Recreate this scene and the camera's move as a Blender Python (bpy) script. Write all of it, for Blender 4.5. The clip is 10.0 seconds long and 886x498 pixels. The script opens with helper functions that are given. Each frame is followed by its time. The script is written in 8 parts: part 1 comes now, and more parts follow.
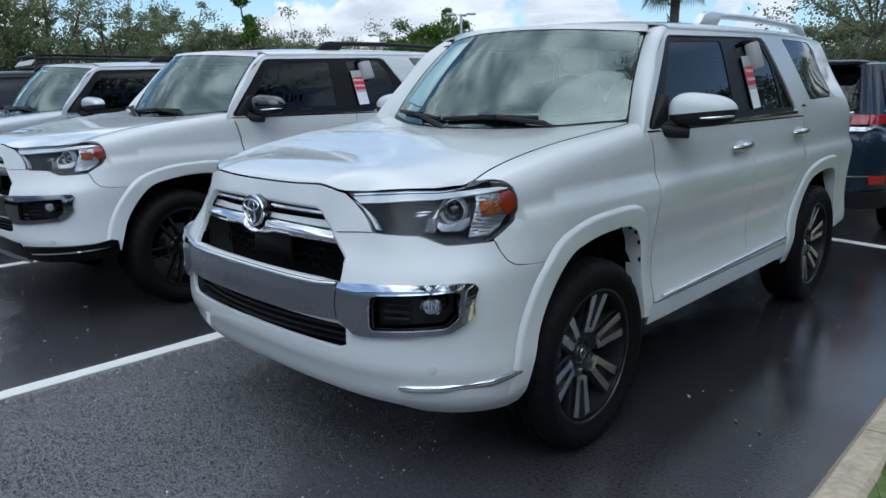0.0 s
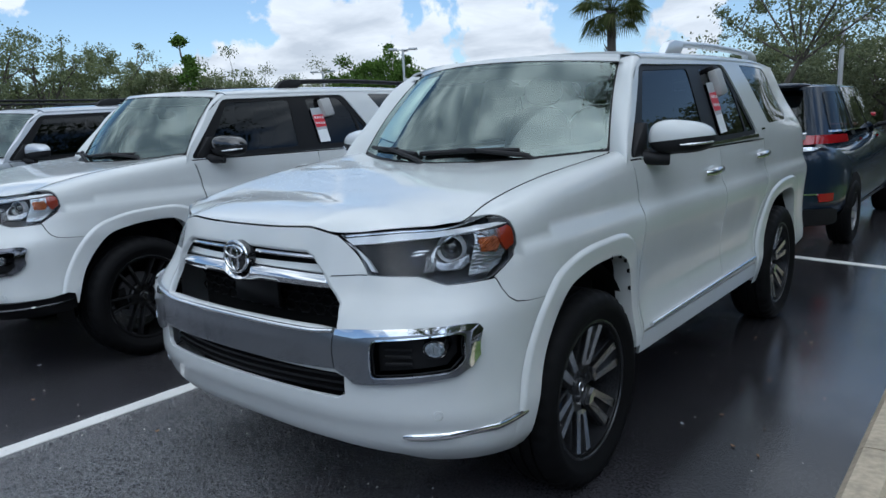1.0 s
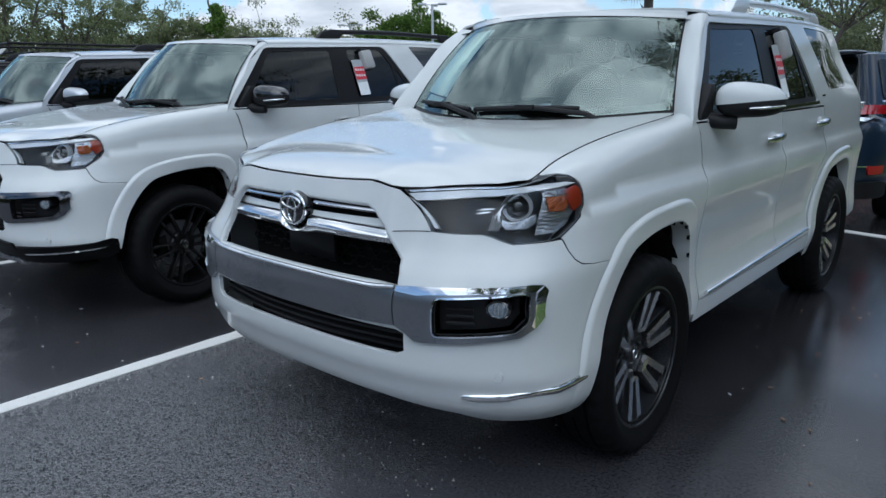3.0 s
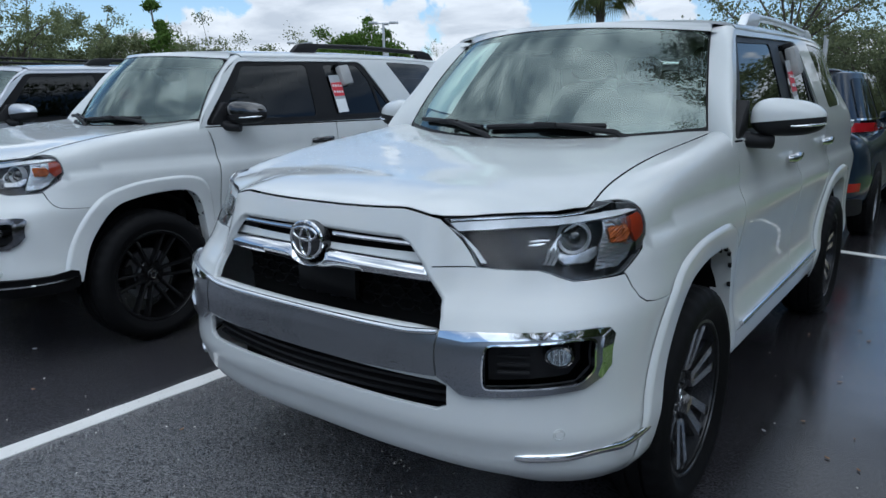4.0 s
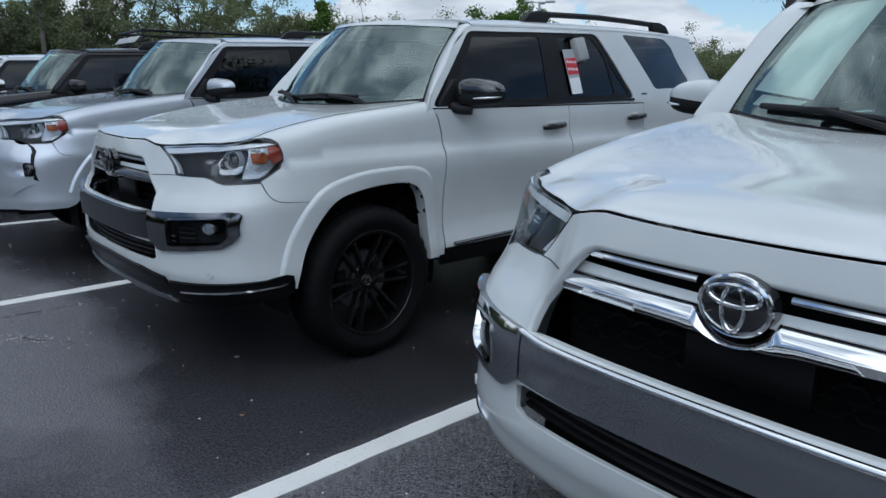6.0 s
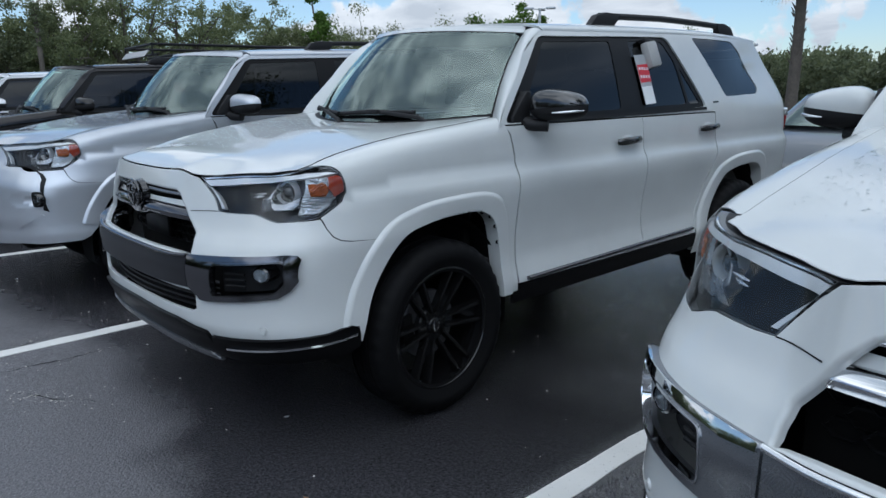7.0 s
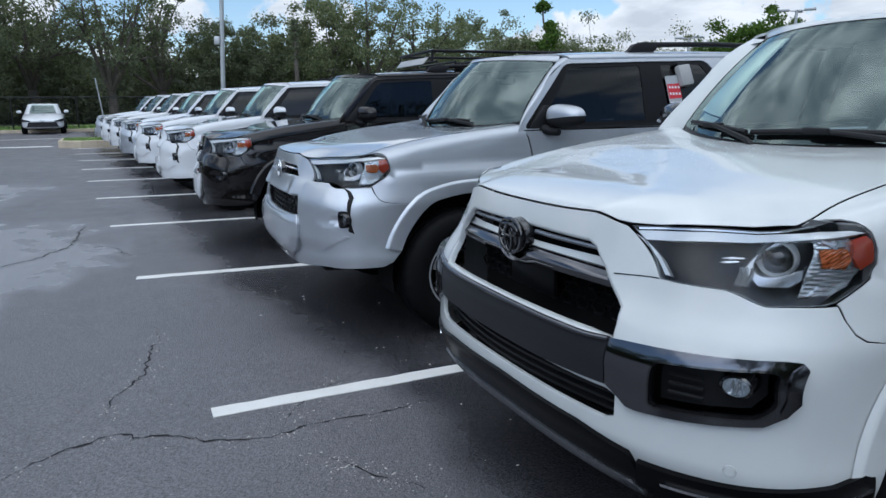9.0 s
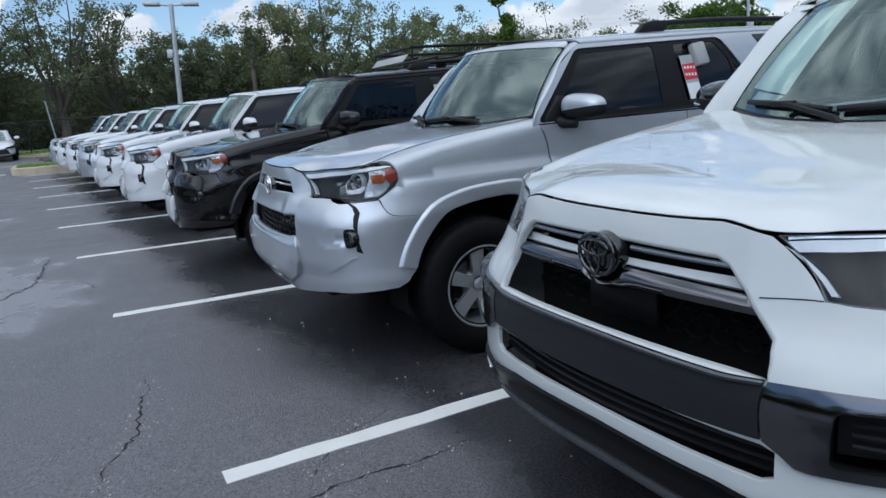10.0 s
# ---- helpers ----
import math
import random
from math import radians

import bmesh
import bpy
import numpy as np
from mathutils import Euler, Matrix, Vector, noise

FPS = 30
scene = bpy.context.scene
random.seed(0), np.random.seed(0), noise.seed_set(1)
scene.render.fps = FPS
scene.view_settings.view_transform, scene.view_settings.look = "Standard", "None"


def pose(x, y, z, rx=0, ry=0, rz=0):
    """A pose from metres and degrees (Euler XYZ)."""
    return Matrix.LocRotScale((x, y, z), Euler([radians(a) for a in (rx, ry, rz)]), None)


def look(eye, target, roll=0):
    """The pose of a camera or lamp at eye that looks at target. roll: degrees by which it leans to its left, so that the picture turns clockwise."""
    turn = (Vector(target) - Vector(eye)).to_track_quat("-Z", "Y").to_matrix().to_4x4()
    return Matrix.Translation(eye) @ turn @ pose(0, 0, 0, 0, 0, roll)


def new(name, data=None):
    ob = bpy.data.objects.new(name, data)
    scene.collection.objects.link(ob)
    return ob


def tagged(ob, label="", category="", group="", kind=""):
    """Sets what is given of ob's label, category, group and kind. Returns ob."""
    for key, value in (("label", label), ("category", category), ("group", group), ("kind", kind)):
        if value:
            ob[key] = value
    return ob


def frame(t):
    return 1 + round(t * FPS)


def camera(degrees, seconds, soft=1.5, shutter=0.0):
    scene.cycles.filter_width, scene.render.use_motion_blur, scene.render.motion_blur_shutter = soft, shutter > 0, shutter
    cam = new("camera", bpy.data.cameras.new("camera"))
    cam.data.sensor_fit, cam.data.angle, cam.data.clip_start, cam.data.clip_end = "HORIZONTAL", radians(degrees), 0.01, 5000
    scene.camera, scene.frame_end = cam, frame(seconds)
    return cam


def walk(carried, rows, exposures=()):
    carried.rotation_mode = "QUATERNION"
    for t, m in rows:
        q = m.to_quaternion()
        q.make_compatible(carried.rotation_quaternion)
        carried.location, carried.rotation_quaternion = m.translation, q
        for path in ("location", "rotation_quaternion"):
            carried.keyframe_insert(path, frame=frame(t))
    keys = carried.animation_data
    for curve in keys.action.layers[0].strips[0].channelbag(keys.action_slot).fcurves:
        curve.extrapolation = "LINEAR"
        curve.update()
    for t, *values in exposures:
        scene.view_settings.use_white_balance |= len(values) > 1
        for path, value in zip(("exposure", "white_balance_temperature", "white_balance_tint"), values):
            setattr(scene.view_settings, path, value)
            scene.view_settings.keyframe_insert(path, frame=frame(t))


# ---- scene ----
cam = camera(64.9, 10.0)
PATH = [
    (0, (2.313, -2.325, 1.454), (0.963, -0.918, 1.006), -0.6),
    (0.5, (2.179, -2.346, 1.455), (0.912, -0.852, 1.053), -2.5),
    (1, (2.138, -2.37, 1.465), (0.887, -0.853, 1.103), -2.4),
    (1.5, (2.123, -2.389, 1.463), (0.816, -0.918, 1.105), -2.0),
    (2, (2.108, -2.404, 1.462), (0.72, -1.019, 1.071), -2.2),
    (2.5, (2.087, -2.424, 1.457), (0.686, -1.072, 1.0), -1.8),
    (3, (1.992, -2.418, 1.45), (0.711, -0.957, 0.977), -0.6),
    (3.2, (1.925, -2.397, 1.452), (0.719, -0.864, 1.007), -0.5),
    (4.3, (1.454, -2.354, 1.435), (0.277, -0.793, 1.011), -0.4),
    (4.5, (1.359, -2.338, 1.445), (0.176, -0.788, 1.002), -0.8),
    (5, (1.095, -2.252, 1.42), (-0.156, -0.76, 0.962), 0.2),
    (5.5, (0.823, -2.17, 1.421), (-0.578, -0.824, 0.947), 1.0),
    (5.7, (0.718, -2.176, 1.415), (-0.718, -0.866, 0.942), 1.1),
    (6.8, (0.073, -2.106, 1.439), (-1.379, -0.812, 0.966), -0.6),
    (7, (-0.057, -2.100, 1.440), (-1.509, -0.800, 0.989), -0.7),
    (7.5, (-0.345, -2.125, 1.434), (-1.835, -0.855, 1.020), -0.9),
    (8, (-0.654, -2.182, 1.449), (-2.223, -1.016, 1.031), -0.9),
    (8.5, (-0.991, -2.178, 1.452), (-2.692, -1.213, 1.032), -0.5),
    (9, (-1.249, -2.225, 1.447), (-3.025, -1.406, 1.028), -0.5),
    (9.5, (-1.530, -2.275, 1.474), (-3.318, -1.481, 1.057), -2.5),
    (10, (-1.764, -2.276, 1.450), (-3.500, -1.380, 1.024), -4.3),
]
walk(cam, [(t, look(eye, target, roll)) for t, eye, target, roll in PATH], exposures=[(0.0, 0.30, 5650, 8), (1.5, 0.15, 5650, 8), (3.0, 0.24, 5650, 8), (4.5, 0.09, 5650, 8), (5.5, -0.01, 5650, 8), (7.0, 0.12, 5700, 8), (8.0, 0.28, 5700, 9), (10.0, 0.14, 5700, 9)])

import functools
from mathutils.geometry import delaunay_2d_cdt

# ---------------------------------------------------------------- light
SUN_ELEVATION, SUN_AZIMUTH = 41.0, 130.0      # azimuth: degrees clockwise from +y
sun_dir = Vector((math.sin(radians(SUN_AZIMUTH)) * math.cos(radians(SUN_ELEVATION)),
                  math.cos(radians(SUN_AZIMUTH)) * math.cos(radians(SUN_ELEVATION)), math.sin(radians(SUN_ELEVATION))))
sun = new("sun", bpy.data.lights.new("sun", "SUN"))
sun.data.energy, sun.data.angle, sun.data.color = 0.70, radians(80), (1.0, 0.97, 0.93)
sun.matrix_world = look(sun_dir * 50, (0, 0, 0))

world = bpy.data.worlds.new("sky")
scene.world = world
world.use_nodes = True


def wire(tree, kind, **values):
    """A node with its inputs set: numbers and colours as they are, sockets as links."""
    n = tree.nodes.new(kind)
    for key, value in values.items():
        name = key.replace("_", " ")
        socket = n.inputs.get(name) or n.inputs.get(name.title()) or n.inputs.get(key)
        if key.startswith("i") and key[1:].isdigit():
            socket = n.inputs[int(key[1:])]
        if isinstance(value, bpy.types.NodeSocket):
            tree.links.new(value, socket)
        else:
            socket.default_value = value
    return n


def ramp(tree, fac, *stops):
    n = wire(tree, "ShaderNodeValToRGB", Fac=fac)
    while len(n.color_ramp.elements) < len(stops):
        n.color_ramp.elements.new(0.5)
    for e, (at, c) in zip(n.color_ramp.elements, stops):
        e.position, e.color = at, (c if isinstance(c, tuple) else (c, c, c)) + (1,)
    return n.outputs[0]


def blend(tree, fac, a, b, mode="MIX"):
    n = tree.nodes.new("ShaderNodeMix")
    n.data_type, n.blend_type = "RGBA", mode
    for i, v in ((0, fac), (6, a), (7, b)):
        if isinstance(v, bpy.types.NodeSocket):
            tree.links.new(v, n.inputs[i])
        else:
            n.inputs[i].default_value = v if i == 0 else (*v, 1)
    return n.outputs[2]


def math_node(tree, op, a, b=0.0, clamp=False):
    n = tree.nodes.new("ShaderNodeMath")
    n.operation, n.use_clamp = op, clamp
    for i, v in ((0, a), (1, b)):
        if isinstance(v, bpy.types.NodeSocket):
            tree.links.new(v, n.inputs[i])
        else:
            n.inputs[i].default_value = v
    return n.outputs[0]


def build_sky():
    t = world.node_tree
    t.nodes.clear()
    sky = t.nodes.new("ShaderNodeTexSky")
    sky.sky_type, sky.sun_disc = "NISHITA", False
    sky.sun_elevation, sky.sun_rotation = radians(SUN_ELEVATION), radians(SUN_AZIMUTH)
    sky.air_density, sky.dust_density, sky.ozone_density = 1.0, 0.4, 3.0
    co = wire(t, "ShaderNodeTexCoord").outputs["Generated"]
    sep = wire(t, "ShaderNodeSeparateXYZ", Vector=co)
    up = math_node(t, "MAXIMUM", sep.outputs["Z"], 0.0)
    flat = math_node(t, "ADD", up, 0.22)
    px, py = math_node(t, "DIVIDE", sep.outputs["X"], flat), math_node(t, "DIVIDE", sep.outputs["Y"], flat)
    pos = wire(t, "ShaderNodeCombineXYZ", X=px, Y=py, Z=math_node(t, "MULTIPLY", up, 2.2)).outputs[0]
    big = wire(t, "ShaderNodeTexNoise", Vector=pos, Scale=1.15, Detail=9.0, Roughness=0.56, Distortion=0.25).outputs["Fac"]
    high = ramp(t, math_node(t, "ADD", big, math_node(t, "MULTIPLY", up, 0.22)), (0.535, 0.0), (0.58, 1.0))
    heap = wire(t, "ShaderNodeTexNoise", Vector=co, Scale=5.2, Detail=9.0, Roughness=0.54, Distortion=0.15).outputs["Fac"]
    low = ramp(t, math_node(t, "SUBTRACT", math_node(t, "ADD", heap, 0.048), math_node(t, "MULTIPLY", up, 0.46)), (0.505, 0.0), (0.530, 1.0))
    cover = math_node(t, "MAXIMUM", math_node(t, "MULTIPLY", high, ramp(t, up, (0.30, 0.0), (0.48, 1.0))), low)
    shade = wire(t, "ShaderNodeTexNoise", Vector=pos, Scale=2.7, Detail=7.0, Roughness=0.55, Distortion=0.3).outputs["Fac"]
    white = ramp(t, shade, (0.38, (2.9, 3.3, 3.8)), (0.50, (5.6, 5.9, 6.2)), (0.62, (9.6, 9.7, 9.8)))
    puff = ramp(t, shade, (0.34, (6.2, 6.5, 6.9)), (0.60, (9.2, 9.3, 9.4)))
    white = blend(t, ramp(t, up, (0.22, 0.0), (0.46, 1.0)), puff, white)
    lift = ramp(t, up, (0.0, 0.22), (0.06, 0.16), (0.5, 0.05))
    tone = blend(t, 1.0, sky.outputs[0], (0.92, 0.97, 1.0), "MULTIPLY")
    haze = blend(t, lift, tone, (6.5, 7.0, 7.6))
    bump_up = math_node(t, "ADD", 0.80, math_node(t, "MULTIPLY", up, 0.85))
    white = blend(t, 1.0, white, wire(t, "ShaderNodeCombineColor", Red=bump_up, Green=bump_up, Blue=bump_up).outputs[0], "MULTIPLY")
    sum_ = blend(t, cover, haze, white)
    # the sun behind thin cloud: a wide soft glow
    dot = t.nodes.new("ShaderNodeVectorMath")
    dot.operation = "DOT_PRODUCT"
    t.links.new(co, dot.inputs[0])
    dot.inputs[1].default_value = sun_dir
    near = math_node(t, "MAXIMUM", dot.outputs["Value"], 0.0)
    glow = math_node(t, "ADD", math_node(t, "MULTIPLY", math_node(t, "POWER", near, 30.0), 1.6), math_node(t, "MULTIPLY", math_node(t, "POWER", near, 4.0), 0.25))
    glow = math_node(t, "ADD", glow, 1.0)
    sum_ = blend(t, 1.0, sum_, wire(t, "ShaderNodeCombineColor", Red=glow, Green=math_node(t, "MULTIPLY", glow, 0.985), Blue=math_node(t, "MULTIPLY", glow, 0.96)).outputs[0], "MULTIPLY")
    bg = wire(t, "ShaderNodeBackground", Color=sum_, Strength=0.10)
    t.links.new(bg.outputs[0], wire(t, "ShaderNodeOutputWorld").inputs[0])


build_sky()
scene.view_settings.exposure = 0.0

# ---------------------------------------------------------------- materials


def material(name):
    m = bpy.data.materials.new(name)
    m.use_nodes = True
    t = m.node_tree
    t.nodes.clear()
    out = wire(t, "ShaderNodeOutputMaterial")
    b = wire(t, "ShaderNodeBsdfPrincipled")
    t.links.new(b.outputs[0], out.inputs[0])
    return m, t, b, out


def bump_to(t, b, height, strength, distance):
    n = wire(t, "ShaderNodeBump", Height=height, Strength=strength, Distance=distance)
    t.links.new(n.outputs[0], b.inputs["Normal"])
    return n


def plain(name, color, rough=0.5, metal=0.0, grain=0.12, scale=60.0, coat=0.0, bump=0.0, spec=0.5):
    """A surface with fine tone and gloss variation."""
    m, t, b, _ = material(name)
    co = wire(t, "ShaderNodeTexCoord").outputs["Object"]
    fine = wire(t, "ShaderNodeTexNoise", Vector=co, Scale=scale, Detail=4.0).outputs["Fac"]
    wide = wire(t, "ShaderNodeTexNoise", Vector=co, Scale=2.3, Detail=3.0).outputs["Fac"]
    both = math_node(t, "ADD", math_node(t, "MULTIPLY", fine, 0.5), math_node(t, "MULTIPLY", wide, 0.5))
    lo, hi = tuple(c * (1 - grain) for c in color), tuple(min(1, c * (1 + grain)) for c in color)
    t.links.new(ramp(t, both, (0.3, lo), (0.7, hi)), b.inputs["Base Color"])
    t.links.new(ramp(t, both, (0.3, max(0.02, rough * 0.85)), (0.7, min(1, rough * 1.15))), b.inputs["Roughness"])
    b.inputs["Metallic"].default_value = metal
    b.inputs["Coat Weight"].default_value = coat
    b.inputs["Coat Roughness"].default_value = 0.04
    b.inputs["Specular IOR Level"].default_value = spec
    if bump:
        bump_to(t, b, fine, bump, 0.002)
    return m


def car_paint(name, color, flake=0.0, metal=0.0, coat=1.0, spec=0.25):
    """Clear-coated paint with water spots and faint dust on upward faces of its own noise."""
    m, t, b, _ = material(name)
    co = wire(t, "ShaderNodeTexCoord").outputs["Object"]
    wide = wire(t, "ShaderNodeTexNoise", Vector=co, Scale=1.7, Detail=4.0).outputs["Fac"]
    fine = wire(t, "ShaderNodeTexNoise", Vector=co, Scale=900.0, Detail=1.0).outputs["Fac"]
    lo, hi = tuple(c * 0.95 for c in color), tuple(min(1, c * 1.04) for c in color)
    base = ramp(t, wide, (0.35, lo), (0.65, hi))
    base = blend(t, flake, base, ramp(t, fine, (0.35, tuple(c * 0.7 for c in color)), (0.7, tuple(min(1, c * 1.35) for c in color))))
    t.links.new(base, b.inputs["Base Color"])
    spots = wire(t, "ShaderNodeTexVoronoi", Vector=co, Scale=55.0).outputs["Distance"]
    wet = ramp(t, spots, (0.0, 0.20), (0.22, 0.03))
    patch = ramp(t, wide, (0.5, 0.0), (0.62, 1.0))
    t.links.new(blend(t, patch, (0.03,) * 3, wet), b.inputs["Coat Roughness"])
    b.inputs["Roughness"].default_value = 0.38
    b.inputs["Metallic"].default_value = metal
    b.inputs["Coat Weight"].default_value = coat
    b.inputs["Coat IOR"].default_value = 1.44
    b.inputs["Specular IOR Level"].default_value = spec
    return m


def glass(name, tint, reflect_tint=(0.95, 0.98, 1.0), ior=1.5):
    """A thin pane: what is behind it shows through its tint, with mirror gloss by Fresnel."""
    m, t, b, out = material(name)
    t.nodes.remove(b)
    clear = wire(t, "ShaderNodeBsdfTransparent", Color=(*tint, 1))
    gloss = wire(t, "ShaderNodeBsdfGlossy", Color=(*reflect_tint, 1), Roughness=0.012)
    f = wire(t, "ShaderNodeFresnel", IOR=ior)
    mix = wire(t, "ShaderNodeMixShader", i0=f.outputs[0], i1=clear.outputs[0], i2=gloss.outputs[0])
    t.links.new(mix.outputs[0], out.inputs[0])
    return m


M = {}
M["pearl"] = car_paint("pearl_white_paint", (0.64, 0.66, 0.65))
M["silver"] = car_paint("silver_metallic_paint", (0.50, 0.525, 0.56), 0.5, 0.62)
M["dark"] = car_paint("dark_bronze_paint", (0.006, 0.0048, 0.005), 0.4, 0.0, 1.0, 0.02)
M["white"] = car_paint("white_paint", (0.66, 0.67, 0.68))
M["blue"] = car_paint("dark_blue_paint", (0.013, 0.026, 0.048), 0.4, 0.1, 1.0, 0.1)
M["grey"] = car_paint("dark_grey_paint", (0.05, 0.055, 0.065), 0.5, 0.4)
M["red"] = car_paint("red_paint", (0.35, 0.02, 0.03))
M["chrome"] = plain("chrome", (0.78, 0.79, 0.80), 0.06, 1.0, 0.03)
M["dark_chrome"] = plain("dark_chrome", (0.16, 0.16, 0.17), 0.10, 1.0, 0.05)
M["satin"] = plain("satin_silver", (0.30, 0.31, 0.33), 0.28, 0.94, 0.05, 500)
M["satin_dark"] = plain("satin_dark_grey", (0.019, 0.019, 0.022), 0.38, 0.0, 0.1, 300, spec=0.3)
M["plastic"] = plain("black_plastic", (0.011, 0.011, 0.012), 0.55, 0, 0.25, 400, bump=0.25, spec=0.3)
M["gloss_black"] = plain("gloss_black", (0.010, 0.010, 0.011), 0.12, 0, 0.1, coat=1.0)
M["trim_black"] = plain("matt_black_trim", (0.006, 0.006, 0.0065), 0.40, 0, 0.15, 200, spec=0.2)
M["skirt_black"] = plain("black_lower_trim", (0.004, 0.004, 0.0045), 0.30, 0, 0.1, 200, spec=0.10)
M["rubber"] = plain("tyre_rubber", (0.0065, 0.0065, 0.007), 0.60, 0, 0.3, 120, bump=0.3, spec=0.1)
M["well"] = plain("wheel_well_liner", (0.007, 0.007, 0.007), 0.9, 0, 0.3, 90, spec=0.2)
M["alloy"] = plain("machined_alloy", (0.76, 0.76, 0.77), 0.24, 1.0, 0.06, 300)
M["alloy_paint"] = plain("silver_wheel_paint", (0.48, 0.49, 0.51), 0.30, 0.6, 0.05, 200)
M["alloy_dark"] = plain("dark_wheel_paint", (0.030, 0.031, 0.034), 0.28, 0.4, 0.1, 200)
M["alloy_black"] = plain("black_wheel_paint", (0.007, 0.007, 0.0075), 0.20, 0.0, 0.1, 200, coat=0.35, spec=0.2)
M["steel"] = plain("brake_steel", (0.25, 0.25, 0.26), 0.45, 1.0, 0.2, 80)
M["blue_film"] = plain("blue_plastic_film", (0.05, 0.13, 0.30), 0.4, 0, 0.2, 40)
M["windscreen"] = glass("windscreen_glass", (0.80, 0.91, 0.88), (0.84, 1.0, 0.95), ior=2.35)
M["tint"] = glass("tinted_glass", (0.055, 0.06, 0.065), ior=1.46)
M["tint_rear"] = glass("mirroring_tinted_glass", (0.05, 0.055, 0.06), ior=1.75)
M["lens"] = glass("clear_lamp_lens", (0.93, 0.95, 0.96), ior=1.38)
M["water"] = glass("water_drop", (0.93, 0.95, 0.96), ior=1.45)
M["interior"] = plain("interior_trim", (0.055, 0.052, 0.050), 0.7, 0, 0.2, 90)
M["seat"] = plain("seat_cloth", (0.045, 0.044, 0.045), 0.8, 0, 0.25, 200, bump=0.3)
M["satin_bright"] = plain("bright_satin_trim", (0.80, 0.82, 0.84), 0.30, 0.5, 0.06, 200)
M["amber"] = plain("amber_lens", (0.46, 0.055, 0.018), 0.12, 0, 0.35, 160, coat=0.8)
M["tail_red"] = plain("red_tail_lens", (0.42, 0.008, 0.015), 0.12, 0, 0.15, 200, coat=0.8)
M["reflector"] = plain("lamp_reflector", (0.80, 0.82, 0.84), 0.20, 0.8, 0.03, 150)
M["lamp_strip"] = plain("lamp_light_guide", (0.90, 0.91, 0.92), 0.2, 0.1, 0.05, 150, coat=0.6)
M["lamp_facet"] = plain("lamp_facets", (0.52, 0.54, 0.56), 0.16, 0.8, 0.25, 240, bump=0.2)
M["lamp_shield"] = plain("lamp_inner_bezel", (0.34, 0.35, 0.37), 0.14, 0.7, 0.35, 45)
M["lamp_rim"] = plain("lamp_rim", (0.16, 0.165, 0.17), 0.3, 0.2, 0.2, 60)
M["amber_deep"] = plain("amber_bulb", (0.52, 0.13, 0.03), 0.12, 0, 0.45, 45, coat=0.8)
M["lamp_grey"] = plain("lamp_housing", (0.016, 0.017, 0.020), 0.35, 0.0, 0.2, 50, spec=0.2)
M["paper"] = plain("printed_paper", (0.80, 0.82, 0.82), 0.6, 0, 0.04, 30)
M["paper_red"] = plain("red_printed_paper", (0.62, 0.025, 0.04), 0.5, 0, 0.08, 40)
M["paper_grey"] = plain("grey_print", (0.42, 0.44, 0.45), 0.6, 0, 0.1, 40)
M["box_grey"] = plain("grey_plastic_case", (0.40, 0.40, 0.39), 0.5, 0, 0.1, 60)
M["sheet"] = plain("pale_green_sheet", (0.93, 0.95, 0.94), 0.5, 0, 0.05, 15)

# ---------------------------------------------------------------- mesh helpers


def part(name, mesh, mat, parent, label="", m=None):
    """Links a mesh (or a bmesh) as one object under a thing or a part; the material sits on the object."""
    if isinstance(mesh, bmesh.types.BMesh):
        mesh = finish(mesh)
    if not mesh.materials:
        mesh.materials.append(None)
    ob = new(name, mesh)
    ob.material_slots[0].link = "OBJECT"
    ob.material_slots[0].material = M[mat] if isinstance(mat, str) else mat
    ob.parent = parent
    if m is not None:
        ob.matrix_basis = m
    if label:
        tagged(ob, label)
    return ob


def thing(name, label, category, group="", m=None, kind=""):
    ob = new(name)
    ob.empty_display_size = 0.2
    if m is not None:
        ob.matrix_basis = m
    return tagged(ob, label, category, group, kind)


def finish(bm, angle=35):
    bmesh.ops.recalc_face_normals(bm, faces=bm.faces)
    me = bpy.data.meshes.new("mesh")
    bm.to_mesh(me)
    bm.free()
    me.shade_smooth()
    me.set_sharp_from_angle(angle=radians(angle))
    return me


def box(bm, at, size, bevel=0.0, rot=(0, 0, 0), segments=2):
    m = pose(*at, *rot) @ Matrix.Diagonal((*size, 1))
    made = bmesh.ops.create_cube(bm, size=1, matrix=m)["verts"]
    if bevel:
        edges = {e for v in made for e in v.link_edges}
        bmesh.ops.bevel(bm, geom=list(edges), offset=bevel, segments=segments, profile=0.5, affect="EDGES")
    return bm


def tube(bm, points, radius, n=8, caps=True):
    """A round bar along points; radius: a number or one a point."""
    pts = [Vector(p) for p in points]
    radii = radius if isinstance(radius, (list, tuple)) else [radius] * len(pts)
    rings, side = [], None
    for i, p in enumerate(pts):
        along = (pts[min(i + 1, len(pts) - 1)] - pts[max(i - 1, 0)]).normalized()
        if side is None:
            side = along.orthogonal().normalized()
        side = (side - along * side.dot(along)).normalized()
        other = along.cross(side)
        rings.append([bm.verts.new(p + radii[i] * (math.cos(k * math.tau / n) * side + math.sin(k * math.tau / n) * other)) for k in range(n)])
    for a, b in zip(rings, rings[1:]):
        for k in range(n):
            bm.faces.new((a[k], a[(k + 1) % n], b[(k + 1) % n], b[k]))
    if caps:
        bm.faces.new(rings[0][::-1])
        bm.faces.new(rings[-1])
    return bm


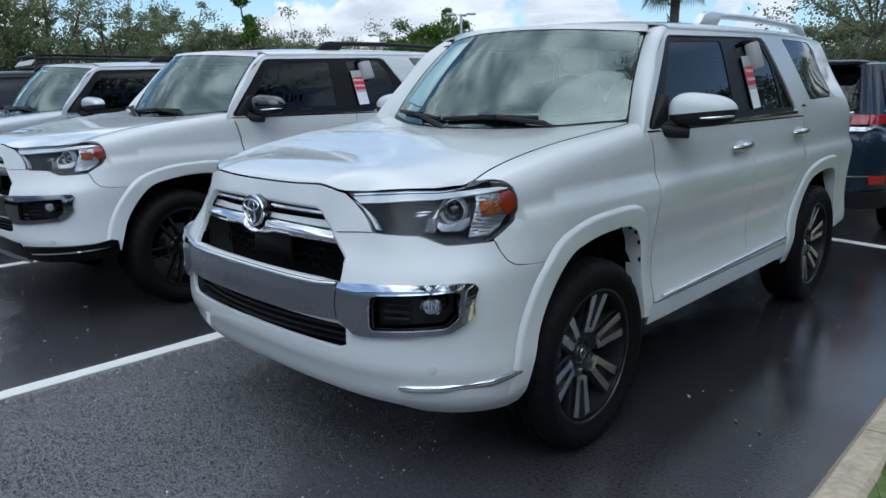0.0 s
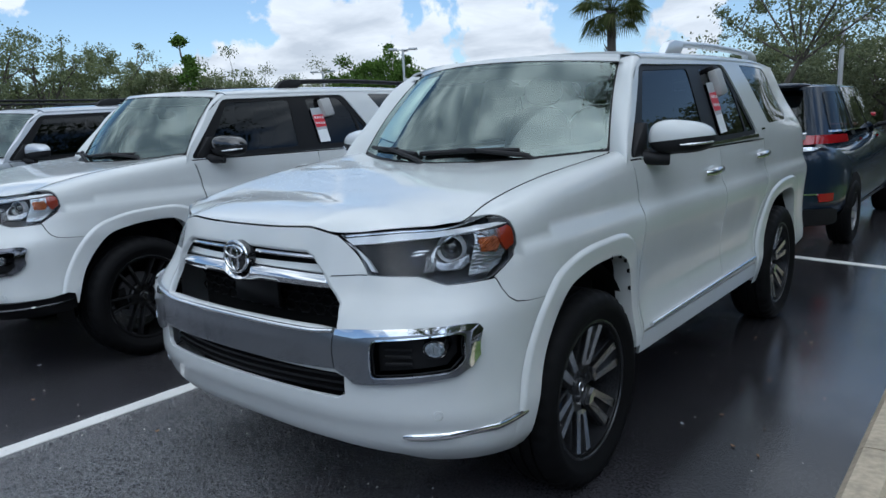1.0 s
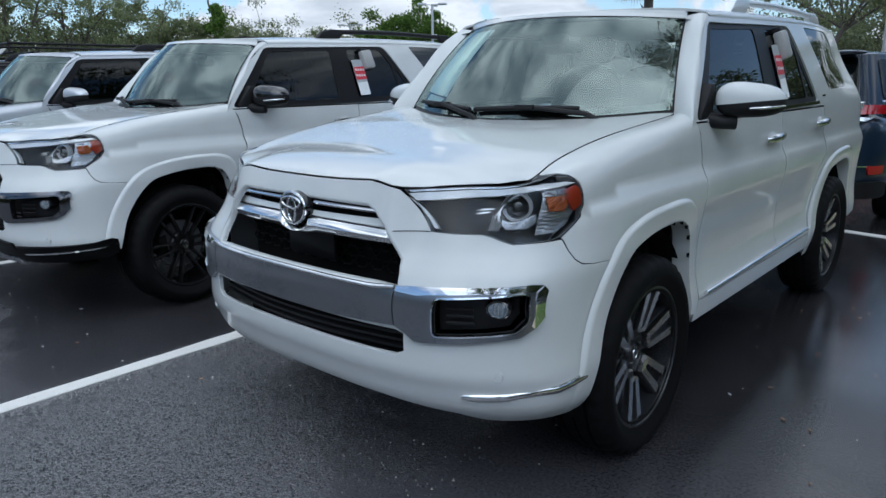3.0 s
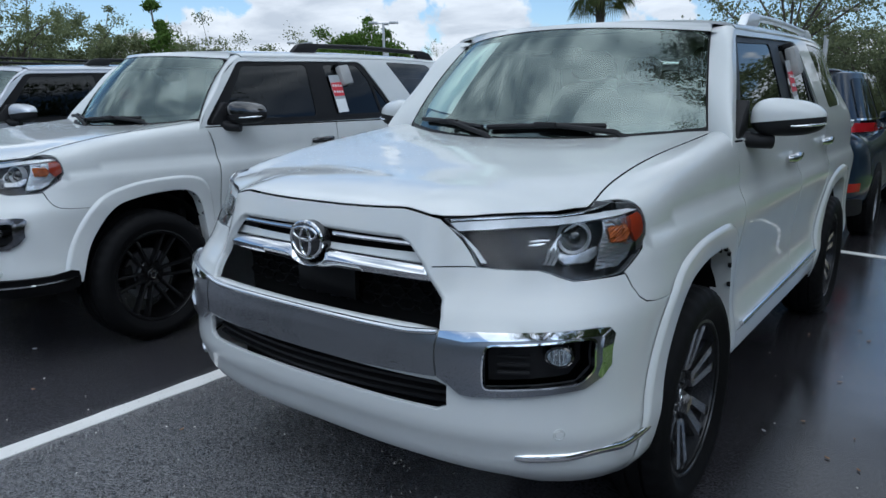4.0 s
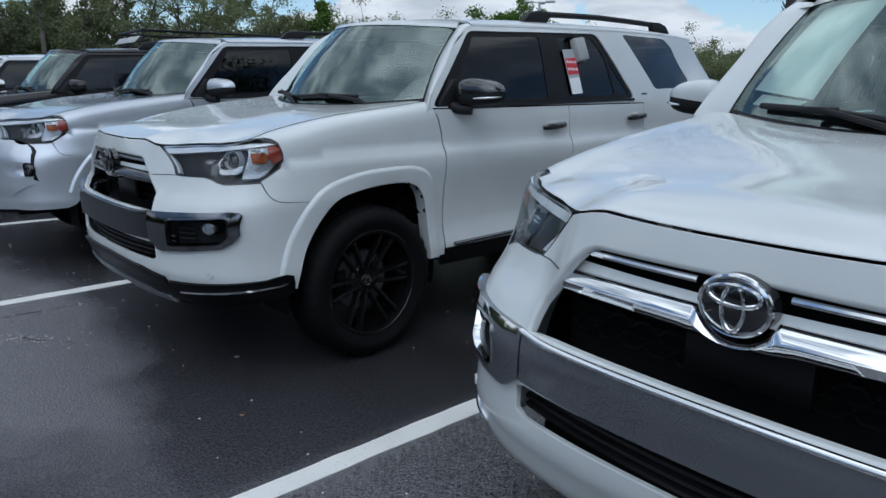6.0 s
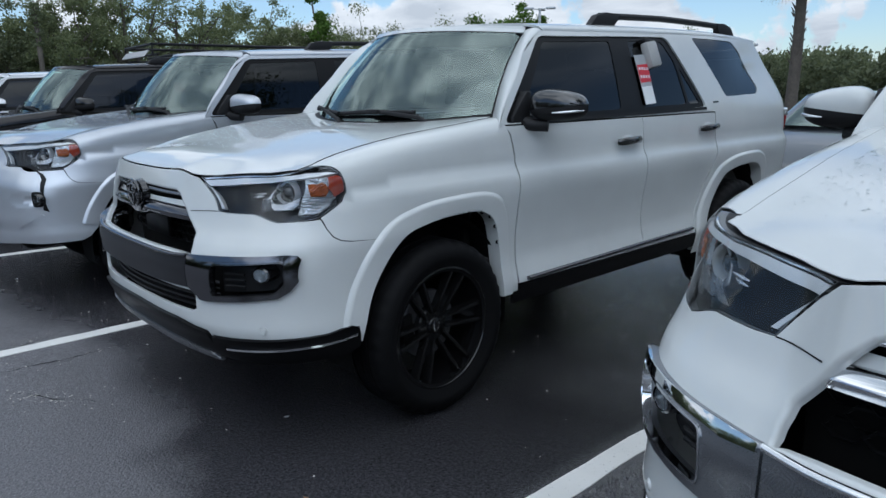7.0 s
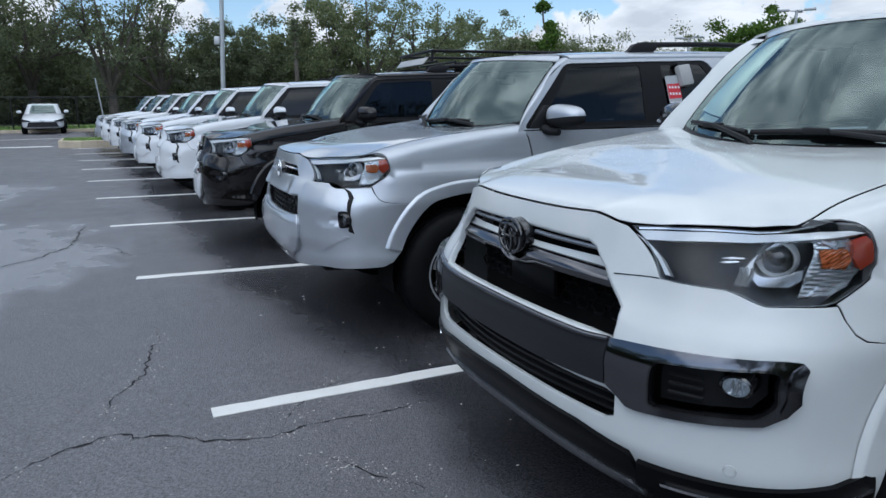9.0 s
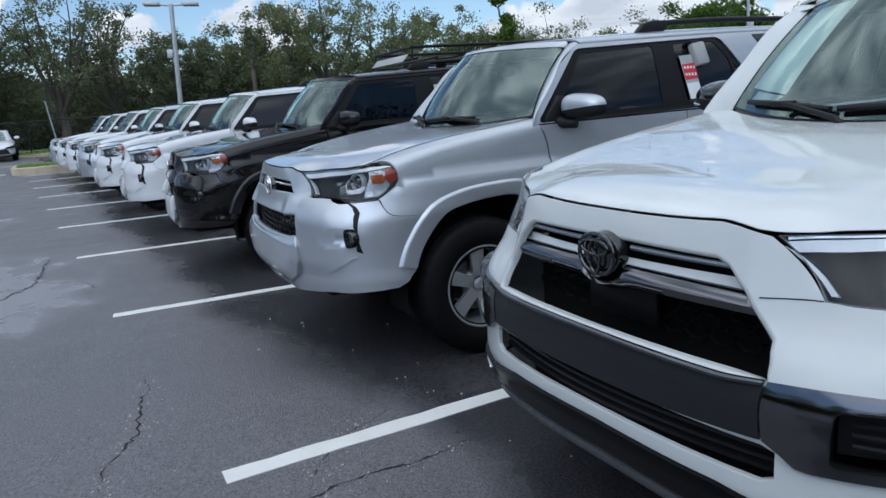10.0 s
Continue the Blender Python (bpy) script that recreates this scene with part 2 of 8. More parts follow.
def revolve(bm, profile, n=48, a0=0.0, a1=math.tau, m=Matrix()):
    """Turns (radius, x) pairs about the x axis."""
    full = abs(a1 - a0 - math.tau) < 1e-6
    count = n if full else n + 1
    rings = []
    for k in range(count):
        a = a0 + (a1 - a0) * k / n
        rings.append([bm.verts.new(m @ Vector((x, r * math.cos(a), r * math.sin(a)))) for r, x in profile])
    for k in range(n):
        a, b = rings[k], rings[(k + 1) % count]
        for i in range(len(profile) - 1):
            bm.faces.new((a[i], b[i], b[i + 1], a[i + 1]))
    return bm


def prism(bm, outline, x0, x1, m=Matrix(), bevel=0.0):
    """An outline of (y, z) pushed from x0 to x1."""
    a = [bm.verts.new(m @ Vector((x0, *p))) for p in outline]
    b = [bm.verts.new(m @ Vector((x1, *p))) for p in outline]
    faces = [bm.faces.new(a[::-1]), bm.faces.new(b)]
    k = len(a)
    for i in range(k):
        faces.append(bm.faces.new((a[i], a[(i + 1) % k], b[(i + 1) % k], b[i])))
    if bevel:
        bmesh.ops.bevel(bm, geom=list(faces[1].edges), offset=bevel, segments=2, profile=0.5, affect="EDGES")
    return bm


def curve(*pairs):
    """A smooth function through (x, y) pairs."""
    xs, ys = np.array([p[0] for p in pairs], float), np.array([p[1] for p in pairs], float)
    slope = np.gradient(ys, xs)

    def f(x):
        x = min(max(x, xs[0]), xs[-1])
        i = min(int(np.searchsorted(xs, x, "right")) - 1, len(xs) - 2)
        h = xs[i + 1] - xs[i]
        t = (x - xs[i]) / h
        return float((2 * t**3 - 3 * t**2 + 1) * ys[i] + (t**3 - 2 * t**2 + t) * h * slope[i]
                     + (3 * t**2 - 2 * t**3) * ys[i + 1] + (t**3 - t**2) * h * slope[i + 1])
    return f


def smooth(a, b, x):
    t = min(max((x - a) / (b - a), 0.0), 1.0)
    return t * t * (3 - 2 * t)


def rounded(poly, r, n=4):
    """The polygon with its corners rounded."""
    out, k = [], len(poly)
    for i in range(k):
        p, a, b = (Vector(poly[j % k]) for j in (i, i - 1, i + 1))
        ra = min(r, (a - p).length * 0.45, (b - p).length * 0.45)
        u, v = p + (a - p).normalized() * ra, p + (b - p).normalized() * ra
        for j in range(n + 1):
            t = j / n
            out.append(tuple((1 - t) ** 2 * u + 2 * t * (1 - t) * p + t * t * v))
    return out


def dense(poly, step):
    out = []
    for i, p in enumerate(poly):
        q = poly[(i + 1) % len(poly)]
        d = math.hypot(q[0] - p[0], q[1] - p[1])
        if d < 1e-7:
            continue
        k = max(1, math.ceil(d / step))
        out += [(p[0] + (q[0] - p[0]) * j / k, p[1] + (q[1] - p[1]) * j / k) for j in range(k)]
    return out


def in_poly(pts, poly):
    p = np.asarray(pts, float)
    inside = np.zeros(len(p), bool)
    for (x0, y0), (x1, y1) in zip(poly, poly[1:] + poly[:1]):
        if y0 == y1:
            continue
        cross = ((y0 > p[:, 1]) != (y1 > p[:, 1])) & (p[:, 0] < (x1 - x0) * (p[:, 1] - y0) / (y1 - y0) + x0)
        inside ^= cross
    return inside


def sheet(fn, outer, holes=(), step=0.05, depth=0.012, off=0.0, centre=(0, 1.4, 0.8), soft=0.0, soft_holes=()):
    """A pressed panel on the surface fn(a, b): filled outline with holes, true normals, and edges rolled by soft, then returned by depth."""
    loops = [dense(list(outer), step)] + [dense(list(h), step) for h in holes]
    pts, edges = [], []
    for loop in loops:
        k = len(pts)
        pts += loop
        edges += [(k + i, k + (i + 1) % len(loop)) for i in range(len(loop))]
    rim = np.array(pts)
    lo, hi = rim.min(0), rim.max(0)
    grid = [(a + (0.5 * step if row % 2 else 0.0), b) for row, b in enumerate(np.arange(lo[1] + step / 2, hi[1], step * 0.87))
            for a in np.arange(lo[0] + step / 2, hi[0], step)]
    if grid:
        g = np.array(grid)
        keep = in_poly(g, loops[0])
        for h in loops[1:]:
            keep &= ~in_poly(g, h)
        g = g[keep]
        if len(g):
            near = np.sqrt(((g[:, None] - rim[None]) ** 2).sum(-1)).min(1)
            pts = pts + [tuple(p) for p in g[near > step * 0.5]]
    found = delaunay_2d_cdt([Vector(p) for p in pts], edges, [], 0, 1e-6)
    v2, faces = found[0], [f for f in found[2]]
    mid = np.array([sum((v2[i] for i in f), Vector((0, 0))) / len(f) for f in faces])
    keep = in_poly(mid, loops[0])
    for h in loops[1:]:
        keep &= ~in_poly(mid, h)
    span = lambda f: max((v2[f[0]] - v2[f[1]]).length, (v2[f[1]] - v2[f[2]]).length, (v2[f[2]] - v2[f[0]]).length)
    area = lambda f: abs((v2[f[1]] - v2[f[0]]).cross(v2[f[2]] - v2[f[0]]))
    faces = [f for f, k in zip(faces, keep) if k and area(f) > 2e-4 * span(f)]
    used = sorted({i for f in faces for i in f})
    index = {v: i for i, v in enumerate(used)}
    faces = [tuple(index[i] for i in f) for f in faces]
    e = 1e-3
    pos, nor = [], []
    for i in used:
        a, b = v2[i]
        p = Vector(fn(a, b))
        n = (Vector(fn(a + e, b)) - Vector(fn(a - e, b))).cross(Vector(fn(a, b + e)) - Vector(fn(a, b - e)))
        pos.append(p)
        nor.append(n.normalized() if n.length > 1e-12 else Vector((0, 0, 1)))
    c = Vector(centre)
    if sum(1 if n.dot(p - c) > 0 else -1 for p, n in zip(pos, nor)) < 0:
        nor = [-n for n in nor]
    pos = [p + n * off for p, n in zip(pos, nor)]
    fixed = []
    for f in faces:
        a, b, d = (pos[i] for i in f)
        fixed.append(f if (b - a).cross(d - a).dot(nor[f[0]]) > 0 else f[::-1])
    count = {}
    for f in fixed:
        for i in range(3):
            count[(f[i], f[(i + 1) % 3])] = 1
    edge = [k for k in count if (k[1], k[0]) not in count]
    sides, normals = [], [nor[i] for f in fixed for i in f]
    if depth:
        roll = {(round(p[0], 5), round(p[1], 5)): (soft_holes[k - 1] if k and soft_holes else soft) for k, loop in enumerate(loops) for p in loop}
        out = {}
        for i, j in edge:
            d = (pos[j] - pos[i]).cross(nor[i])
            for k in (i, j):
                out[k] = out.get(k, Vector()) + d.normalized()
        ring, bend = {i: i for i in out}, {i: nor[i] for i in out}
        turns = ((0.5, 1.0) if soft else ()) + (None,)
        for turn in turns:
            fresh, lean = {}, {}
            for i, o in out.items():
                r = roll.get((round(v2[used[i]][0], 5), round(v2[used[i]][1], 5)), soft)
                o = o.normalized()
                a = (turn or 0) * math.pi / 2
                if turn is None:
                    fresh[i], lean[i] = len(pos), o
                    pos.append(pos[ring[i]] - nor[i] * depth)
                else:
                    fresh[i], lean[i] = len(pos), nor[i] * math.cos(a) + o * math.sin(a)
                    pos.append(pos[i] + o * r * math.sin(a) - nor[i] * r * (1 - math.cos(a)))
            if turn is None and len(turns) == 1:
                bend = lean
            for i, j in edge:
                sides.append((ring[j], ring[i], fresh[i], fresh[j]))
                normals += [bend[j], bend[i], lean[i], lean[j]]
            ring, bend = fresh, lean
    me = bpy.data.meshes.new("panel")
    me.from_pydata([tuple(p) for p in pos], [], fixed + sides)
    me.shade_smooth()
    me.normals_split_custom_set([tuple(n) for n in normals])
    return me


def strip_sheet(fn, nt, nk, lip):
    """A band fn(t, k) over t and k from 0 to 1, its k = 0 edge turned in along x by lip."""
    bm = bmesh.new()
    rows = []
    for i in range(nt + 1):
        t = i / nt
        row = [bm.verts.new(fn(t, j / nk)) for j in range(nk, -1, -1)]
        p = row[-1].co
        s = 1 if p.x > 0 else -1
        row.append(bm.verts.new((p.x - s * 0.006, p.y * 1.0, p.z - 0.004)))
        row.append(bm.verts.new((p.x - s * lip, p.y, p.z - 0.002)))
        rows.append(row)
    for a, b in zip(rows, rows[1:]):
        for j in range(len(a) - 1):
            bm.faces.new((a[j], a[j + 1], b[j + 1], b[j]))
    return finish(bm, 50)


# ---------------------------------------------------------------- the off-road wagon: its surfaces
# front axle at y = 0, nose towards -y, driver's side at +x
SW = curve((0.28, 0.86), (0.36, 0.892), (0.44, 0.910), (0.52, 0.914), (0.60, 0.904), (0.75, 0.900), (0.90, 0.910), (0.98, 0.917), (1.02, 0.915),
           (1.05, 0.902), (1.08, 0.887), (1.14, 0.883), (1.20, 0.880), (1.262, 0.872), (1.40, 0.834), (1.55, 0.787), (1.65, 0.752), (1.715, 0.724), (1.76, 0.700))
YF = curve((0.28, -0.74), (0.36, -0.865), (0.42, -0.930), (0.50, -0.966), (0.545, -0.984), (0.57, -0.986), (0.60, -0.986), (0.70, -0.985), (0.80, -0.982), (0.86, -0.955), (0.92, -0.915),
           (1.0, -0.885), (1.1, -0.86), (1.2, -0.83))
DD = curve((0.28, 0.50), (0.5, 0.58), (0.8, 0.60), (0.95, 0.66), (1.1, 0.80), (1.2, 0.85))
EDGE = curve((-0.95, 1.064), (-0.86, 1.095), (-0.75, 1.121), (-0.66, 1.136), (-0.57, 1.150), (-0.46, 1.180), (-0.3, 1.213), (-0.1, 1.245), (0.1, 1.268), (0.3, 1.289), (0.47, 1.306), (0.6, 1.312))


def nose(x, z):
    """How far the grille frame stands ahead of the lamps."""
    return 0.052 * smooth(0.54, 0.40, abs(x)) * smooth(0.80, 0.90, z)


def swell(z):
    """The bumper stands out from the doors' line by this."""
    return 0.022 * smooth(0.98, 0.84, z) * smooth(0.33, 0.42, z)


def shell(u, z):
    w, d = SW(z) + swell(z), DD(z)
    yc, a = YF(z) + d, abs(u)
    if a < math.pi / 2:
        r = ((math.sin(a) / w) ** 3 + (math.cos(a) / d) ** 3) ** (-1 / 3)
        x, y = r * math.sin(a), yc - r * math.cos(a)
    else:
        y = yc + a - math.pi / 2
        x = w - swell(z) * smooth(-0.38, 0.1, y)
    return (x if u >= 0 else -x), y - nose(x, z), z


PLAIN_YF = curve((0.28, -0.74), (0.36, -0.88), (0.42, -0.945), (0.50, -0.975), (0.60, -0.985), (0.70, -0.983), (0.80, -0.976), (0.90, -0.955), (0.95, -0.930), (1.0, -0.895), (1.1, -0.86), (1.2, -0.83))


WING = curve((0.66, 0.878), (0.70, 0.868), (0.78, 0.860), (0.84, 0.852), (0.90, 0.838), (0.94, 0.812), (0.965, 0.780), (0.985, 0.735))


def plain_shell(u, z):
    """The plain grade's bumper: proud wings ending at a seam, hollowed beside the fog lamps."""
    x, y, z = shell(u, z)
    a = abs(x)
    y += (PLAIN_YF(z) - YF(z)) * smooth(0.90, 0.74, a) * smooth(0.30, 0.50, a)
    proud = 0.026 * smooth(WING(z) + 0.002, WING(z) - 0.010, a) * smooth(0.56, 0.66, z) * smooth(0.992, 0.965, z) * smooth(0.42, 0.60, a)
    dent = 0.034 * max(0.0, 1 - ((a - 0.840) / 0.12) ** 2 - ((z - 0.775) / 0.062) ** 2) ** 1.4 * smooth(WING(z) + 0.006, WING(z) - 0.002, a)
    return x - math.copysign(dent * 0.5 - proud * 0.45, x), y - proud * 0.9 + dent * 0.85, z


def F(x, z):
    """The shell's place at x on the front."""
    w, d = SW(z) + swell(z), DD(z)
    return math.atan2(x, d * max(0.0, 1 - (abs(x) / w) ** 3) ** (1 / 3)), z


def S(y, z):
    """The shell's place at y on the side."""
    w, d = SW(z) + swell(z), DD(z)
    yc = YF(z) + d
    if y >= yc:
        return math.pi / 2 + y - yc, z
    return math.atan2(w * max(0.0, 1 - ((yc - y) / d) ** 3) ** (1 / 3), yc - y), z


def corner_x(y, z):
    w, d = SW(z) + swell(z), DD(z)
    yc = YF(z) + d
    return w - swell(z) * smooth(-0.38, 0.1, y) - hollow(y, z) if y >= yc else w * max(0.0, 1 - ((yc - y) / d) ** 3) ** (1 / 3)


RAIL = curve((0.0, 1.715), (0.8, 1.715), (1.6, 1.735), (2.6, 1.752), (3.2, 1.748), (3.6, 1.735))


def side(y, z):
    """Doors, quarter and window frames; above the belt z is stretched to the roof's rising edge."""
    x = SW(z) - hollow(y, z)
    if z > 1.262:
        z = 1.262 + (z - 1.262) * (RAIL(y) - 1.262) / 0.453
    x *= 1 - 0.10 * smooth(2.6, 3.6, y) * smooth(1.27, 1.62, z)
    if y > 3.42:
        x *= max(0.05, 1 - ((y - 3.42) / 0.42) ** 3) ** (1 / 3)
    return x, y, z


SEAM = curve((-0.95, 0.80), (-0.66, 0.785), (-0.55, 0.765), (-0.46, 0.756), (-0.30, 0.752), (-0.10, 0.758), (0.15, 0.772), (0.42, 0.786), (0.6, 0.79))


def hollow(y, z):
    """The doors' skin draws in between the shoulder and the sill."""
    return 0.018 * smooth(0.30, 0.62, y) * smooth(2.45, 2.15, y) * min(1.0, max(0.0, (z - 0.515) / 0.105)) ** 0.8 * smooth(0.98, 0.70, z)


def fender(y, v):
    """The wing: upright below, rolling over to the hood's gap above."""
    top = EDGE(y) - 0.003
    z0 = top - 0.14
    if v <= z0:
        return corner_x(y, v), y, v
    t = min((v - z0) / 0.25, 1.06)
    x0 = corner_x(y, z0)
    a = min(t, 1.0) * math.pi / 2
    c, q = max(0.0, math.cos(a)), math.sin(a)
    r = (c**3.2 + q**3.2) ** (-1 / 3.2)
    return SEAM(y) + (x0 - SEAM(y)) * r * c - 0.03 * max(0.0, t - 1), y, z0 + (top - z0) * r * q


def fender_v(y, z):
    """The wing's own coordinate for a height."""
    lo, hi = z - 0.10, EDGE(y) + 0.11
    for _ in range(30):
        mid = (lo + hi) / 2
        lo, hi = (mid, hi) if fender(y, mid)[2] < z else (lo, mid)
    return lo


BULGE = curve((-0.95, 0.054), (-0.66, 0.046), (-0.57, 0.036), (-0.46, 0.014), (-0.3, 0.002), (0.0, -0.004), (0.4, -0.012))


def hood(x, y):
    front = smooth(0.540, 0.325, abs(x))
    broad = max(0.0, 1 - (abs(x) / 0.70) ** 2.6)
    k = smooth(-0.93, -0.55, y)
    z = EDGE(y) + 0.001 + BULGE(y) * (front * (1 - k) + broad * k)
    lip = max(0.0, -0.86 - y)
    return x, y, z - 2.6 * lip * lip


def screen(s, v):
    """The windscreen."""
    b = Vector((0.752 * s, 0.19 + 0.30 * s * s, 1.272 + 0.044 * s * s))
    t = Vector((0.630 * s, 0.585 + 0.265 * s * s, 1.752 - 0.030 * s * s))
    return tuple(b.lerp(t, v) + Vector((0, -0.35, 0.28)) * 0.06 * 4 * v * (1 - v))


CROWN = curve((0.4, 1.742), (0.6, 1.754), (1.0, 1.780), (1.6, 1.803), (2.4, 1.813), (3.1, 1.802), (3.6, 1.770))


def roof(a, y):
    s, c = math.sin(a), math.cos(a)
    r = (abs(s) ** 3 + max(c, 0.0) ** 3) ** (-1 / 3)
    return 0.724 * r * s * (1 - 0.10 * smooth(2.6, 3.6, y)), y, RAIL(y) + (CROWN(y) - RAIL(y)) * r * c


def roof_a(x, y):
    k = min(abs(x) / 0.724, 1.0)
    return math.copysign(math.atan2(k, max(0.0, 1 - k**3) ** (1 / 3)), x)


def pillar(s, v):
    """Front pillar between the windscreen's edge and the door frame."""
    a, b = Vector(screen(1.0, v)), Vector(side(*PILLAR_EDGE(v)))
    bulge = Vector((0.75, -0.55, 0.35)).normalized() * 0.030 * 4 * s * (1 - s)
    return tuple(a.lerp(b, s) + bulge)


_py, _pz = curve((-0.1, 0.395), (0, 0.405), (0.5, 0.590), (0.93, 0.800), (1, 0.87)), curve((-0.1, 1.22), (0, 1.262), (0.5, 1.480), (0.93, 1.685), (1, 1.715))


def PILLAR_EDGE(v):
    return _py(v), _pz(v)


def mirrored(fn):
    return lambda a, b: (lambda p: (-p[0], p[1], p[2]))(fn(a, b))


def sym(pts):
    """Closes a right-hand outline, given from the top's middle to the bottom's middle, over both sides."""
    return list(pts) + [(-a, b) for a, b in reversed(pts) if abs(a) > 1e-9]


ARCH_IN = [(-0.470, 0.36), (-0.442, 0.52), (-0.370, 0.690), (-0.235, 0.840), (-0.09, 0.885), (0.10, 0.902), (0.245, 0.893), (0.330, 0.830), (0.366, 0.690), (0.386, 0.465)]
ARCH_OUT = [(-0.570, 0.36), (-0.540, 0.54), (-0.468, 0.72), (-0.325, 0.893), (-0.13, 0.964), (0.10, 0.985), (0.300, 0.976), (0.405, 0.905), (0.444, 0.73), (0.458, 0.465)]
_in_y, _in_z = curve(*[(i / 9, p[0]) for i, p in enumerate(ARCH_IN)]), curve(*[(i / 9, p[1]) for i, p in enumerate(ARCH_IN)])
_out_y, _out_z = curve(*[(i / 9, p[0]) for i, p in enumerate(ARCH_OUT)]), curve(*[(i / 9, p[1]) for i, p in enumerate(ARCH_OUT)])


def arch(yc, n=36):
    """Points over a wheel's opening, from the front to the back: a slanting front, a squarer back."""
    return [(yc + _in_y(i / n), _in_z(i / n)) for i in range(n + 1)]


# ---------------------------------------------------------------- its meshes, each made once
once = functools.lru_cache(None)



def under_hood(x, gap=0.009):
    """The height, and how far ahead, at which the front shell meets the hood's edge."""
    z = 1.09
    for _ in range(40):
        y = shell(*F(x, z))[1]
        z += 0.5 * (hood(x, y + 0.010)[2] - gap - z)
    return z, y


LAMP_BACK = [(-0.560, 1.152), (-0.500, 1.150), (-0.478, 1.128), (-0.466, 1.085), (-0.464, 1.056), (-0.488, 1.022), (-0.545, 0.988), (-0.580, 0.968), (-0.605, 0.962)]
LAMP = [F(x, under_hood(x, 0.008)[0]) for x in (0.456, 0.52, 0.58, 0.64, 0.70, 0.74)] + [S(*p) for p in LAMP_BACK] + [F(0.785, 0.955), F(0.760, 0.965), F(0.735, 0.976), F(0.707, 0.984), F(0.60, 0.984), F(0.555, 0.986)]
GAP = [S(-0.578, 0.958), S(-0.568, 0.925), S(-0.550, 0.892), S(-0.52, 0.873), S(-0.47, 0.864), S(-0.36, 0.856), S(-0.255, 0.850)]
FRONT_ARCH = arch(0)
FOG_HOLE = [F(0.624, 0.808), F(0.856, 0.826), F(0.868, 0.812), F(0.866, 0.732), F(0.839, 0.696), F(0.620, 0.676)]
GRILLE = [(0.0, 1.068), (0.345, 1.066), (0.378, 1.052), (0.430, 1.0), (0.478, 0.93), (0.498, 0.905), (0.508, 0.86), (0.510, 0.815), (0.0, 0.812)]


def mirror_u(pts):
    return [(-a, b) for a, b in pts]


@once
def m_fascia(kind):
    low = [S(*p) for p in FRONT_ARCH if p[0] < -0.26][::-1]
    outer = [F(x, under_hood(x)[0]) for x in (0.0, 0.1, 0.2, 0.28, 0.34, 0.38, 0.42)] + [F(0.447, under_hood(0.447)[0] - 0.004), F(0.553, 0.984), F(0.60, 0.981), F(0.706, 0.981), F(0.733, 0.973), F(0.758, 0.962), F(0.785, 0.952), S(-0.605, 0.956), *GAP, *low,
             S(-0.50, 0.345), F(0.72, 0.365), F(0.66, 0.395), F(0.40, 0.415), F(0, 0.42)]
    if kind == "skirted":
        outer = outer[:-5 - sum(p[1] <= 0.47 for p in FRONT_ARCH if p[0] < -0.26)] + [S(-0.462, 0.462), S(-0.52, 0.445), F(0.72, 0.445), F(0.60, 0.45), F(0.40, 0.445), F(0, 0.445)]
    if kind == "plain":
        outer = outer[:-5 - sum(p[1] <= 0.56 for p in FRONT_ARCH if p[0] < -0.26)] + [S(-0.440, 0.555), S(-0.475, 0.515), S(-0.53, 0.492), F(0.84, 0.484), F(0.76, 0.490), F(0.60, 0.475), F(0.40, 0.45), F(0, 0.44)]
        holes = [sym([F(*p) for p in ((0, 1.074), (0.345, 1.074), (0.38, 1.060), (0.446, 0.998), (0, 0.986))]),
                 sym([F(*p) for p in ((0, 0.902), (0.50, 0.904), (0.520, 0.893), (0.556, 0.774), (0.40, 0.752), (0, 0.742))])]
    else:
        holes = [sym([F(*p) for p in GRILLE]),
                 sym([F(0, 0.685), F(0.50, 0.685), F(0.532, 0.675), F(0.532, 0.612), F(0.50, 0.596), F(0, 0.594)]), FOG_HOLE, mirror_u(FOG_HOLE)]
    return sheet(plain_shell if kind == "plain" else shell, sym(outer), holes, 0.018 if kind == "plain" else 0.03, 0.012, soft=0.002, soft_holes=(0.012, 0.012 if kind == "plain" else 0.003, 0.002, 0.002)[:len(holes)])


@once
def m_shell_patch(pts, holes, depth, off, step, flip=False, fn=shell):
    pts, holes = list(pts), [list(h) for h in holes]
    if flip:
        pts, holes = mirror_u(pts), [mirror_u(h) for h in holes]
    return sheet(fn, pts, holes, step, depth, off)


def shell_patch(pts, depth=0.012, off=0.0, step=0.03, holes=(), flip=False, fn=shell):
    return m_shell_patch(tuple(pts), tuple(tuple(h) for h in holes), depth, off, step, flip, fn)


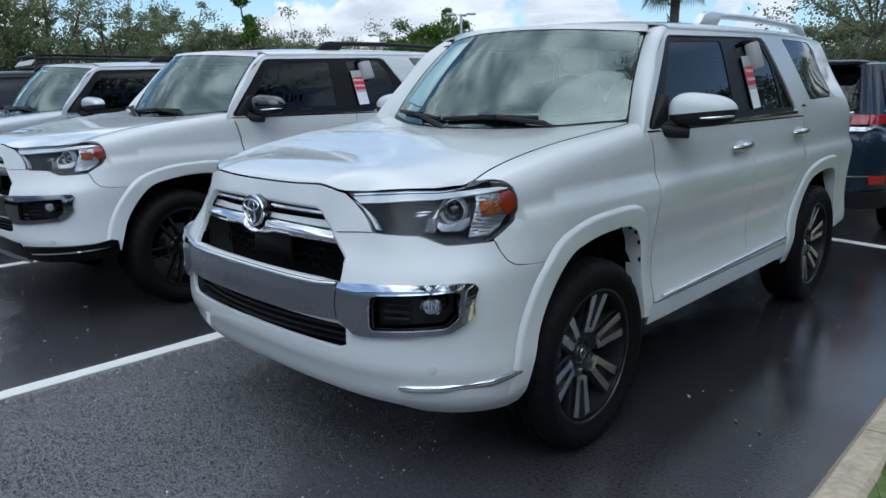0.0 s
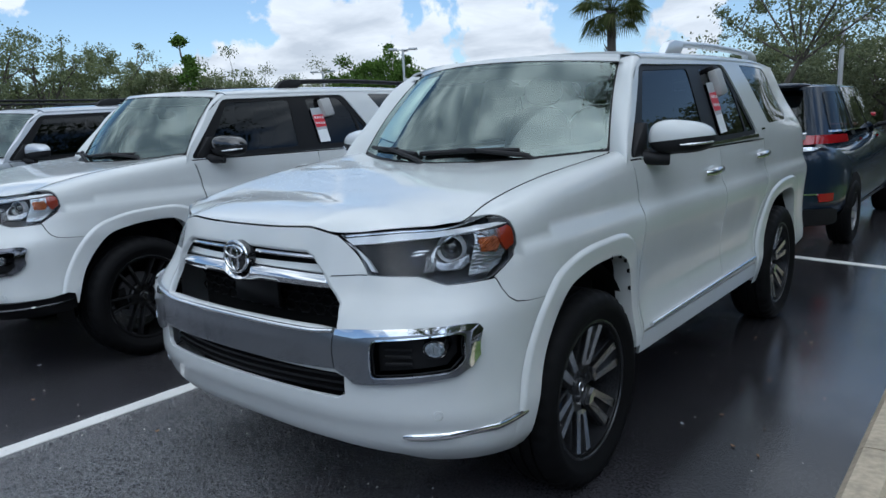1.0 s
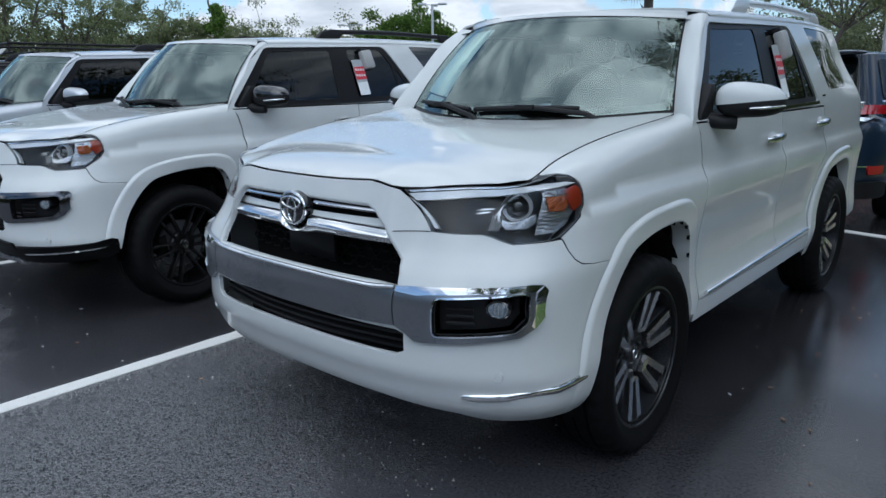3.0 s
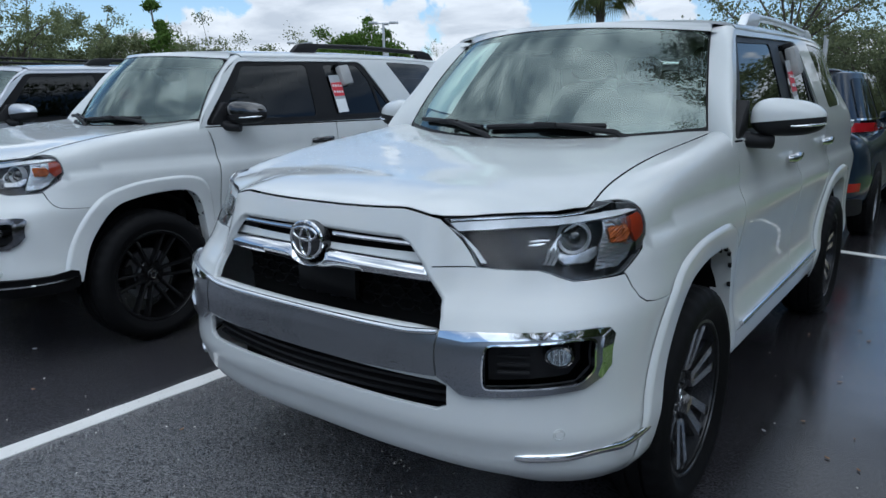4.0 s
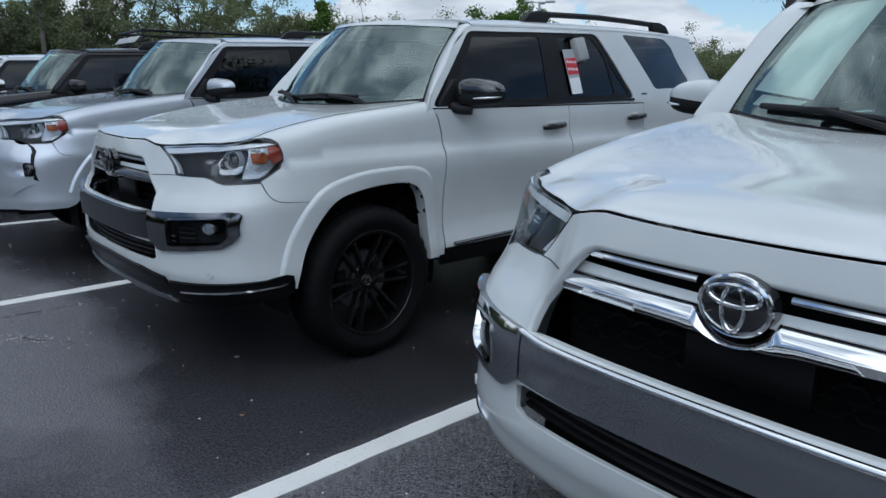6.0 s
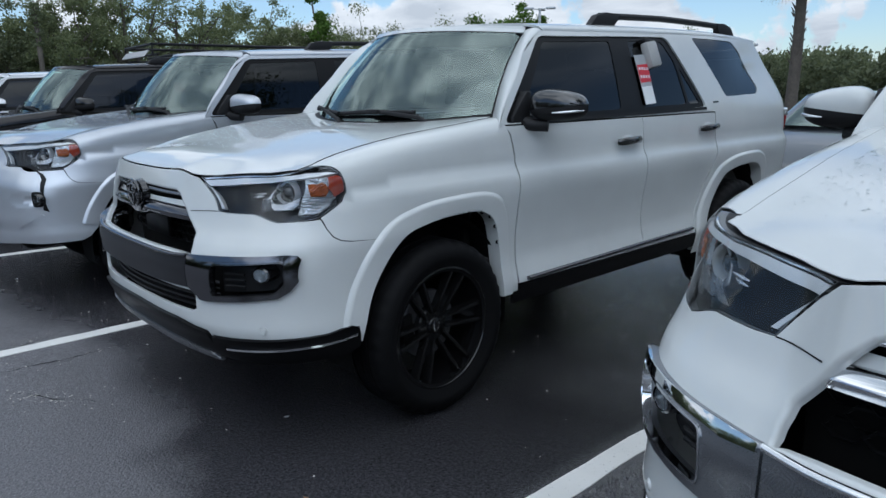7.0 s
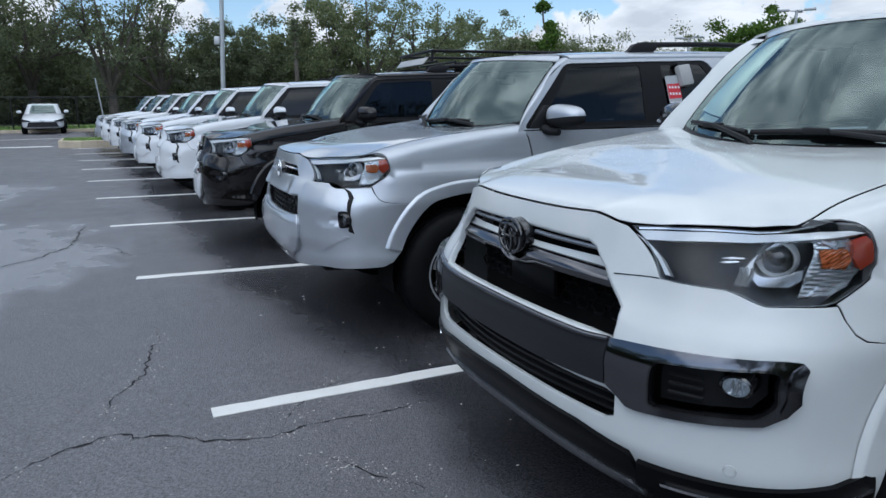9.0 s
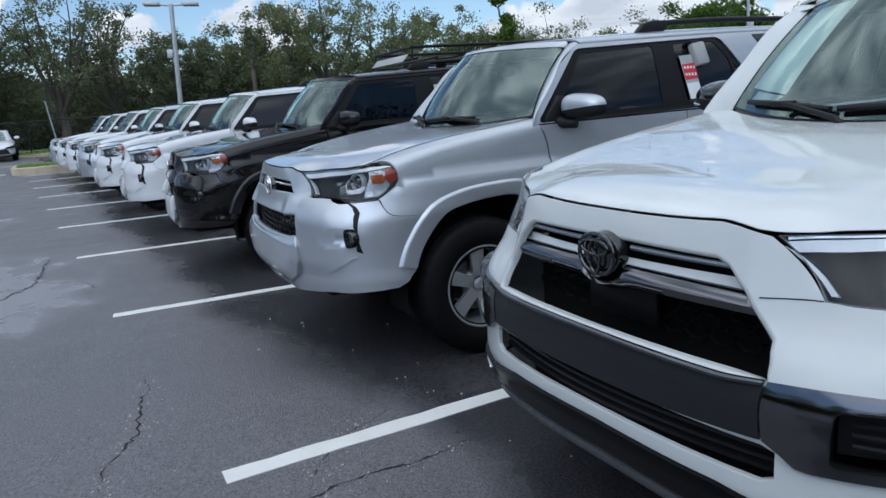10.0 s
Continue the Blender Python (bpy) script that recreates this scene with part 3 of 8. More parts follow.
@once
def m_side(key, s):
    fn = {"fender": fender}.get(key, side)
    fn = fn if s > 0 else mirrored(fn)
    holes, step, off, depth = [], 0.05, 0.0, 0.014
    if key == "fender":
        vt = lambda y: EDGE(y) - 0.14 + 0.25
        outer = [(-0.600, vt(-0.600)), (-0.556, vt(-0.556) - 0.012)] + [(y + 0.0035, fender_v(y, z + 0.002)) for y, z in LAMP_BACK[1:4]] + [(y + 0.0035, fender_v(y, z - 0.0025)) for y, z in LAMP_BACK[4:8]]
        outer += [(-0.570, 0.956), (-0.562, 0.925), (-0.545, 0.896), (-0.517, 0.878), (-0.468, 0.869), (-0.36, 0.860), (-0.26, 0.854)]
        outer += [p for p in FRONT_ARCH if p[0] > -0.25] + [(0.500, 0.468), (0.502, 1.0), (0.496, 1.12), (0.470, 1.22), (0.440, 1.30), (0.462, vt(0.462) - 0.06), (0.478, vt(0.478)), (0.2, vt(0.2)), (-0.1, vt(-0.1)), (-0.3, vt(-0.3)), (-0.45, vt(-0.45)), (-0.55, vt(-0.55))]
        step, depth = 0.04, 0.004
    elif key == "front_door":
        outer = [(0.511, 0.502), (0.511, 1.03), (0.504, 1.13), (0.478, 1.225), (0.448, 1.262), (1.598, 1.262), (1.615, 0.9), (1.622, 0.502)]
    elif key == "rear_door":
        outer = [(1.630, 0.502), (1.623, 0.9), (1.606, 1.262), (2.462, 1.262), (2.464, 1.06), (2.43, 0.97), (2.335, 0.83), (2.245, 0.65), (2.225, 0.56), (2.23, 0.502)]
    elif key == "rocker":
        outer = [(0.470, 0.405), (0.470, 0.464), (0.507, 0.466), (0.507, 0.494), (2.238, 0.494), (2.30, 0.405)]
    elif key == "body_side":
        outer = [PILLAR_EDGE(v) for v in (0, 0.25, 0.5, 0.75, 0.93, 1.0)] + [(3.38, 1.715), (3.55, 1.52), (3.72, 1.30), (3.775, 1.20), (3.79, 0.95), (3.79, 0.50), (3.190, 0.43)]
        outer += [p for p in reversed(arch(2.79)) if p[1] > 0.435 or (p[0] < 2.79 and p[1] > 0.40)] + [(2.325, 0.405), (2.242, 0.502),
                  (2.233, 0.56), (2.253, 0.645), (2.342, 0.824), (2.437, 0.963), (2.472, 1.055), (2.470, 1.270), (0.44, 1.270)]
        holes = [DLO, QUARTER]
        step = 0.045
    elif key == "window_frame":
        outer, holes, off, depth = DLO, [GLASS_F, GLASS_R, GLASS_V], -0.010, 0.012
    elif key == "front_glass":
        outer, off, depth = GLASS_F, -0.014, 0.0
    elif key == "rear_glass":
        outer, off, depth = GLASS_R, -0.014, 0.0
    elif key == "vent_glass":
        outer, off, depth = GLASS_V, -0.014, 0.0
    elif key == "quarter_glass":
        outer, off, depth = QUARTER, -0.004, 0.004
    elif key == "belt_trim":
        outer, off, depth, step = [(0.56, 1.264), (0.56, 1.280), (2.35, 1.298), (2.35, 1.282)], 0.007, 0.012, 0.08
    elif key == "sill_strip":
        outer, off, depth, step = [(0.57, 0.510), (0.57, 0.526), (2.18, 0.546), (2.18, 0.528)], 0.008, 0.012, 0.08
    elif key == "sill_strip_b":
        outer, off, depth, step = [(0.57, 0.476), (0.57, 0.490), (2.22, 0.490), (2.22, 0.476)], 0.007, 0.010, 0.08
    elif key in ("flare_front", "flare_front_skirted", "flare_front_short", "flare_rear"):
        yc, t0 = 2.79 if key == "flare_rear" else 0.0, {"flare_front_short": 0.150, "flare_front_skirted": 0.072}.get(key, 0.0)
        fn0 = (lambda y, z: corner_x(y, z)) if key != "flare_rear" else (lambda y, z: side(y, z)[0])

        def flare(t, k):
            """Proud near the opening, with a soft crease where it meets the panel."""
            t = t0 + (1 - t0) * t
            y, z = yc + _in_y(t) + (_out_y(t) - _in_y(t)) * k, _in_z(t) + (_out_z(t) - _in_z(t)) * k
            return s * (fn0(y, z) + 0.003 + 0.015 * smooth(1.0, 0.84, k) * smooth(0.0, 0.17, t) + 0.004 * k * (1 - k)), y, z
        return strip_sheet(flare, 60, 12, 0.075)
    return sheet(fn, outer, holes, step, depth, off)


DLO = rounded([(0.440, 1.274), (0.825, 1.690), (2.035, 1.698), (2.365, 1.300)], 0.05)
GLASS_F = rounded([(0.590, 1.308), (0.860, 1.664), (1.440, 1.674), (1.425, 1.314)], 0.03)
GLASS_R = rounded([(1.640, 1.318), (1.615, 1.675), (1.985, 1.675), (2.085, 1.56), (2.140, 1.322)], 0.03)
GLASS_V = rounded([(2.168, 1.324), (2.120, 1.535), (2.300, 1.324)], 0.015)
QUARTER = rounded([(2.345, 1.700), (2.92, 1.694), (3.02, 1.640), (3.19, 1.400), (3.13, 1.366), (2.65, 1.354)], 0.03)


@once
def m_hood():
    right = [(x, under_hood(x)[1] + 0.010) for x in (0.0, 0.1, 0.2, 0.28, 0.34, 0.38, 0.42, 0.45, 0.48, 0.54, 0.60, 0.65)] + [(0.700, under_hood(0.70)[1] + 0.010), (0.735, under_hood(0.735)[1] + 0.012), (0.766, -0.612)] + [(SEAM(y) - 0.0075, y) for y in (-0.57, -0.5, -0.42, -0.33, -0.25, -0.15, -0.05, 0.1, 0.25, 0.40)] + [(0.770, 0.445), (0.70, 0.408), (0.60, 0.345), (0.45, 0.262), (0.25, 0.190), (0, 0.160)]
    return sheet(hood, sym(right), [], 0.030, 0.0006, soft=0.0018)


@once
def m_screen(kind):
    if kind == "glass":
        return sheet(screen, rounded([(-0.992, 0.0), (0.992, 0.0), (0.992, 0.955), (-0.992, 0.955)], 0.03), [], 0.1, 0.0)
    if kind == "header":
        def roll(s, v):
            if v <= 1.0:
                return screen(s, v)
            x = 0.628 * s
            q, r = Vector(screen(s, 1.0)), Vector(roof(roof_a(x, 0.6), 0.585 + 0.265 * s * s + 0.012))
            return tuple(q.lerp(r, (v - 1.0) / 0.06))
        return sheet(roll, [(-1.0, 0.958), (1.0, 0.958), (1.0, 1.06), (-1.0, 1.06)], [], 0.025, 0.004, 0.003)
    if kind == "band":
        ring = [(-0.992, 0.0), (0.992, 0.0), (0.992, 0.957), (-0.992, 0.957)]
        hole = rounded([(-0.97, 0.070), (0.97, 0.070), (0.972, 0.94), (-0.972, 0.94)], 0.06)
        return sheet(screen, ring, [hole], 0.07, 0.0, -0.006)
    ring = [(-1.0, -0.02), (1.0, -0.02), (1.0, 0.964), (-1.0, 0.964)]
    return sheet(screen, ring, [[(-0.992, 0.0), (0.992, 0.0), (0.992, 0.955), (-0.992, 0.955)]], 0.07, 0.012, 0.002)


@once
def m_roof():
    edge = [(roof_a(x, 0.6), 0.585 + 0.265 * (x / 0.630) ** 2 + 0.004) for x in (0, 0.15, 0.3, 0.45, 0.55, 0.62)] + [(math.pi / 2, 0.875)]
    rear = [(math.pi / 2, 3.37), (roof_a(0.5, 3), 3.55), (0, 3.62)]
    return sheet(roof, sym(edge + rear), [], 0.05, 0.012, centre=(0, 2, 1.0))


@once
def m_pillar(s):
    fn = pillar if s > 0 else mirrored(pillar)
    return sheet(fn, [(0.0, -0.10), (1.0, -0.08), (1.0, 1.0), (0.0, 1.0)], [], 0.08, 0.006, centre=(0, 2.0, 1.3))


@once
def m_cowl():
    fn = lambda s, v: tuple(Vector(screen(s, 0.0)).lerp(Vector(screen(s, 0.0)) + Vector((-0.03 * s, -0.10 - 0.02 * s * s, -0.035)), v) + Vector((0, 0, -0.004)))
    return sheet(fn, [(-0.93, 0), (0.93, 0), (0.92, 1), (-0.92, 1)], [], 0.1, 0.01, centre=(0, 0.3, 0.8))


@once
def m_wheel_well(s):
    bm = revolve(bmesh.new(), [(0.475, 0.866), (0.478, 0.60), (0.0, 0.56)], 40)
    bmesh.ops.transform(bm, matrix=Matrix.Diagonal((s, 0.97, 1.06, 1)), verts=bm.verts)
    for v in list(bm.verts):
        v.co.z += 0.40
    bmesh.ops.bisect_plane(bm, geom=[*bm.verts, *bm.edges, *bm.faces], plane_co=(0, 0, 0.30), plane_no=(0, 0, -1), clear_outer=True)
    return finish(bm)


@once
def m_tyre(radius, rim):
    w = 0.125
    prof = [(rim - 0.015, -w * 0.80), (rim + 0.012, -w * 0.86), (rim + 0.045, -w * 1.02), ((radius + rim) / 2, -w * 1.06), (radius - 0.035, -w * 0.98),
            (radius - 0.012, -w * 0.86), (radius - 0.002, -w * 0.68)]
    for x in (-0.055, 0.0, 0.055):
        prof += [(radius, x - 0.007), (radius - 0.009, x - 0.005), (radius - 0.009, x + 0.005), (radius, x + 0.007)]
    prof += [(r, -x) for r, x in reversed(prof[:7])]
    bm = revolve(bmesh.new(), prof, 144)
    for v in bm.verts:                 # shoulder blocks: every second pair of segments is cut back
        k = int(round(math.atan2(v.co.z, v.co.y) / math.tau * 144)) % 4
        if k < 2 and abs(v.co.x) > 0.07 and math.hypot(v.co.y, v.co.z) > radius - 0.02:
            v.co.y *= 0.985
            v.co.z *= 0.985
    return finish(bm, 40)


@once
def m_barrel(rim):
    return finish(revolve(bmesh.new(), [(rim - 0.022, -0.10), (rim - 0.004, 0.085), (rim - 0.002, 0.098), (rim + 0.010, 0.105), (rim + 0.014, 0.098), (rim + 0.006, 0.07),
                                        (rim + 0.002, -0.08), (rim + 0.010, -0.10)], 72), 50)


@once
def m_rim_lip(rim):
    return finish(revolve(bmesh.new(), [(rim - 0.007, 0.084), (rim - 0.006, 0.101), (rim - 0.001, 0.108), (rim + 0.010, 0.106), (rim + 0.012, 0.098)], 72), 60)


def spoke_poly(r0, r1, w0, w1):
    return [(-w0 / 2, r0), (w0 / 2, r0), (w1 / 2, r1), (-w1 / 2, r1)]


@once
def m_spoke(style, rim):
    """One arm of the wheel, pointing up."""
    bm = bmesh.new()
    if style == "split_face":      # the two machined bars of an arm
        for sgn in (-1, 1):
            shape = [(sgn * 0.000, 0.088), (sgn * 0.036, 0.094), (sgn * 0.062, rim - 0.010), (sgn * 0.026, rim - 0.004), (sgn * 0.011, 0.112), (sgn * 0.0, 0.106)]
            prism(bm, shape if sgn > 0 else shape[::-1], 0.058, 0.078)
    elif style == "split_core":
        prism(bm, [(-0.040, 0.05), (0.040, 0.05), (0.066, rim - 0.004), (-0.066, rim - 0.004)], 0.018, 0.055, bevel=0.004)
    elif style == "thin":
        for sgn in (-1, 1):
            shape = [(sgn * 0.014, 0.06), (sgn * 0.030, 0.065), (sgn * 0.052, rim - 0.006), (sgn * 0.032, rim - 0.004)]
            prism(bm, shape if sgn > 0 else shape[::-1], 0.030, 0.072, bevel=0.003)
    else:
        prism(bm, [(-0.044, 0.05), (0.044, 0.05), (0.030, 0.12), (0.036, rim - 0.03), (0.052, rim - 0.004), (-0.052, rim - 0.004), (-0.036, rim - 0.03), (-0.030, 0.12)],
              0.034, 0.074, bevel=0.006)
    # arms dish inwards to the hub
    for v in bm.verts:
        r = math.hypot(v.co.y, v.co.z)
        v.co.x -= 0.020 * smooth(0.16, 0.06, r)
        v.co.x += 0.016 * smooth(0.15, rim, r)
    return finish(bm, 30)


@once
def m_hub(n):
    bm = revolve(bmesh.new(), [(0.0, 0.052), (0.030, 0.052), (0.036, 0.048), (0.040, 0.036), (0.078, 0.034), (0.086, 0.026), (0.088, -0.02), (0.0, -0.02)], 36)
    for k in range(n):
        a = (k + 0.5) * math.tau / n
        revolve(bm, [(0.0, 0.050), (0.008, 0.050), (0.010, 0.046), (0.010, 0.030)], 6, m=Matrix.Translation((0, 0.058 * math.cos(a), 0.058 * math.sin(a))))
    return finish(bm, 40)


@once
def m_cap_ring():
    return finish(tube(bmesh.new(), [(0.0535, 0.017 * math.cos(a), 0.022 * math.sin(a)) for a in np.linspace(0, math.tau, 20)], 0.0022, 6, False))


@once
def m_disc():
    return finish(revolve(bmesh.new(), [(0.06, 0.0), (0.155, 0.0), (0.158, -0.004), (0.158, -0.022), (0.06, -0.024)], 48))


@once
def m_caliper():
    bm = bmesh.new()
    prism(bm, [(-0.165, -0.06), (-0.165, 0.06), (-0.115, 0.075), (-0.10, -0.075)], -0.045, 0.022, bevel=0.006)
    return finish(bm)


def wheel(car, style, m):
    """A road wheel: tyre and rim with arms, hub and brake."""
    rim = {"split": 0.272, "thin": 0.272, "six": 0.232}[style]
    w = part("wheel", m_barrel(rim), {"split": "alloy_dark", "thin": "alloy_black", "six": "alloy_paint"}[style], car, m=m)
    part("tyre", m_tyre(0.396, rim), "rubber", w)
    n = 6
    face = {"split": "alloy", "thin": "alloy_black", "six": "alloy_paint"}[style]
    for k in range(n):
        turn = pose(0, 0, 0, k * 360 / n + {"split": -12, "thin": -26, "six": 8}[style], 0, 0)
        if style == "split":
            part("spoke", m_spoke("split_core", rim), "alloy_dark", w, m=turn)
            part("spoke_face", m_spoke("split_face", rim), "alloy", w, m=turn)
        else:
            part("spoke", m_spoke(style, rim), face, w, m=turn)
    part("rim_edge", m_rim_lip(rim), "alloy_dark" if style == "split" else face, w)
    part("hub", m_hub(6), {"split": "alloy_dark", "thin": "alloy_black", "six": "alloy_paint"}[style], w)
    part("centre_cap_ring", m_cap_ring(), "chrome", w)
    part("brake_disc", m_disc(), "steel", w)
    part("brake_caliper", m_caliper(), "blue_film" if style == "split" else "well", w)
    return w


def honeycomb(bm, half_top, half_low, z0, z1, y, cell=0.045):
    """A mesh of hexagon bars between z0 and z1."""
    rows = int((z1 - z0) / (cell * 0.75)) + 1
    for r in range(rows):
        z = z0 + (r + 0.5) * cell * 0.75
        half = half_low + (half_top - half_low) * (z - z0) / (z1 - z0)
        k = int(half * 2 / (cell * 1.6))
        for c in range(-k // 2 - 1, k // 2 + 2):
            x = (c + 0.5 * (r % 2)) * cell * 1.6
            if abs(x) > half - 0.02:
                continue
            pts = [(x + cell * 0.8 * math.cos(math.tau * i / 6), y + 0.05 * (x / 0.5) ** 2, z + cell * 0.45 * math.sin(math.tau * i / 6)) for i in range(7)]
            tube(bm, pts, 0.0045, 4, False)
    return bm


@once
def m_grille(key):
    bm = bmesh.new()
    bow = lambda x: 0.06 * (abs(x) / 0.5) ** 2
    if key == "back":
        fn = lambda x, z: (x, -0.80 + bow(x), z)
        return sheet(fn, [(-0.52, 0.80), (0.52, 0.80), (0.52, 0.94), (0.38, 1.10), (-0.38, 1.10), (-0.52, 0.94)], [], 0.1, 0.0)
    if key == "low_back":
        return sheet(lambda x, z: (x, -0.925 + bow(x), z), [(-0.55, 0.57), (0.55, 0.57), (0.55, 0.71), (-0.55, 0.71)], [], 0.1, 0.0)
    if key == "mesh":
        honeycomb(bm, 0.45, 0.49, 0.815, 0.945, -0.835)
    elif key == "mesh_plain":
        honeycomb(bm, 0.50, 0.55, 0.742, 0.905, -0.945)
    elif key == "radar_plate":
        box(bm, (0.0, -0.865, 0.885), (0.26, 0.02, 0.115), 0.008)
    elif key in ("bar_1", "bar_-1"):
        z, sgn = 1.042, int(key[4:])
        if True:
            pts = [Vector((sgn * x, -0.924 + bow(x) + 0.004, z - 0.004 * (x - 0.1) / 0.3)) for x in np.linspace(0.09, 0.392, 9)]
            tube(bm, pts, 0.0075, 8)
    elif key == "ledge":
        fn = lambda x, v: (x, -0.911 + bow(x) - 0.012 * v, 1.012 - 0.030 * v)
        return sheet(fn, [(-0.422, 0), (0.422, 0), (0.452, 1), (-0.452, 1)], [], 0.06, 0.03)
    elif key == "chrome_bar":
        # a shield-shaped bar: fat, dipping under the badge, ends turned up
        rows = []
        for x in np.linspace(-0.480, 0.480, 81):
            dip = 0.016 * smooth(0.13, 0.0, abs(x))
            zt, zb = 0.997 - 0.010 * (abs(x) / 0.49) ** 2, 0.937 - dip - 0.006 * (abs(x) / 0.49) ** 2
            if abs(x) < 0.086:
                zt = min(zt, 1.017 - 0.066 * math.sqrt(1 - (x / 0.087) ** 2))
            k = smooth(0.480, 0.455, abs(x))
            y = -0.928 + bow(x) - 0.006
            shape = [(0.030, zt - 0.004), (0.008, zt), (-0.010 * k, zt - 0.010), (-0.018 * k, (zt + zb) / 2), (-0.010 * k, zb + 0.010), (0.008, zb), (0.030, zb + 0.004)]
            rows.append([bm.verts.new((x * (1.0 - 0.085 * (z - zb) / (zt - zb)), y + dy, z)) for dy, z in shape])
        for a, b in zip(rows, rows[1:]):
            for i in range(len(a) - 1):
                bm.faces.new((a[i], a[i + 1], b[i + 1], b[i]))
        bm.faces.new(rows[0])
        bm.faces.new(rows[-1][::-1])
    elif key == "badge":
        turn = pose(0, -0.934, 1.017, 0, 0, -90) @ Matrix.Diagonal((1, 1.06, 0.84, 1))
        revolve(bm, [(0.0, 0.018), (0.055, 0.016), (0.066, 0.008), (0.070, -0.02)], 40, m=turn)
    elif key == "badge_ring":
        for rx, rz, y, r in ((0.067, 0.055, -0.946, 0.0062), (0.021, 0.045, -0.952, 0.0048), (0.050, 0.020, -0.953, 0.0046)):
            dz = 0.020 if rz == 0.020 else -0.004 if rz == 0.045 else 0.0
            tube(bm, [(rx * math.cos(a), y, 1.017 + dz + rz * math.sin(a)) for a in np.linspace(0, math.tau, 33)], r, 8, False)
    elif key == "slat":
        fn = lambda x, v: (x, -0.970 + bow(x) + 0.03 * v, 0.0 + 0.004 * v)
        return sheet(fn, [(-0.535, 0), (0.535, 0), (0.535, 1), (-0.535, 1)], [], 0.1, 0.010, centre=(0, -0.9, -2))
    return finish(bm, 40)


BAR = [F(0, 0.812), F(0.25, 0.812), F(0.503, 0.814), F(0.503, 0.70), F(0.25, 0.692), F(0, 0.690)]
BAR_TRIM = [F(0, 0.826), F(0.25, 0.826), F(0.503, 0.828), F(0.503, 0.814), F(0.25, 0.812), F(0, 0.812)]
BEZEL = [F(0.509, 0.824), F(0.60, 0.829), F(0.75, 0.836), F(0.855, 0.842), F(0.874, 0.839), F(0.882, 0.825), F(0.881, 0.745), F(0.866, 0.708), F(0.843, 0.684), F(0.72, 0.668), F(0.60, 0.658), F(0.572, 0.660),
         F(0.545, 0.680), F(0.509, 0.700)]
BEZEL_HOLE = [F(0.637, 0.798), F(0.842, 0.816), F(0.856, 0.810), F(0.858, 0.738), F(0.834, 0.702), F(0.632, 0.684)]
BEZEL_TOP = [F(0.512, 0.823), F(0.60, 0.828), F(0.75, 0.835), F(0.855, 0.841), F(0.872, 0.838), F(0.862, 0.822), F(0.75, 0.818), F(0.62, 0.808), F(0.585, 0.803), F(0.512, 0.808)]
BEZEL_SIDE = [F(0.8745, 0.836), F(0.8815, 0.822), F(0.8805, 0.746), F(0.866, 0.710), F(0.8605, 0.722), F(0.8665, 0.756), F(0.8665, 0.820)]


@once
def m_trim_bar(key, s):
    """A half-round bright moulding laid on the shell."""
    if key == "bar":
        knots, r = [F(x, 0.819 + 0.002 * abs(x)) for x in np.linspace(-0.503, 0.503, 40)], (0.010, 0.0085)
    else:
        knots, r = [F(x, 0.480 + 0.04 * (x - 0.70)) for x in np.linspace(0.70, 0.82, 8)] + [S(y, 0.487 + 0.09 * (y + 0.64)) for y in np.linspace(-0.64, -0.49, 8)], (0.011, 0.014)
    bm, rows = bmesh.new(), []
    if key == "sill":
        for y in np.linspace(0.57, 2.18, 24):
            x, z = SW(0.52) + 0.006, 0.518 + 0.013 * (y - 0.57)
            rows.append([bm.verts.new((x + 0.012 * math.cos(a), y, z + 0.011 * math.sin(a))) for a in np.linspace(0, math.tau, 14, endpoint=False)])
        knots = []
    for i, (u, z) in enumerate(knots):
        p, q, up = Vector(shell(u, z)), Vector(shell(u + 1e-3, z)), Vector(shell(u, z + 1e-3))
        n = (q - p).cross(up - p).normalized()
        n = n if n.dot(p - Vector((0, 1.0, 0.6))) > 0 else -n
        v, k = (up - p).normalized(), min(1.0, 0.55 + i / 3, 0.75 + (len(knots) - 1 - i) / 3) if key != "bar" else 1.0
        c = p + n * (0.016 if key == "bar" else 0.002)
        rows.append([bm.verts.new(c + n * r[0] * math.cos(a) * k + v * r[1] * math.sin(a) * k) for a in np.linspace(0, math.tau, 14, endpoint=False)])
    for a, c in zip(rows, rows[1:]):
        for k in range(14):
            bm.faces.new((a[k], a[(k + 1) % 14], c[(k + 1) % 14], c[k]))
    bm.faces.new(rows[0])
    bm.faces.new(rows[-1][::-1])
    bmesh.ops.recalc_face_normals(bm, faces=bm.faces)
    if s < 0:
        bmesh.ops.transform(bm, matrix=Matrix.Diagonal((-1, 1, 1, 1)), verts=bm.verts)
        bmesh.ops.reverse_faces(bm, faces=bm.faces)
    return finish(bm, 60)


@once
def m_arch_clip(k, s):
    """A push clip on the arch's inner lip."""
    t = 0.60 + 0.065 * k
    y, z = _in_y(t) - 0.004, _in_z(t) - 0.002
    return finish(revolve(bmesh.new(), [(0.0, 0.007), (0.008, 0.006), (0.010, 0.0), (0.011, -0.006)], 12, m=pose(s * (corner_x(y, z) + 0.012), y, z, 0, 0, 200 if s > 0 else -20)))


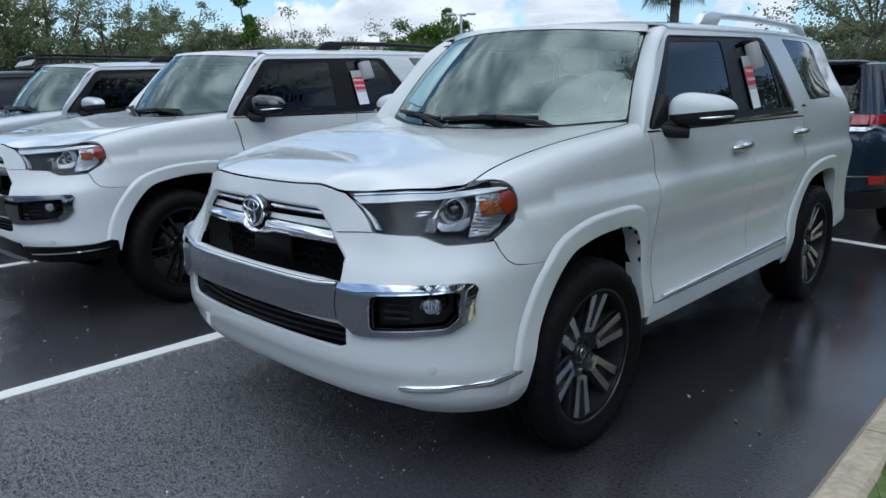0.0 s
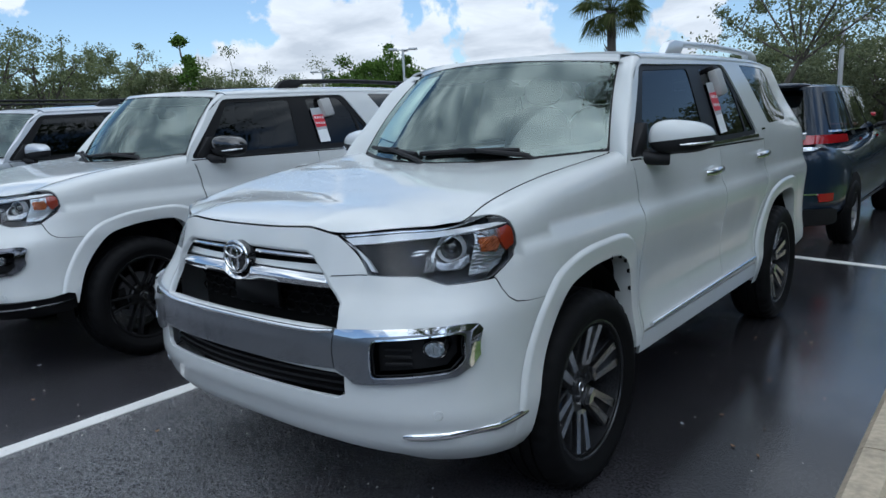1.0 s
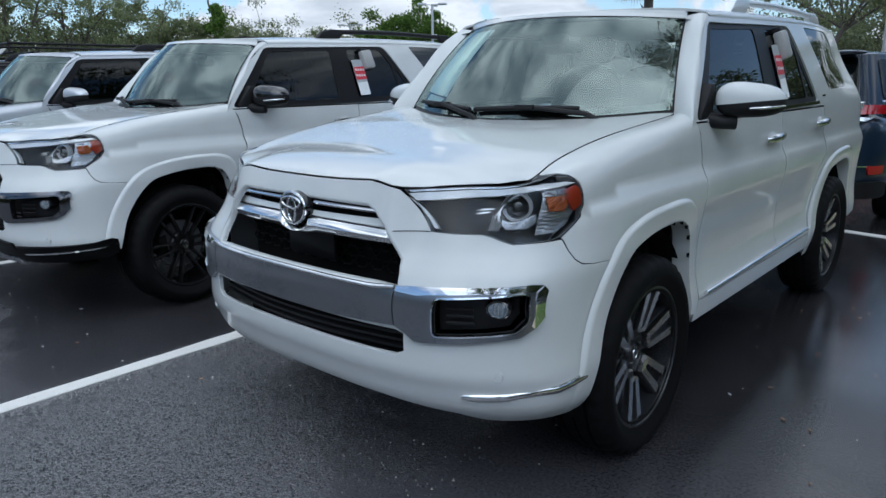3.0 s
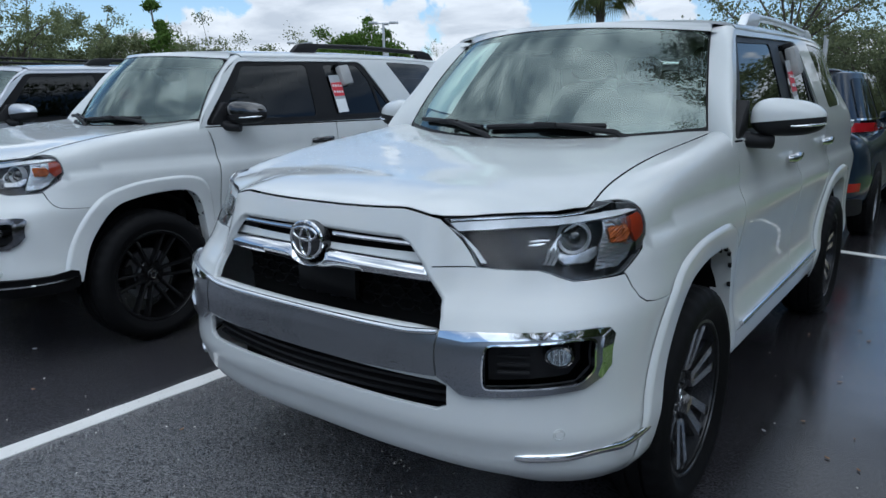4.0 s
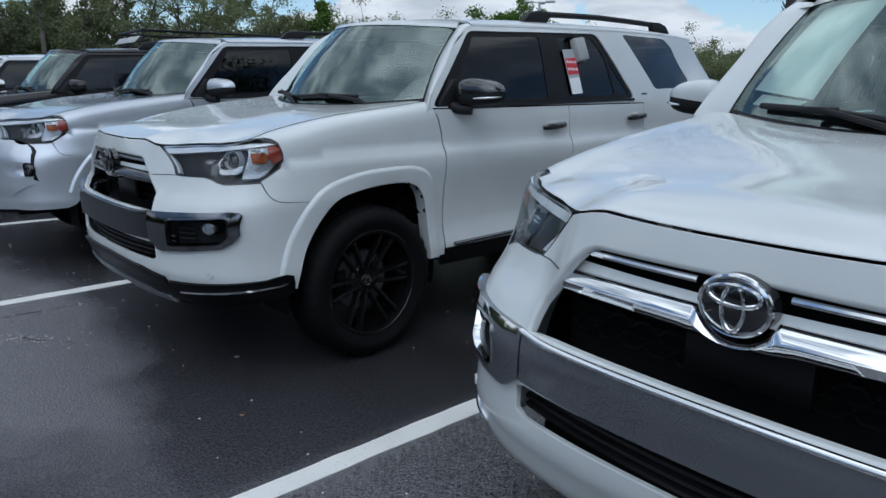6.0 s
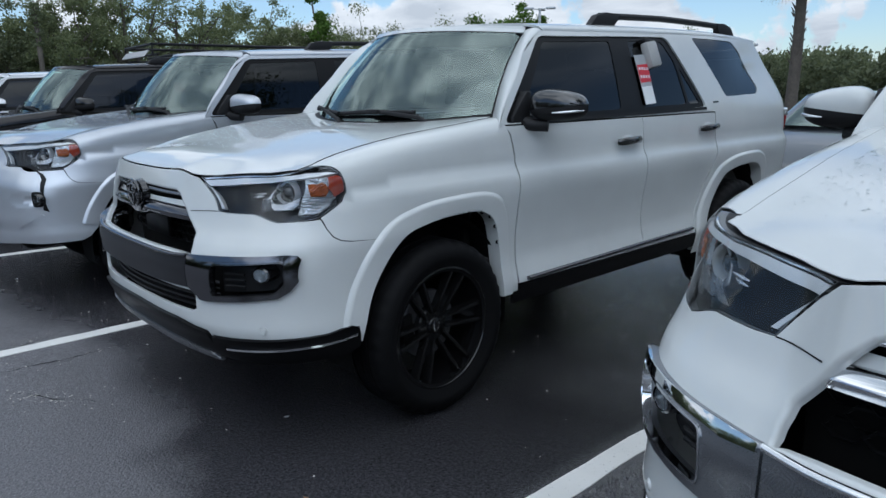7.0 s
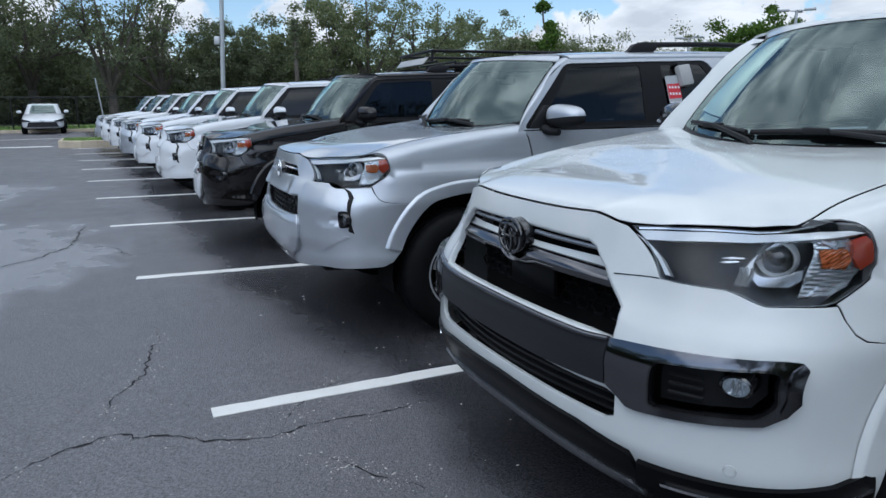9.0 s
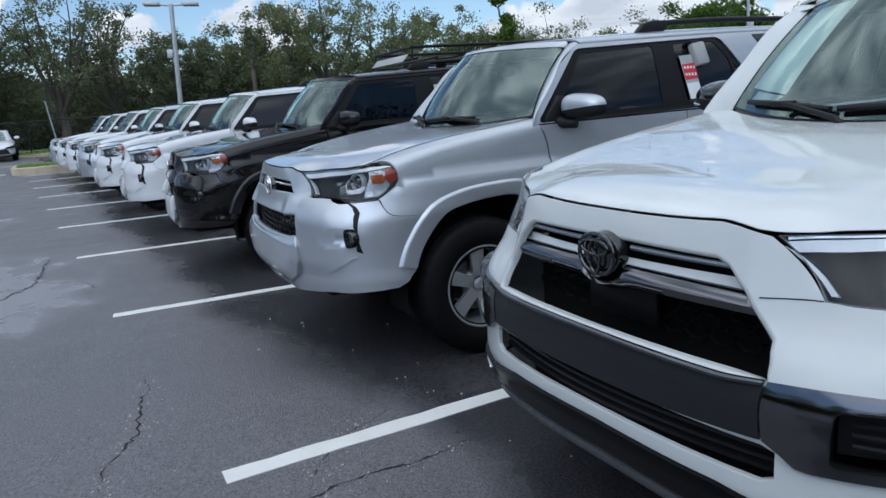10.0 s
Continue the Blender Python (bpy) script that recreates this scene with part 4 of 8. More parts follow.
def inset(poly, d):
    """The outline drawn in by d."""
    k, out = len(poly), []
    area = sum(poly[i][0] * poly[(i + 1) % k][1] - poly[(i + 1) % k][0] * poly[i][1] for i in range(k))
    sgn = 1 if area > 0 else -1
    for i in range(k):
        p, a, b = (Vector(poly[j % k]) for j in (i, i - 1, i + 1))
        u, v = (p - a).normalized(), (b - p).normalized()
        n = Vector((-(u + v).y, (u + v).x)).normalized() * sgn
        c = max(0.5, n.dot(Vector((-u.y, u.x)) * sgn))
        out.append(tuple(p + n * d / c))
    return out


@once
def m_fog(key, s):
    c = Vector(shell(*F(0.800, 0.768)))
    out = Vector((0.50, -0.86, 0.0)).normalized()
    turn = Matrix.Translation(c - out * 0.034) @ Vector((1, 0, 0)).rotation_difference(out).to_matrix().to_4x4() @ Matrix.Diagonal((1, 0.80, 0.62, 1))
    bm = bmesh.new()
    if key == "ring":
        revolve(bm, [(0.040, 0.026), (0.048, 0.022), (0.054, 0.0), (0.060, -0.05), (0.0, -0.05)], 32, m=turn)
    elif key == "bowl":
        revolve(bm, [(0.039, 0.022), (0.034, 0.004), (0.020, -0.016), (0.0, -0.022)], 32, m=turn)
        revolve(bm, [(0.0, 0.006), (0.008, 0.005), (0.010, 0.0), (0.009, -0.018)], 20, m=turn)
        for k in (-1, 0, 1):
            tube(bm, [turn @ Vector((0.012 - 0.006 * abs(k), 0.015 * k, -0.030)), turn @ Vector((0.016 - 0.006 * abs(k), 0.015 * k, 0.030))], 0.0025, 5)
    elif key == "glass":
        revolve(bm, [(0.0, 0.031), (0.022, 0.0295), (0.039, 0.024)], 32, m=turn)
    elif key == "fins":
        for z in (0.714, 0.738, 0.762):
            a, b = Vector(shell(*F(0.645, z))), Vector(shell(*F(0.72, z)))
            tube(bm, [a + Vector((0, 0.04, 0)), b + Vector((0, 0.045, 0))], 0.006, 6)
    if s < 0:
        bmesh.ops.transform(bm, matrix=Matrix.Diagonal((-1, 1, 1, 1)), verts=bm.verts)
    return finish(bm, 40)


def lamp_shell(u, z):
    """The lamp's glass: the bumper's line in front, flush with the wing behind."""
    x, y, z = shell(u, z)
    k = smooth(-0.74, -0.56, y)
    if k > 0:
        wing = fender(y, fender_v(y, min(z, EDGE(y) - 0.008)))[0]
        x += k * max(0.0, wing - x)
    return x, y, z


@once
def m_lamp(key, s):
    fn = lamp_shell if s > 0 else mirrored(lamp_shell)
    if key == "lens":
        return sheet(fn, rounded(LAMP, 0.012, 2), [], 0.03, 0.012, 0.0)
    if key == "housing":
        return sheet(fn, LAMP, [], 0.04, 0.0, -0.060)
    if key == "wall":
        # closes the bowl behind the lens
        me = sheet(fn, LAMP, [], 0.04, 0.060, -0.002)
        bm = bmesh.new()
        bm.from_mesh(me)
        bmesh.ops.delete(bm, geom=[f for f in bm.faces if len(f.verts) == 3], context="FACES")
        return finish(bm)
    top = lambda x, d: F(x, under_hood(x, 0.008)[0] - d)
    if key == "rim":
        return sheet(fn, LAMP, [inset(LAMP, 0.0022)], 0.03, 0.02, -0.003)
    if key == "strip":
        return sheet(fn, [top(0.470, 0.012), top(0.54, 0.011), top(0.62, 0.010), top(0.70, 0.010), S(-0.590, 1.136), S(-0.52, 1.137), S(-0.486, 1.130), S(-0.530, 1.126), S(-0.600, 1.118), top(0.70, 0.030), top(0.62, 0.033), top(0.54, 0.035), top(0.492, 0.034)],
                     [], 0.02, 0.02, -0.006)
    if key == "reveal":
        return sheet(fn, [top(0.470, 0.003), top(0.54, 0.003), top(0.62, 0.003), top(0.70, 0.003), S(-0.590, 1.146), S(-0.590, 1.142), top(0.70, 0.007), top(0.62, 0.007), top(0.54, 0.007), top(0.472, 0.008)], [], 0.02, 0.004, -0.004)
    if key == "inner_strip":
        return sheet(fn, [top(0.468, 0.020), top(0.492, 0.036), F(0.574, 0.999), F(0.560, 0.998)], [], 0.02, 0.02, -0.008)
    if key == "amber":
        return sheet(fn, [S(-0.528, 1.116), S(-0.490, 1.124), S(-0.474, 1.112), S(-0.468, 1.080), S(-0.470, 1.058), S(-0.508, 1.040), S(-0.532, 1.074)], [], 0.02, 0.015, -0.006)
    if key == "amber_bulb":
        def bulb(u, z):
            q = Vector(fn(u, z))
            return tuple(q + Vector((-0.6 * s, 0.6, 0)) * (0.016 + 0.003 * math.sin(z * 1300) * math.sin(u * 420)))
        return sheet(bulb, rounded([S(-0.606, 1.088), S(-0.548, 1.092), S(-0.536, 1.066), S(-0.548, 1.044), S(-0.602, 1.046)], 0.01), [], 0.006, 0.004)
    if key == "ribs":
        def ribbed(u, z):
            q = Vector(fn(u, z))
            k = abs((z * 95 + u * 10) % 1.0 - 0.5)
            return tuple(q + Vector((-0.6 * s, 0.6, 0)) * (0.022 + 0.010 * k))
        return sheet(ribbed, [S(-0.612, 1.108), S(-0.536, 1.114), S(-0.540, 1.074), S(-0.512, 1.036), S(-0.548, 1.000), S(-0.590, 0.978), S(-0.652, 0.976), S(-0.640, 1.00)], [], 0.006, 0.01)
    if key == "shield":
        # bright lower frame round the projector
        def dish(u, z):
            return tuple(Vector(fn(u, z)) + Vector((-0.45 * s, 0.8, 0)) * 0.022)
        ring = [F(0.722, 1.062), F(0.732, 1.102), F(0.765, 1.112), F(0.796, 1.102), S(-0.636, 1.055), S(-0.645, 1.016), S(-0.668, 0.998), F(0.758, 0.996), F(0.720, 1.030)]
        hole = [F(0.764 + 0.041 * math.cos(a), 1.062 + 0.047 * math.sin(a)) for a in np.linspace(0, math.tau, 24, endpoint=False)]
        return sheet(dish, ring, [hole], 0.012, 0.03, soft=0.004)
    bm = bmesh.new()
    x, z, r = 0.758, 1.056, 0.042
    c = Vector(shell(*F(x, z)))
    out = Vector((0.42, -0.90, 0.0)).normalized()
    turn = Matrix.Translation(c - out * 0.046) @ Vector((1, 0, 0)).rotation_difference(out).to_matrix().to_4x4()
    if key == "main_ring":
        revolve(bm, [(r * 0.86, -0.020), (r * 0.92, 0.016), (r * 1.02, 0.024), (r * 1.10, 0.018), (r * 1.14, -0.010)], 36, m=turn)
    elif key == "main_ball":
        revolve(bm, [(0.0, 0.022), (r * 0.35, 0.019), (r * 0.62, 0.009), (r * 0.90, -0.010)], 28, m=turn)
    elif key == "bulb":
        for k in (0, 1):
            p = Vector(shell(*F(0.655, 1.050 - 0.010 * k))) + Vector((0, 0.030, 0))
            tube(bm, [p, p + Vector((0.022, 0.010, 0.003)), p + Vector((0.050 - 0.012 * k, 0.026, 0.006))], [0.0015, 0.005, 0.002], 8)
    elif key.startswith("vane"):
        k = int(key[4:])
        p = Vector(shell(*F(0.700 + 0.010 * k, 1.015))) + Vector((0, 0.022, 0))
        row = []
        for t in np.linspace(0, 1, 7):
            q = p + Vector((0.014 * math.sin(t * 1.9), 0.004, -0.026 + 0.050 * t))
            w = 0.0018 + 0.0030 * (1 - t)
            row.append([bm.verts.new(q + Vector(d)) for d in ((-w, -0.002, 0), (w, 0, 0), (w, 0.006, 0), (-w, 0.006, 0))])
        for a, b in zip(row, row[1:]):
            for i in range(4):
                bm.faces.new((a[i], a[(i + 1) % 4], b[(i + 1) % 4], b[i]))
        bm.faces.new(row[0][::-1])
        bm.faces.new(row[-1])
    if s < 0:
        bmesh.ops.transform(bm, matrix=Matrix.Diagonal((-1, 1, 1, 1)), verts=bm.verts)
    return finish(bm, 40)


def blob(bm, at, size, power=2.4, n=20, cut=None):
    """A rounded block (superellipsoid)."""
    f = lambda t, p: math.copysign(abs(t) ** (2 / p), t)
    rings = []
    for i in range(1, n):
        th = math.pi * i / n - math.pi / 2
        rings.append([bm.verts.new((at[0] + size[0] * f(math.cos(th), power) * f(math.cos(ph), power), at[1] + size[1] * f(math.cos(th), power) * f(math.sin(ph), power),
                                    at[2] + size[2] * f(math.sin(th), power))) for ph in np.linspace(0, math.tau, 2 * n, endpoint=False)])
    for a, b in zip(rings, rings[1:]):
        for k in range(2 * n):
            bm.faces.new((a[k], a[(k + 1) % (2 * n)], b[(k + 1) % (2 * n)], b[k]))
    bm.faces.new(rings[0][::-1])
    bm.faces.new(rings[-1])
    return bm


@once
def m_door_mirror(key, s):
    bm = bmesh.new()
    if key in ("cap", "shroud"):
        blob(bm, (1.005, 0.640, 1.325), (0.130, 0.080, 0.081), 2.7, 20)
        for v in bm.verts:
            k = (v.co.x - 0.875) / 0.26
            v.co.y += 0.070 * k                               # sweeps back outwards
            v.co.z += -0.012 * k + 0.10 * max(0, v.co.y - 0.70) * 0
            if v.co.y > 0.70 + 0.03 * k:
                v.co.y = 0.70 + 0.03 * k + (v.co.y - 0.70 - 0.03 * k) * 0.15
            v.co.z = 1.325 + (v.co.z - 1.325) * (1.0 if v.co.z > 1.325 else 0.82) * (1.12 - 0.26 * k)
        top = key == "cap"
        if not top:
            bmesh.ops.transform(bm, matrix=Matrix.Translation((0.020, 0.013, 0.026)) @ Matrix.Diagonal((0.98, 0.98, 0.98, 1)), verts=bm.verts)
        bmesh.ops.bisect_plane(bm, geom=[*bm.verts, *bm.edges, *bm.faces], plane_co=(1.0, 0.64, 1.318), plane_no=(0.10 if top else -0.10, 0, -1 if top else 1), clear_outer=True)
        if not top:
            bmesh.ops.holes_fill(bm, edges=[e for e in bm.edges if e.is_boundary], sides=0)
    elif key == "foot":
        prism(bm, [(0.50, 1.262), (0.50, 1.300), (0.60, 1.420), (0.63, 1.420), (0.63, 1.270)], 0.80, 0.868, bevel=0.006)
        tube(bm, [(0.85, 0.60, 1.272), (0.90, 0.62, 1.262), (0.955, 0.655, 1.262)], [0.034, 0.030, 0.032], 10)
    elif key == "turn_lamp":
        tube(bm, [(1.03, 0.587, 1.296), (1.08, 0.606, 1.298), (1.118, 0.645, 1.302), (1.135, 0.69, 1.304)], [0.003, 0.006, 0.006, 0.003], 8)
    elif key == "glass":
        prism(bm, [(0, 0), (0, 0.10), (0.17, 0.09), (0.17, 0.02)], 0, 0.004, m=pose(0.915, 0.722, 1.275, 0, 0, -85))
    if key != "foot":
        bmesh.ops.translate(bm, vec=(0, 0.0, 0.026), verts=bm.verts)
    if s < 0:
        bmesh.ops.transform(bm, matrix=Matrix.Diagonal((-1, 1, 1, 1)), verts=bm.verts)
    return finish(bm, 45)


@once
def m_handle(key, y, z, s):
    x = SW(z)
    bm = bmesh.new()
    if key == "grip":
        pts = [(x + 0.008, y - 0.105, z - 0.004), (x + 0.034, y - 0.085, z - 0.001), (x + 0.040, y, z + 0.002), (x + 0.034, y + 0.075, z + 0.004), (x + 0.008, y + 0.10, z + 0.006)]
        tube(bm, pts, [0.013, 0.017, 0.0175, 0.017, 0.013], 12)
        for v in bm.verts:
            v.co.x = x + (v.co.x - x) * 0.9
            v.co.z = z + (v.co.z - z) * 1.25
    else:
        blob(bm, (x - 0.018, y, z), (0.024, 0.082, 0.040), 2.3, 14)
    if s < 0:
        bmesh.ops.transform(bm, matrix=Matrix.Diagonal((-1, 1, 1, 1)), verts=bm.verts)
    return finish(bm, 50)


@once
def m_roof_rail(key, s):
    bm = bmesh.new()
    top = lambda y: RAIL(y) + (CROWN(y) - RAIL(y)) * 0.80
    if key == "bar":
        tube(bm, [(0.605, y, top(y) + 0.050 - 0.010 * abs(y - 2.2)) for y in np.linspace(1.52, 3.05, 12)], 0.019, 10)
    else:
        y = 1.55 if key == "front_foot" else 3.03
        d = 1 if key == "front_foot" else -1
        prism(bm, [(y - d * 0.13, top(y) - 0.01), (y - d * 0.07, top(y) + 0.046), (y + d * 0.02, top(y) + 0.066), (y + d * 0.15, top(y) + 0.064), (y + d * 0.12, top(y) + 0.03), (y + d * 0.10, top(y) - 0.01)][::d], 0.584, 0.626, bevel=0.010)
    if s < 0:
        bmesh.ops.transform(bm, matrix=Matrix.Diagonal((-1, 1, 1, 1)), verts=bm.verts)
    return finish(bm, 40)


@once
def m_wiper(key, driver):
    bm = bmesh.new()
    s0, s1 = (0.56, -0.12) if driver else (-0.16, -0.78)
    on = lambda s, v, h: Vector(screen(s, v)) + Vector((0, -0.75, 0.6)).normalized() * h
    if key == "blade":
        tube(bm, [on(s0 + (s1 - s0) * t, 0.045 + 0.02 * math.sin(t * 3), 0.022) for t in np.linspace(0, 1, 9)], 0.011, 8)
    else:
        tube(bm, [on(s0 + 0.12, -0.08, 0.02), on(s0 + 0.05, -0.02, 0.035), on(s0 * 0.55 + s1 * 0.45, 0.05, 0.045)], [0.016, 0.012, 0.009], 8)
        box(bm, on(s0 * 0.55 + s1 * 0.45, 0.05, 0.040), (0.10, 0.024, 0.022), 0.006)
    return finish(bm)


@once
def m_body_misc(key):
    bm = bmesh.new()
    if key == "floor_pan":
        box(bm, (0, 1.35, 0.48), (1.10, 4.3, 0.16), 0.03)
        box(bm, (0, 1.40, 0.46), (1.62, 1.75, 0.12), 0.02)
        tube(bm, [(-0.75, 2.79, 0.40), (0.75, 2.79, 0.40)], 0.05, 10)
        tube(bm, [(-0.70, 0.0, 0.40), (0.70, 0.0, 0.40)], 0.04, 10)
        box(bm, (0, -0.45, 0.46), (1.20, 0.62, 0.10), 0.03)
    elif key == "bulkhead":
        box(bm, (0, 0.32, 0.88), (1.50, 0.05, 0.72), 0.02)
        box(bm, (0, -0.30, 0.70), (1.05, 0.95, 0.55), 0.05)
    elif key == "dashboard":
        blob(bm, (0, 0.66, 1.09), (0.74, 0.27, 0.145), 3.4, 18)
        blob(bm, (0.36, 0.86, 1.18), (0.19, 0.14, 0.06), 2.6, 12)
        box(bm, (0, 0.98, 0.85), (0.34, 0.30, 0.52), 0.04)
    elif key == "cabin_floor":
        box(bm, (0, 1.95, 0.60), (1.62, 3.25, 0.06), 0.02)
        box(bm, (0, 3.25, 0.80), (1.50, 0.75, 0.36), 0.03)
    elif key == "headliner":
        return sheet(roof, [(-1.2, 0.80), (1.2, 0.80), (1.2, 3.4), (-1.2, 3.4)], [], 0.2, 0.0, -0.045, centre=(0, 2, 1.0))
    elif key in ("trim_1", "trim_-1"):
        box(bm, (int(key[5:]) * 0.80, 1.45, 0.98), (0.07, 1.95, 0.56), 0.02)
    elif key == "rear_bumper":
        fn = lambda x, z: (x, 3.30 + 0.54 * max(0, 1 - (abs(x) / SW(z)) ** 3.2) ** (1 / 3.2) - 0.03 * (z - 0.55) ** 2, z)
        return sheet(fn, rounded([(-0.86, 0.42), (0.86, 0.42), (0.89, 0.70), (-0.89, 0.70)], 0.03), [], 0.05, 0.05)
    elif key == "tailgate":
        fn = lambda x, z: (x, 3.20 + (0.60 if z < 1.28 else 0.60 - 0.55 * (z - 1.28)) * max(0.05, 1 - (abs(x) / (SW(z) * 0.99)) ** 3.4) ** (1 / 3.4), z)
        return sheet(fn, rounded([(-0.80, 0.705), (0.80, 0.705), (0.80, 1.25), (0.66, 1.70), (-0.66, 1.70), (-0.80, 1.25)], 0.03),
                     [rounded([(-0.68, 1.30), (0.68, 1.30), (0.56, 1.64), (-0.56, 1.64)], 0.05)], 0.05, 0.02)
    elif key == "rear_window":
        fn = lambda x, z: (x, 3.195 + (0.60 - 0.55 * (z - 1.28)) * max(0.05, 1 - (abs(x) / (SW(z) * 0.99)) ** 3.4) ** (1 / 3.4), z)
        return sheet(fn, rounded([(-0.69, 1.29), (0.69, 1.29), (0.57, 1.65), (-0.57, 1.65)], 0.05), [], 0.08, 0.0)
    elif key == "spoiler":
        blob(bm, (0, 3.60, 1.738), (0.60, 0.13, 0.028), 3.0, 14)
    return finish(bm)


@once
def m_tail_lamp(s, key):
    fn = side if s > 0 else mirrored(side)
    if key == "lens":
        return sheet(fn, rounded([(3.615, 1.235), (3.72, 1.245), (3.80, 1.02), (3.775, 0.93), (3.735, 0.96)], 0.02), [], 0.03, 0.03, 0.018)
    return sheet(fn, rounded([(3.56, 1.255), (3.72, 1.262), (3.745, 1.19), (3.62, 1.20)], 0.02), [], 0.03, 0.03, 0.024)


@once
def m_seat(key):
    bm = bmesh.new()
    if key == "cushion":
        blob(bm, (0, 0, 0.32), (0.26, 0.27, 0.10), 3.2, 14)
    elif key == "backrest":
        blob(bm, (0, 0, 0.0), (0.25, 0.08, 0.33), 3.0, 14)
        bmesh.ops.transform(bm, matrix=pose(0, 0.29, 0.66, -14, 0, 0), verts=bm.verts)
    else:
        blob(bm, (0, 0.40, 1.08), (0.14, 0.055, 0.09), 2.8, 12)
    return finish(bm)


@once
def m_steering():
    bm = bmesh.new()
    tube(bm, [(0.185 * math.cos(a), 0, 0.185 * math.sin(a)) for a in np.linspace(0, math.tau, 33)], 0.014, 8, False)
    blob(bm, (0, 0.01, 0), (0.075, 0.03, 0.06), 2.6, 10)
    for a in (0, 180, 270):
        tube(bm, [(0, 0.01, 0), (0.18 * math.cos(radians(a)), 0, 0.18 * math.sin(radians(a)))], 0.014, 6)
    return finish(bm)


@once
def m_hang_tag(key):
    """The case and the card at the rear side window."""
    bm = bmesh.new()
    if key == "case":
        box(bm, (0.785, 1.80, 1.615), (0.055, 0.115, 0.155), 0.018, (8, -17, 0))
    elif key == "hook":
        box(bm, (0.752, 1.78, 1.69), (0.05, 0.075, 0.03), 0.008, (0, -17, 0))
    else:
        y, z, sy, sz = {"card": (1.700, 1.475, 0.115, 0.29), "red": (1.700, 1.508, 0.112, 0.105), "slip": (1.705, 1.385, 0.105, 0.105),
                        "logo": (1.672, 1.588, 0.035, 0.035)}[key]
        h = {"card": 0.004, "red": 0.0065, "slip": 0.006, "logo": 0.0065}[key]
        box(bm, (SW(z) + h, y, z), (0.0015, sy, sz), 0.0, (4, -math.degrees(math.atan2(0.30, 1)), 0))
    return finish(bm)


@once
def m_tag_print(row, k):
    z = (1.535, 1.490)[row]
    return finish(box(bmesh.new(), (SW(z) + 0.0085, 1.66 + 0.027 * k, z), (0.001, 0.015, 0.017), 0.0, (4, -16.7, 0)))


@once
def m_sticker(key):
    """The printed sheet behind the windscreen."""
    if key == "sheet":
        return sheet(screen, [(-0.955, 0.19), (-0.56, 0.17), (-0.47, 0.92), (-0.90, 0.955)], [], 0.1, 0.0, -0.02)
    return sheet(screen, [(-0.93, 0.09), (-0.66, 0.10), (-0.60, 0.165), (-0.90, 0.175)], [], 0.1, 0.0, -0.03)

# ---------------------------------------------------------------- the off-road wagon, put together


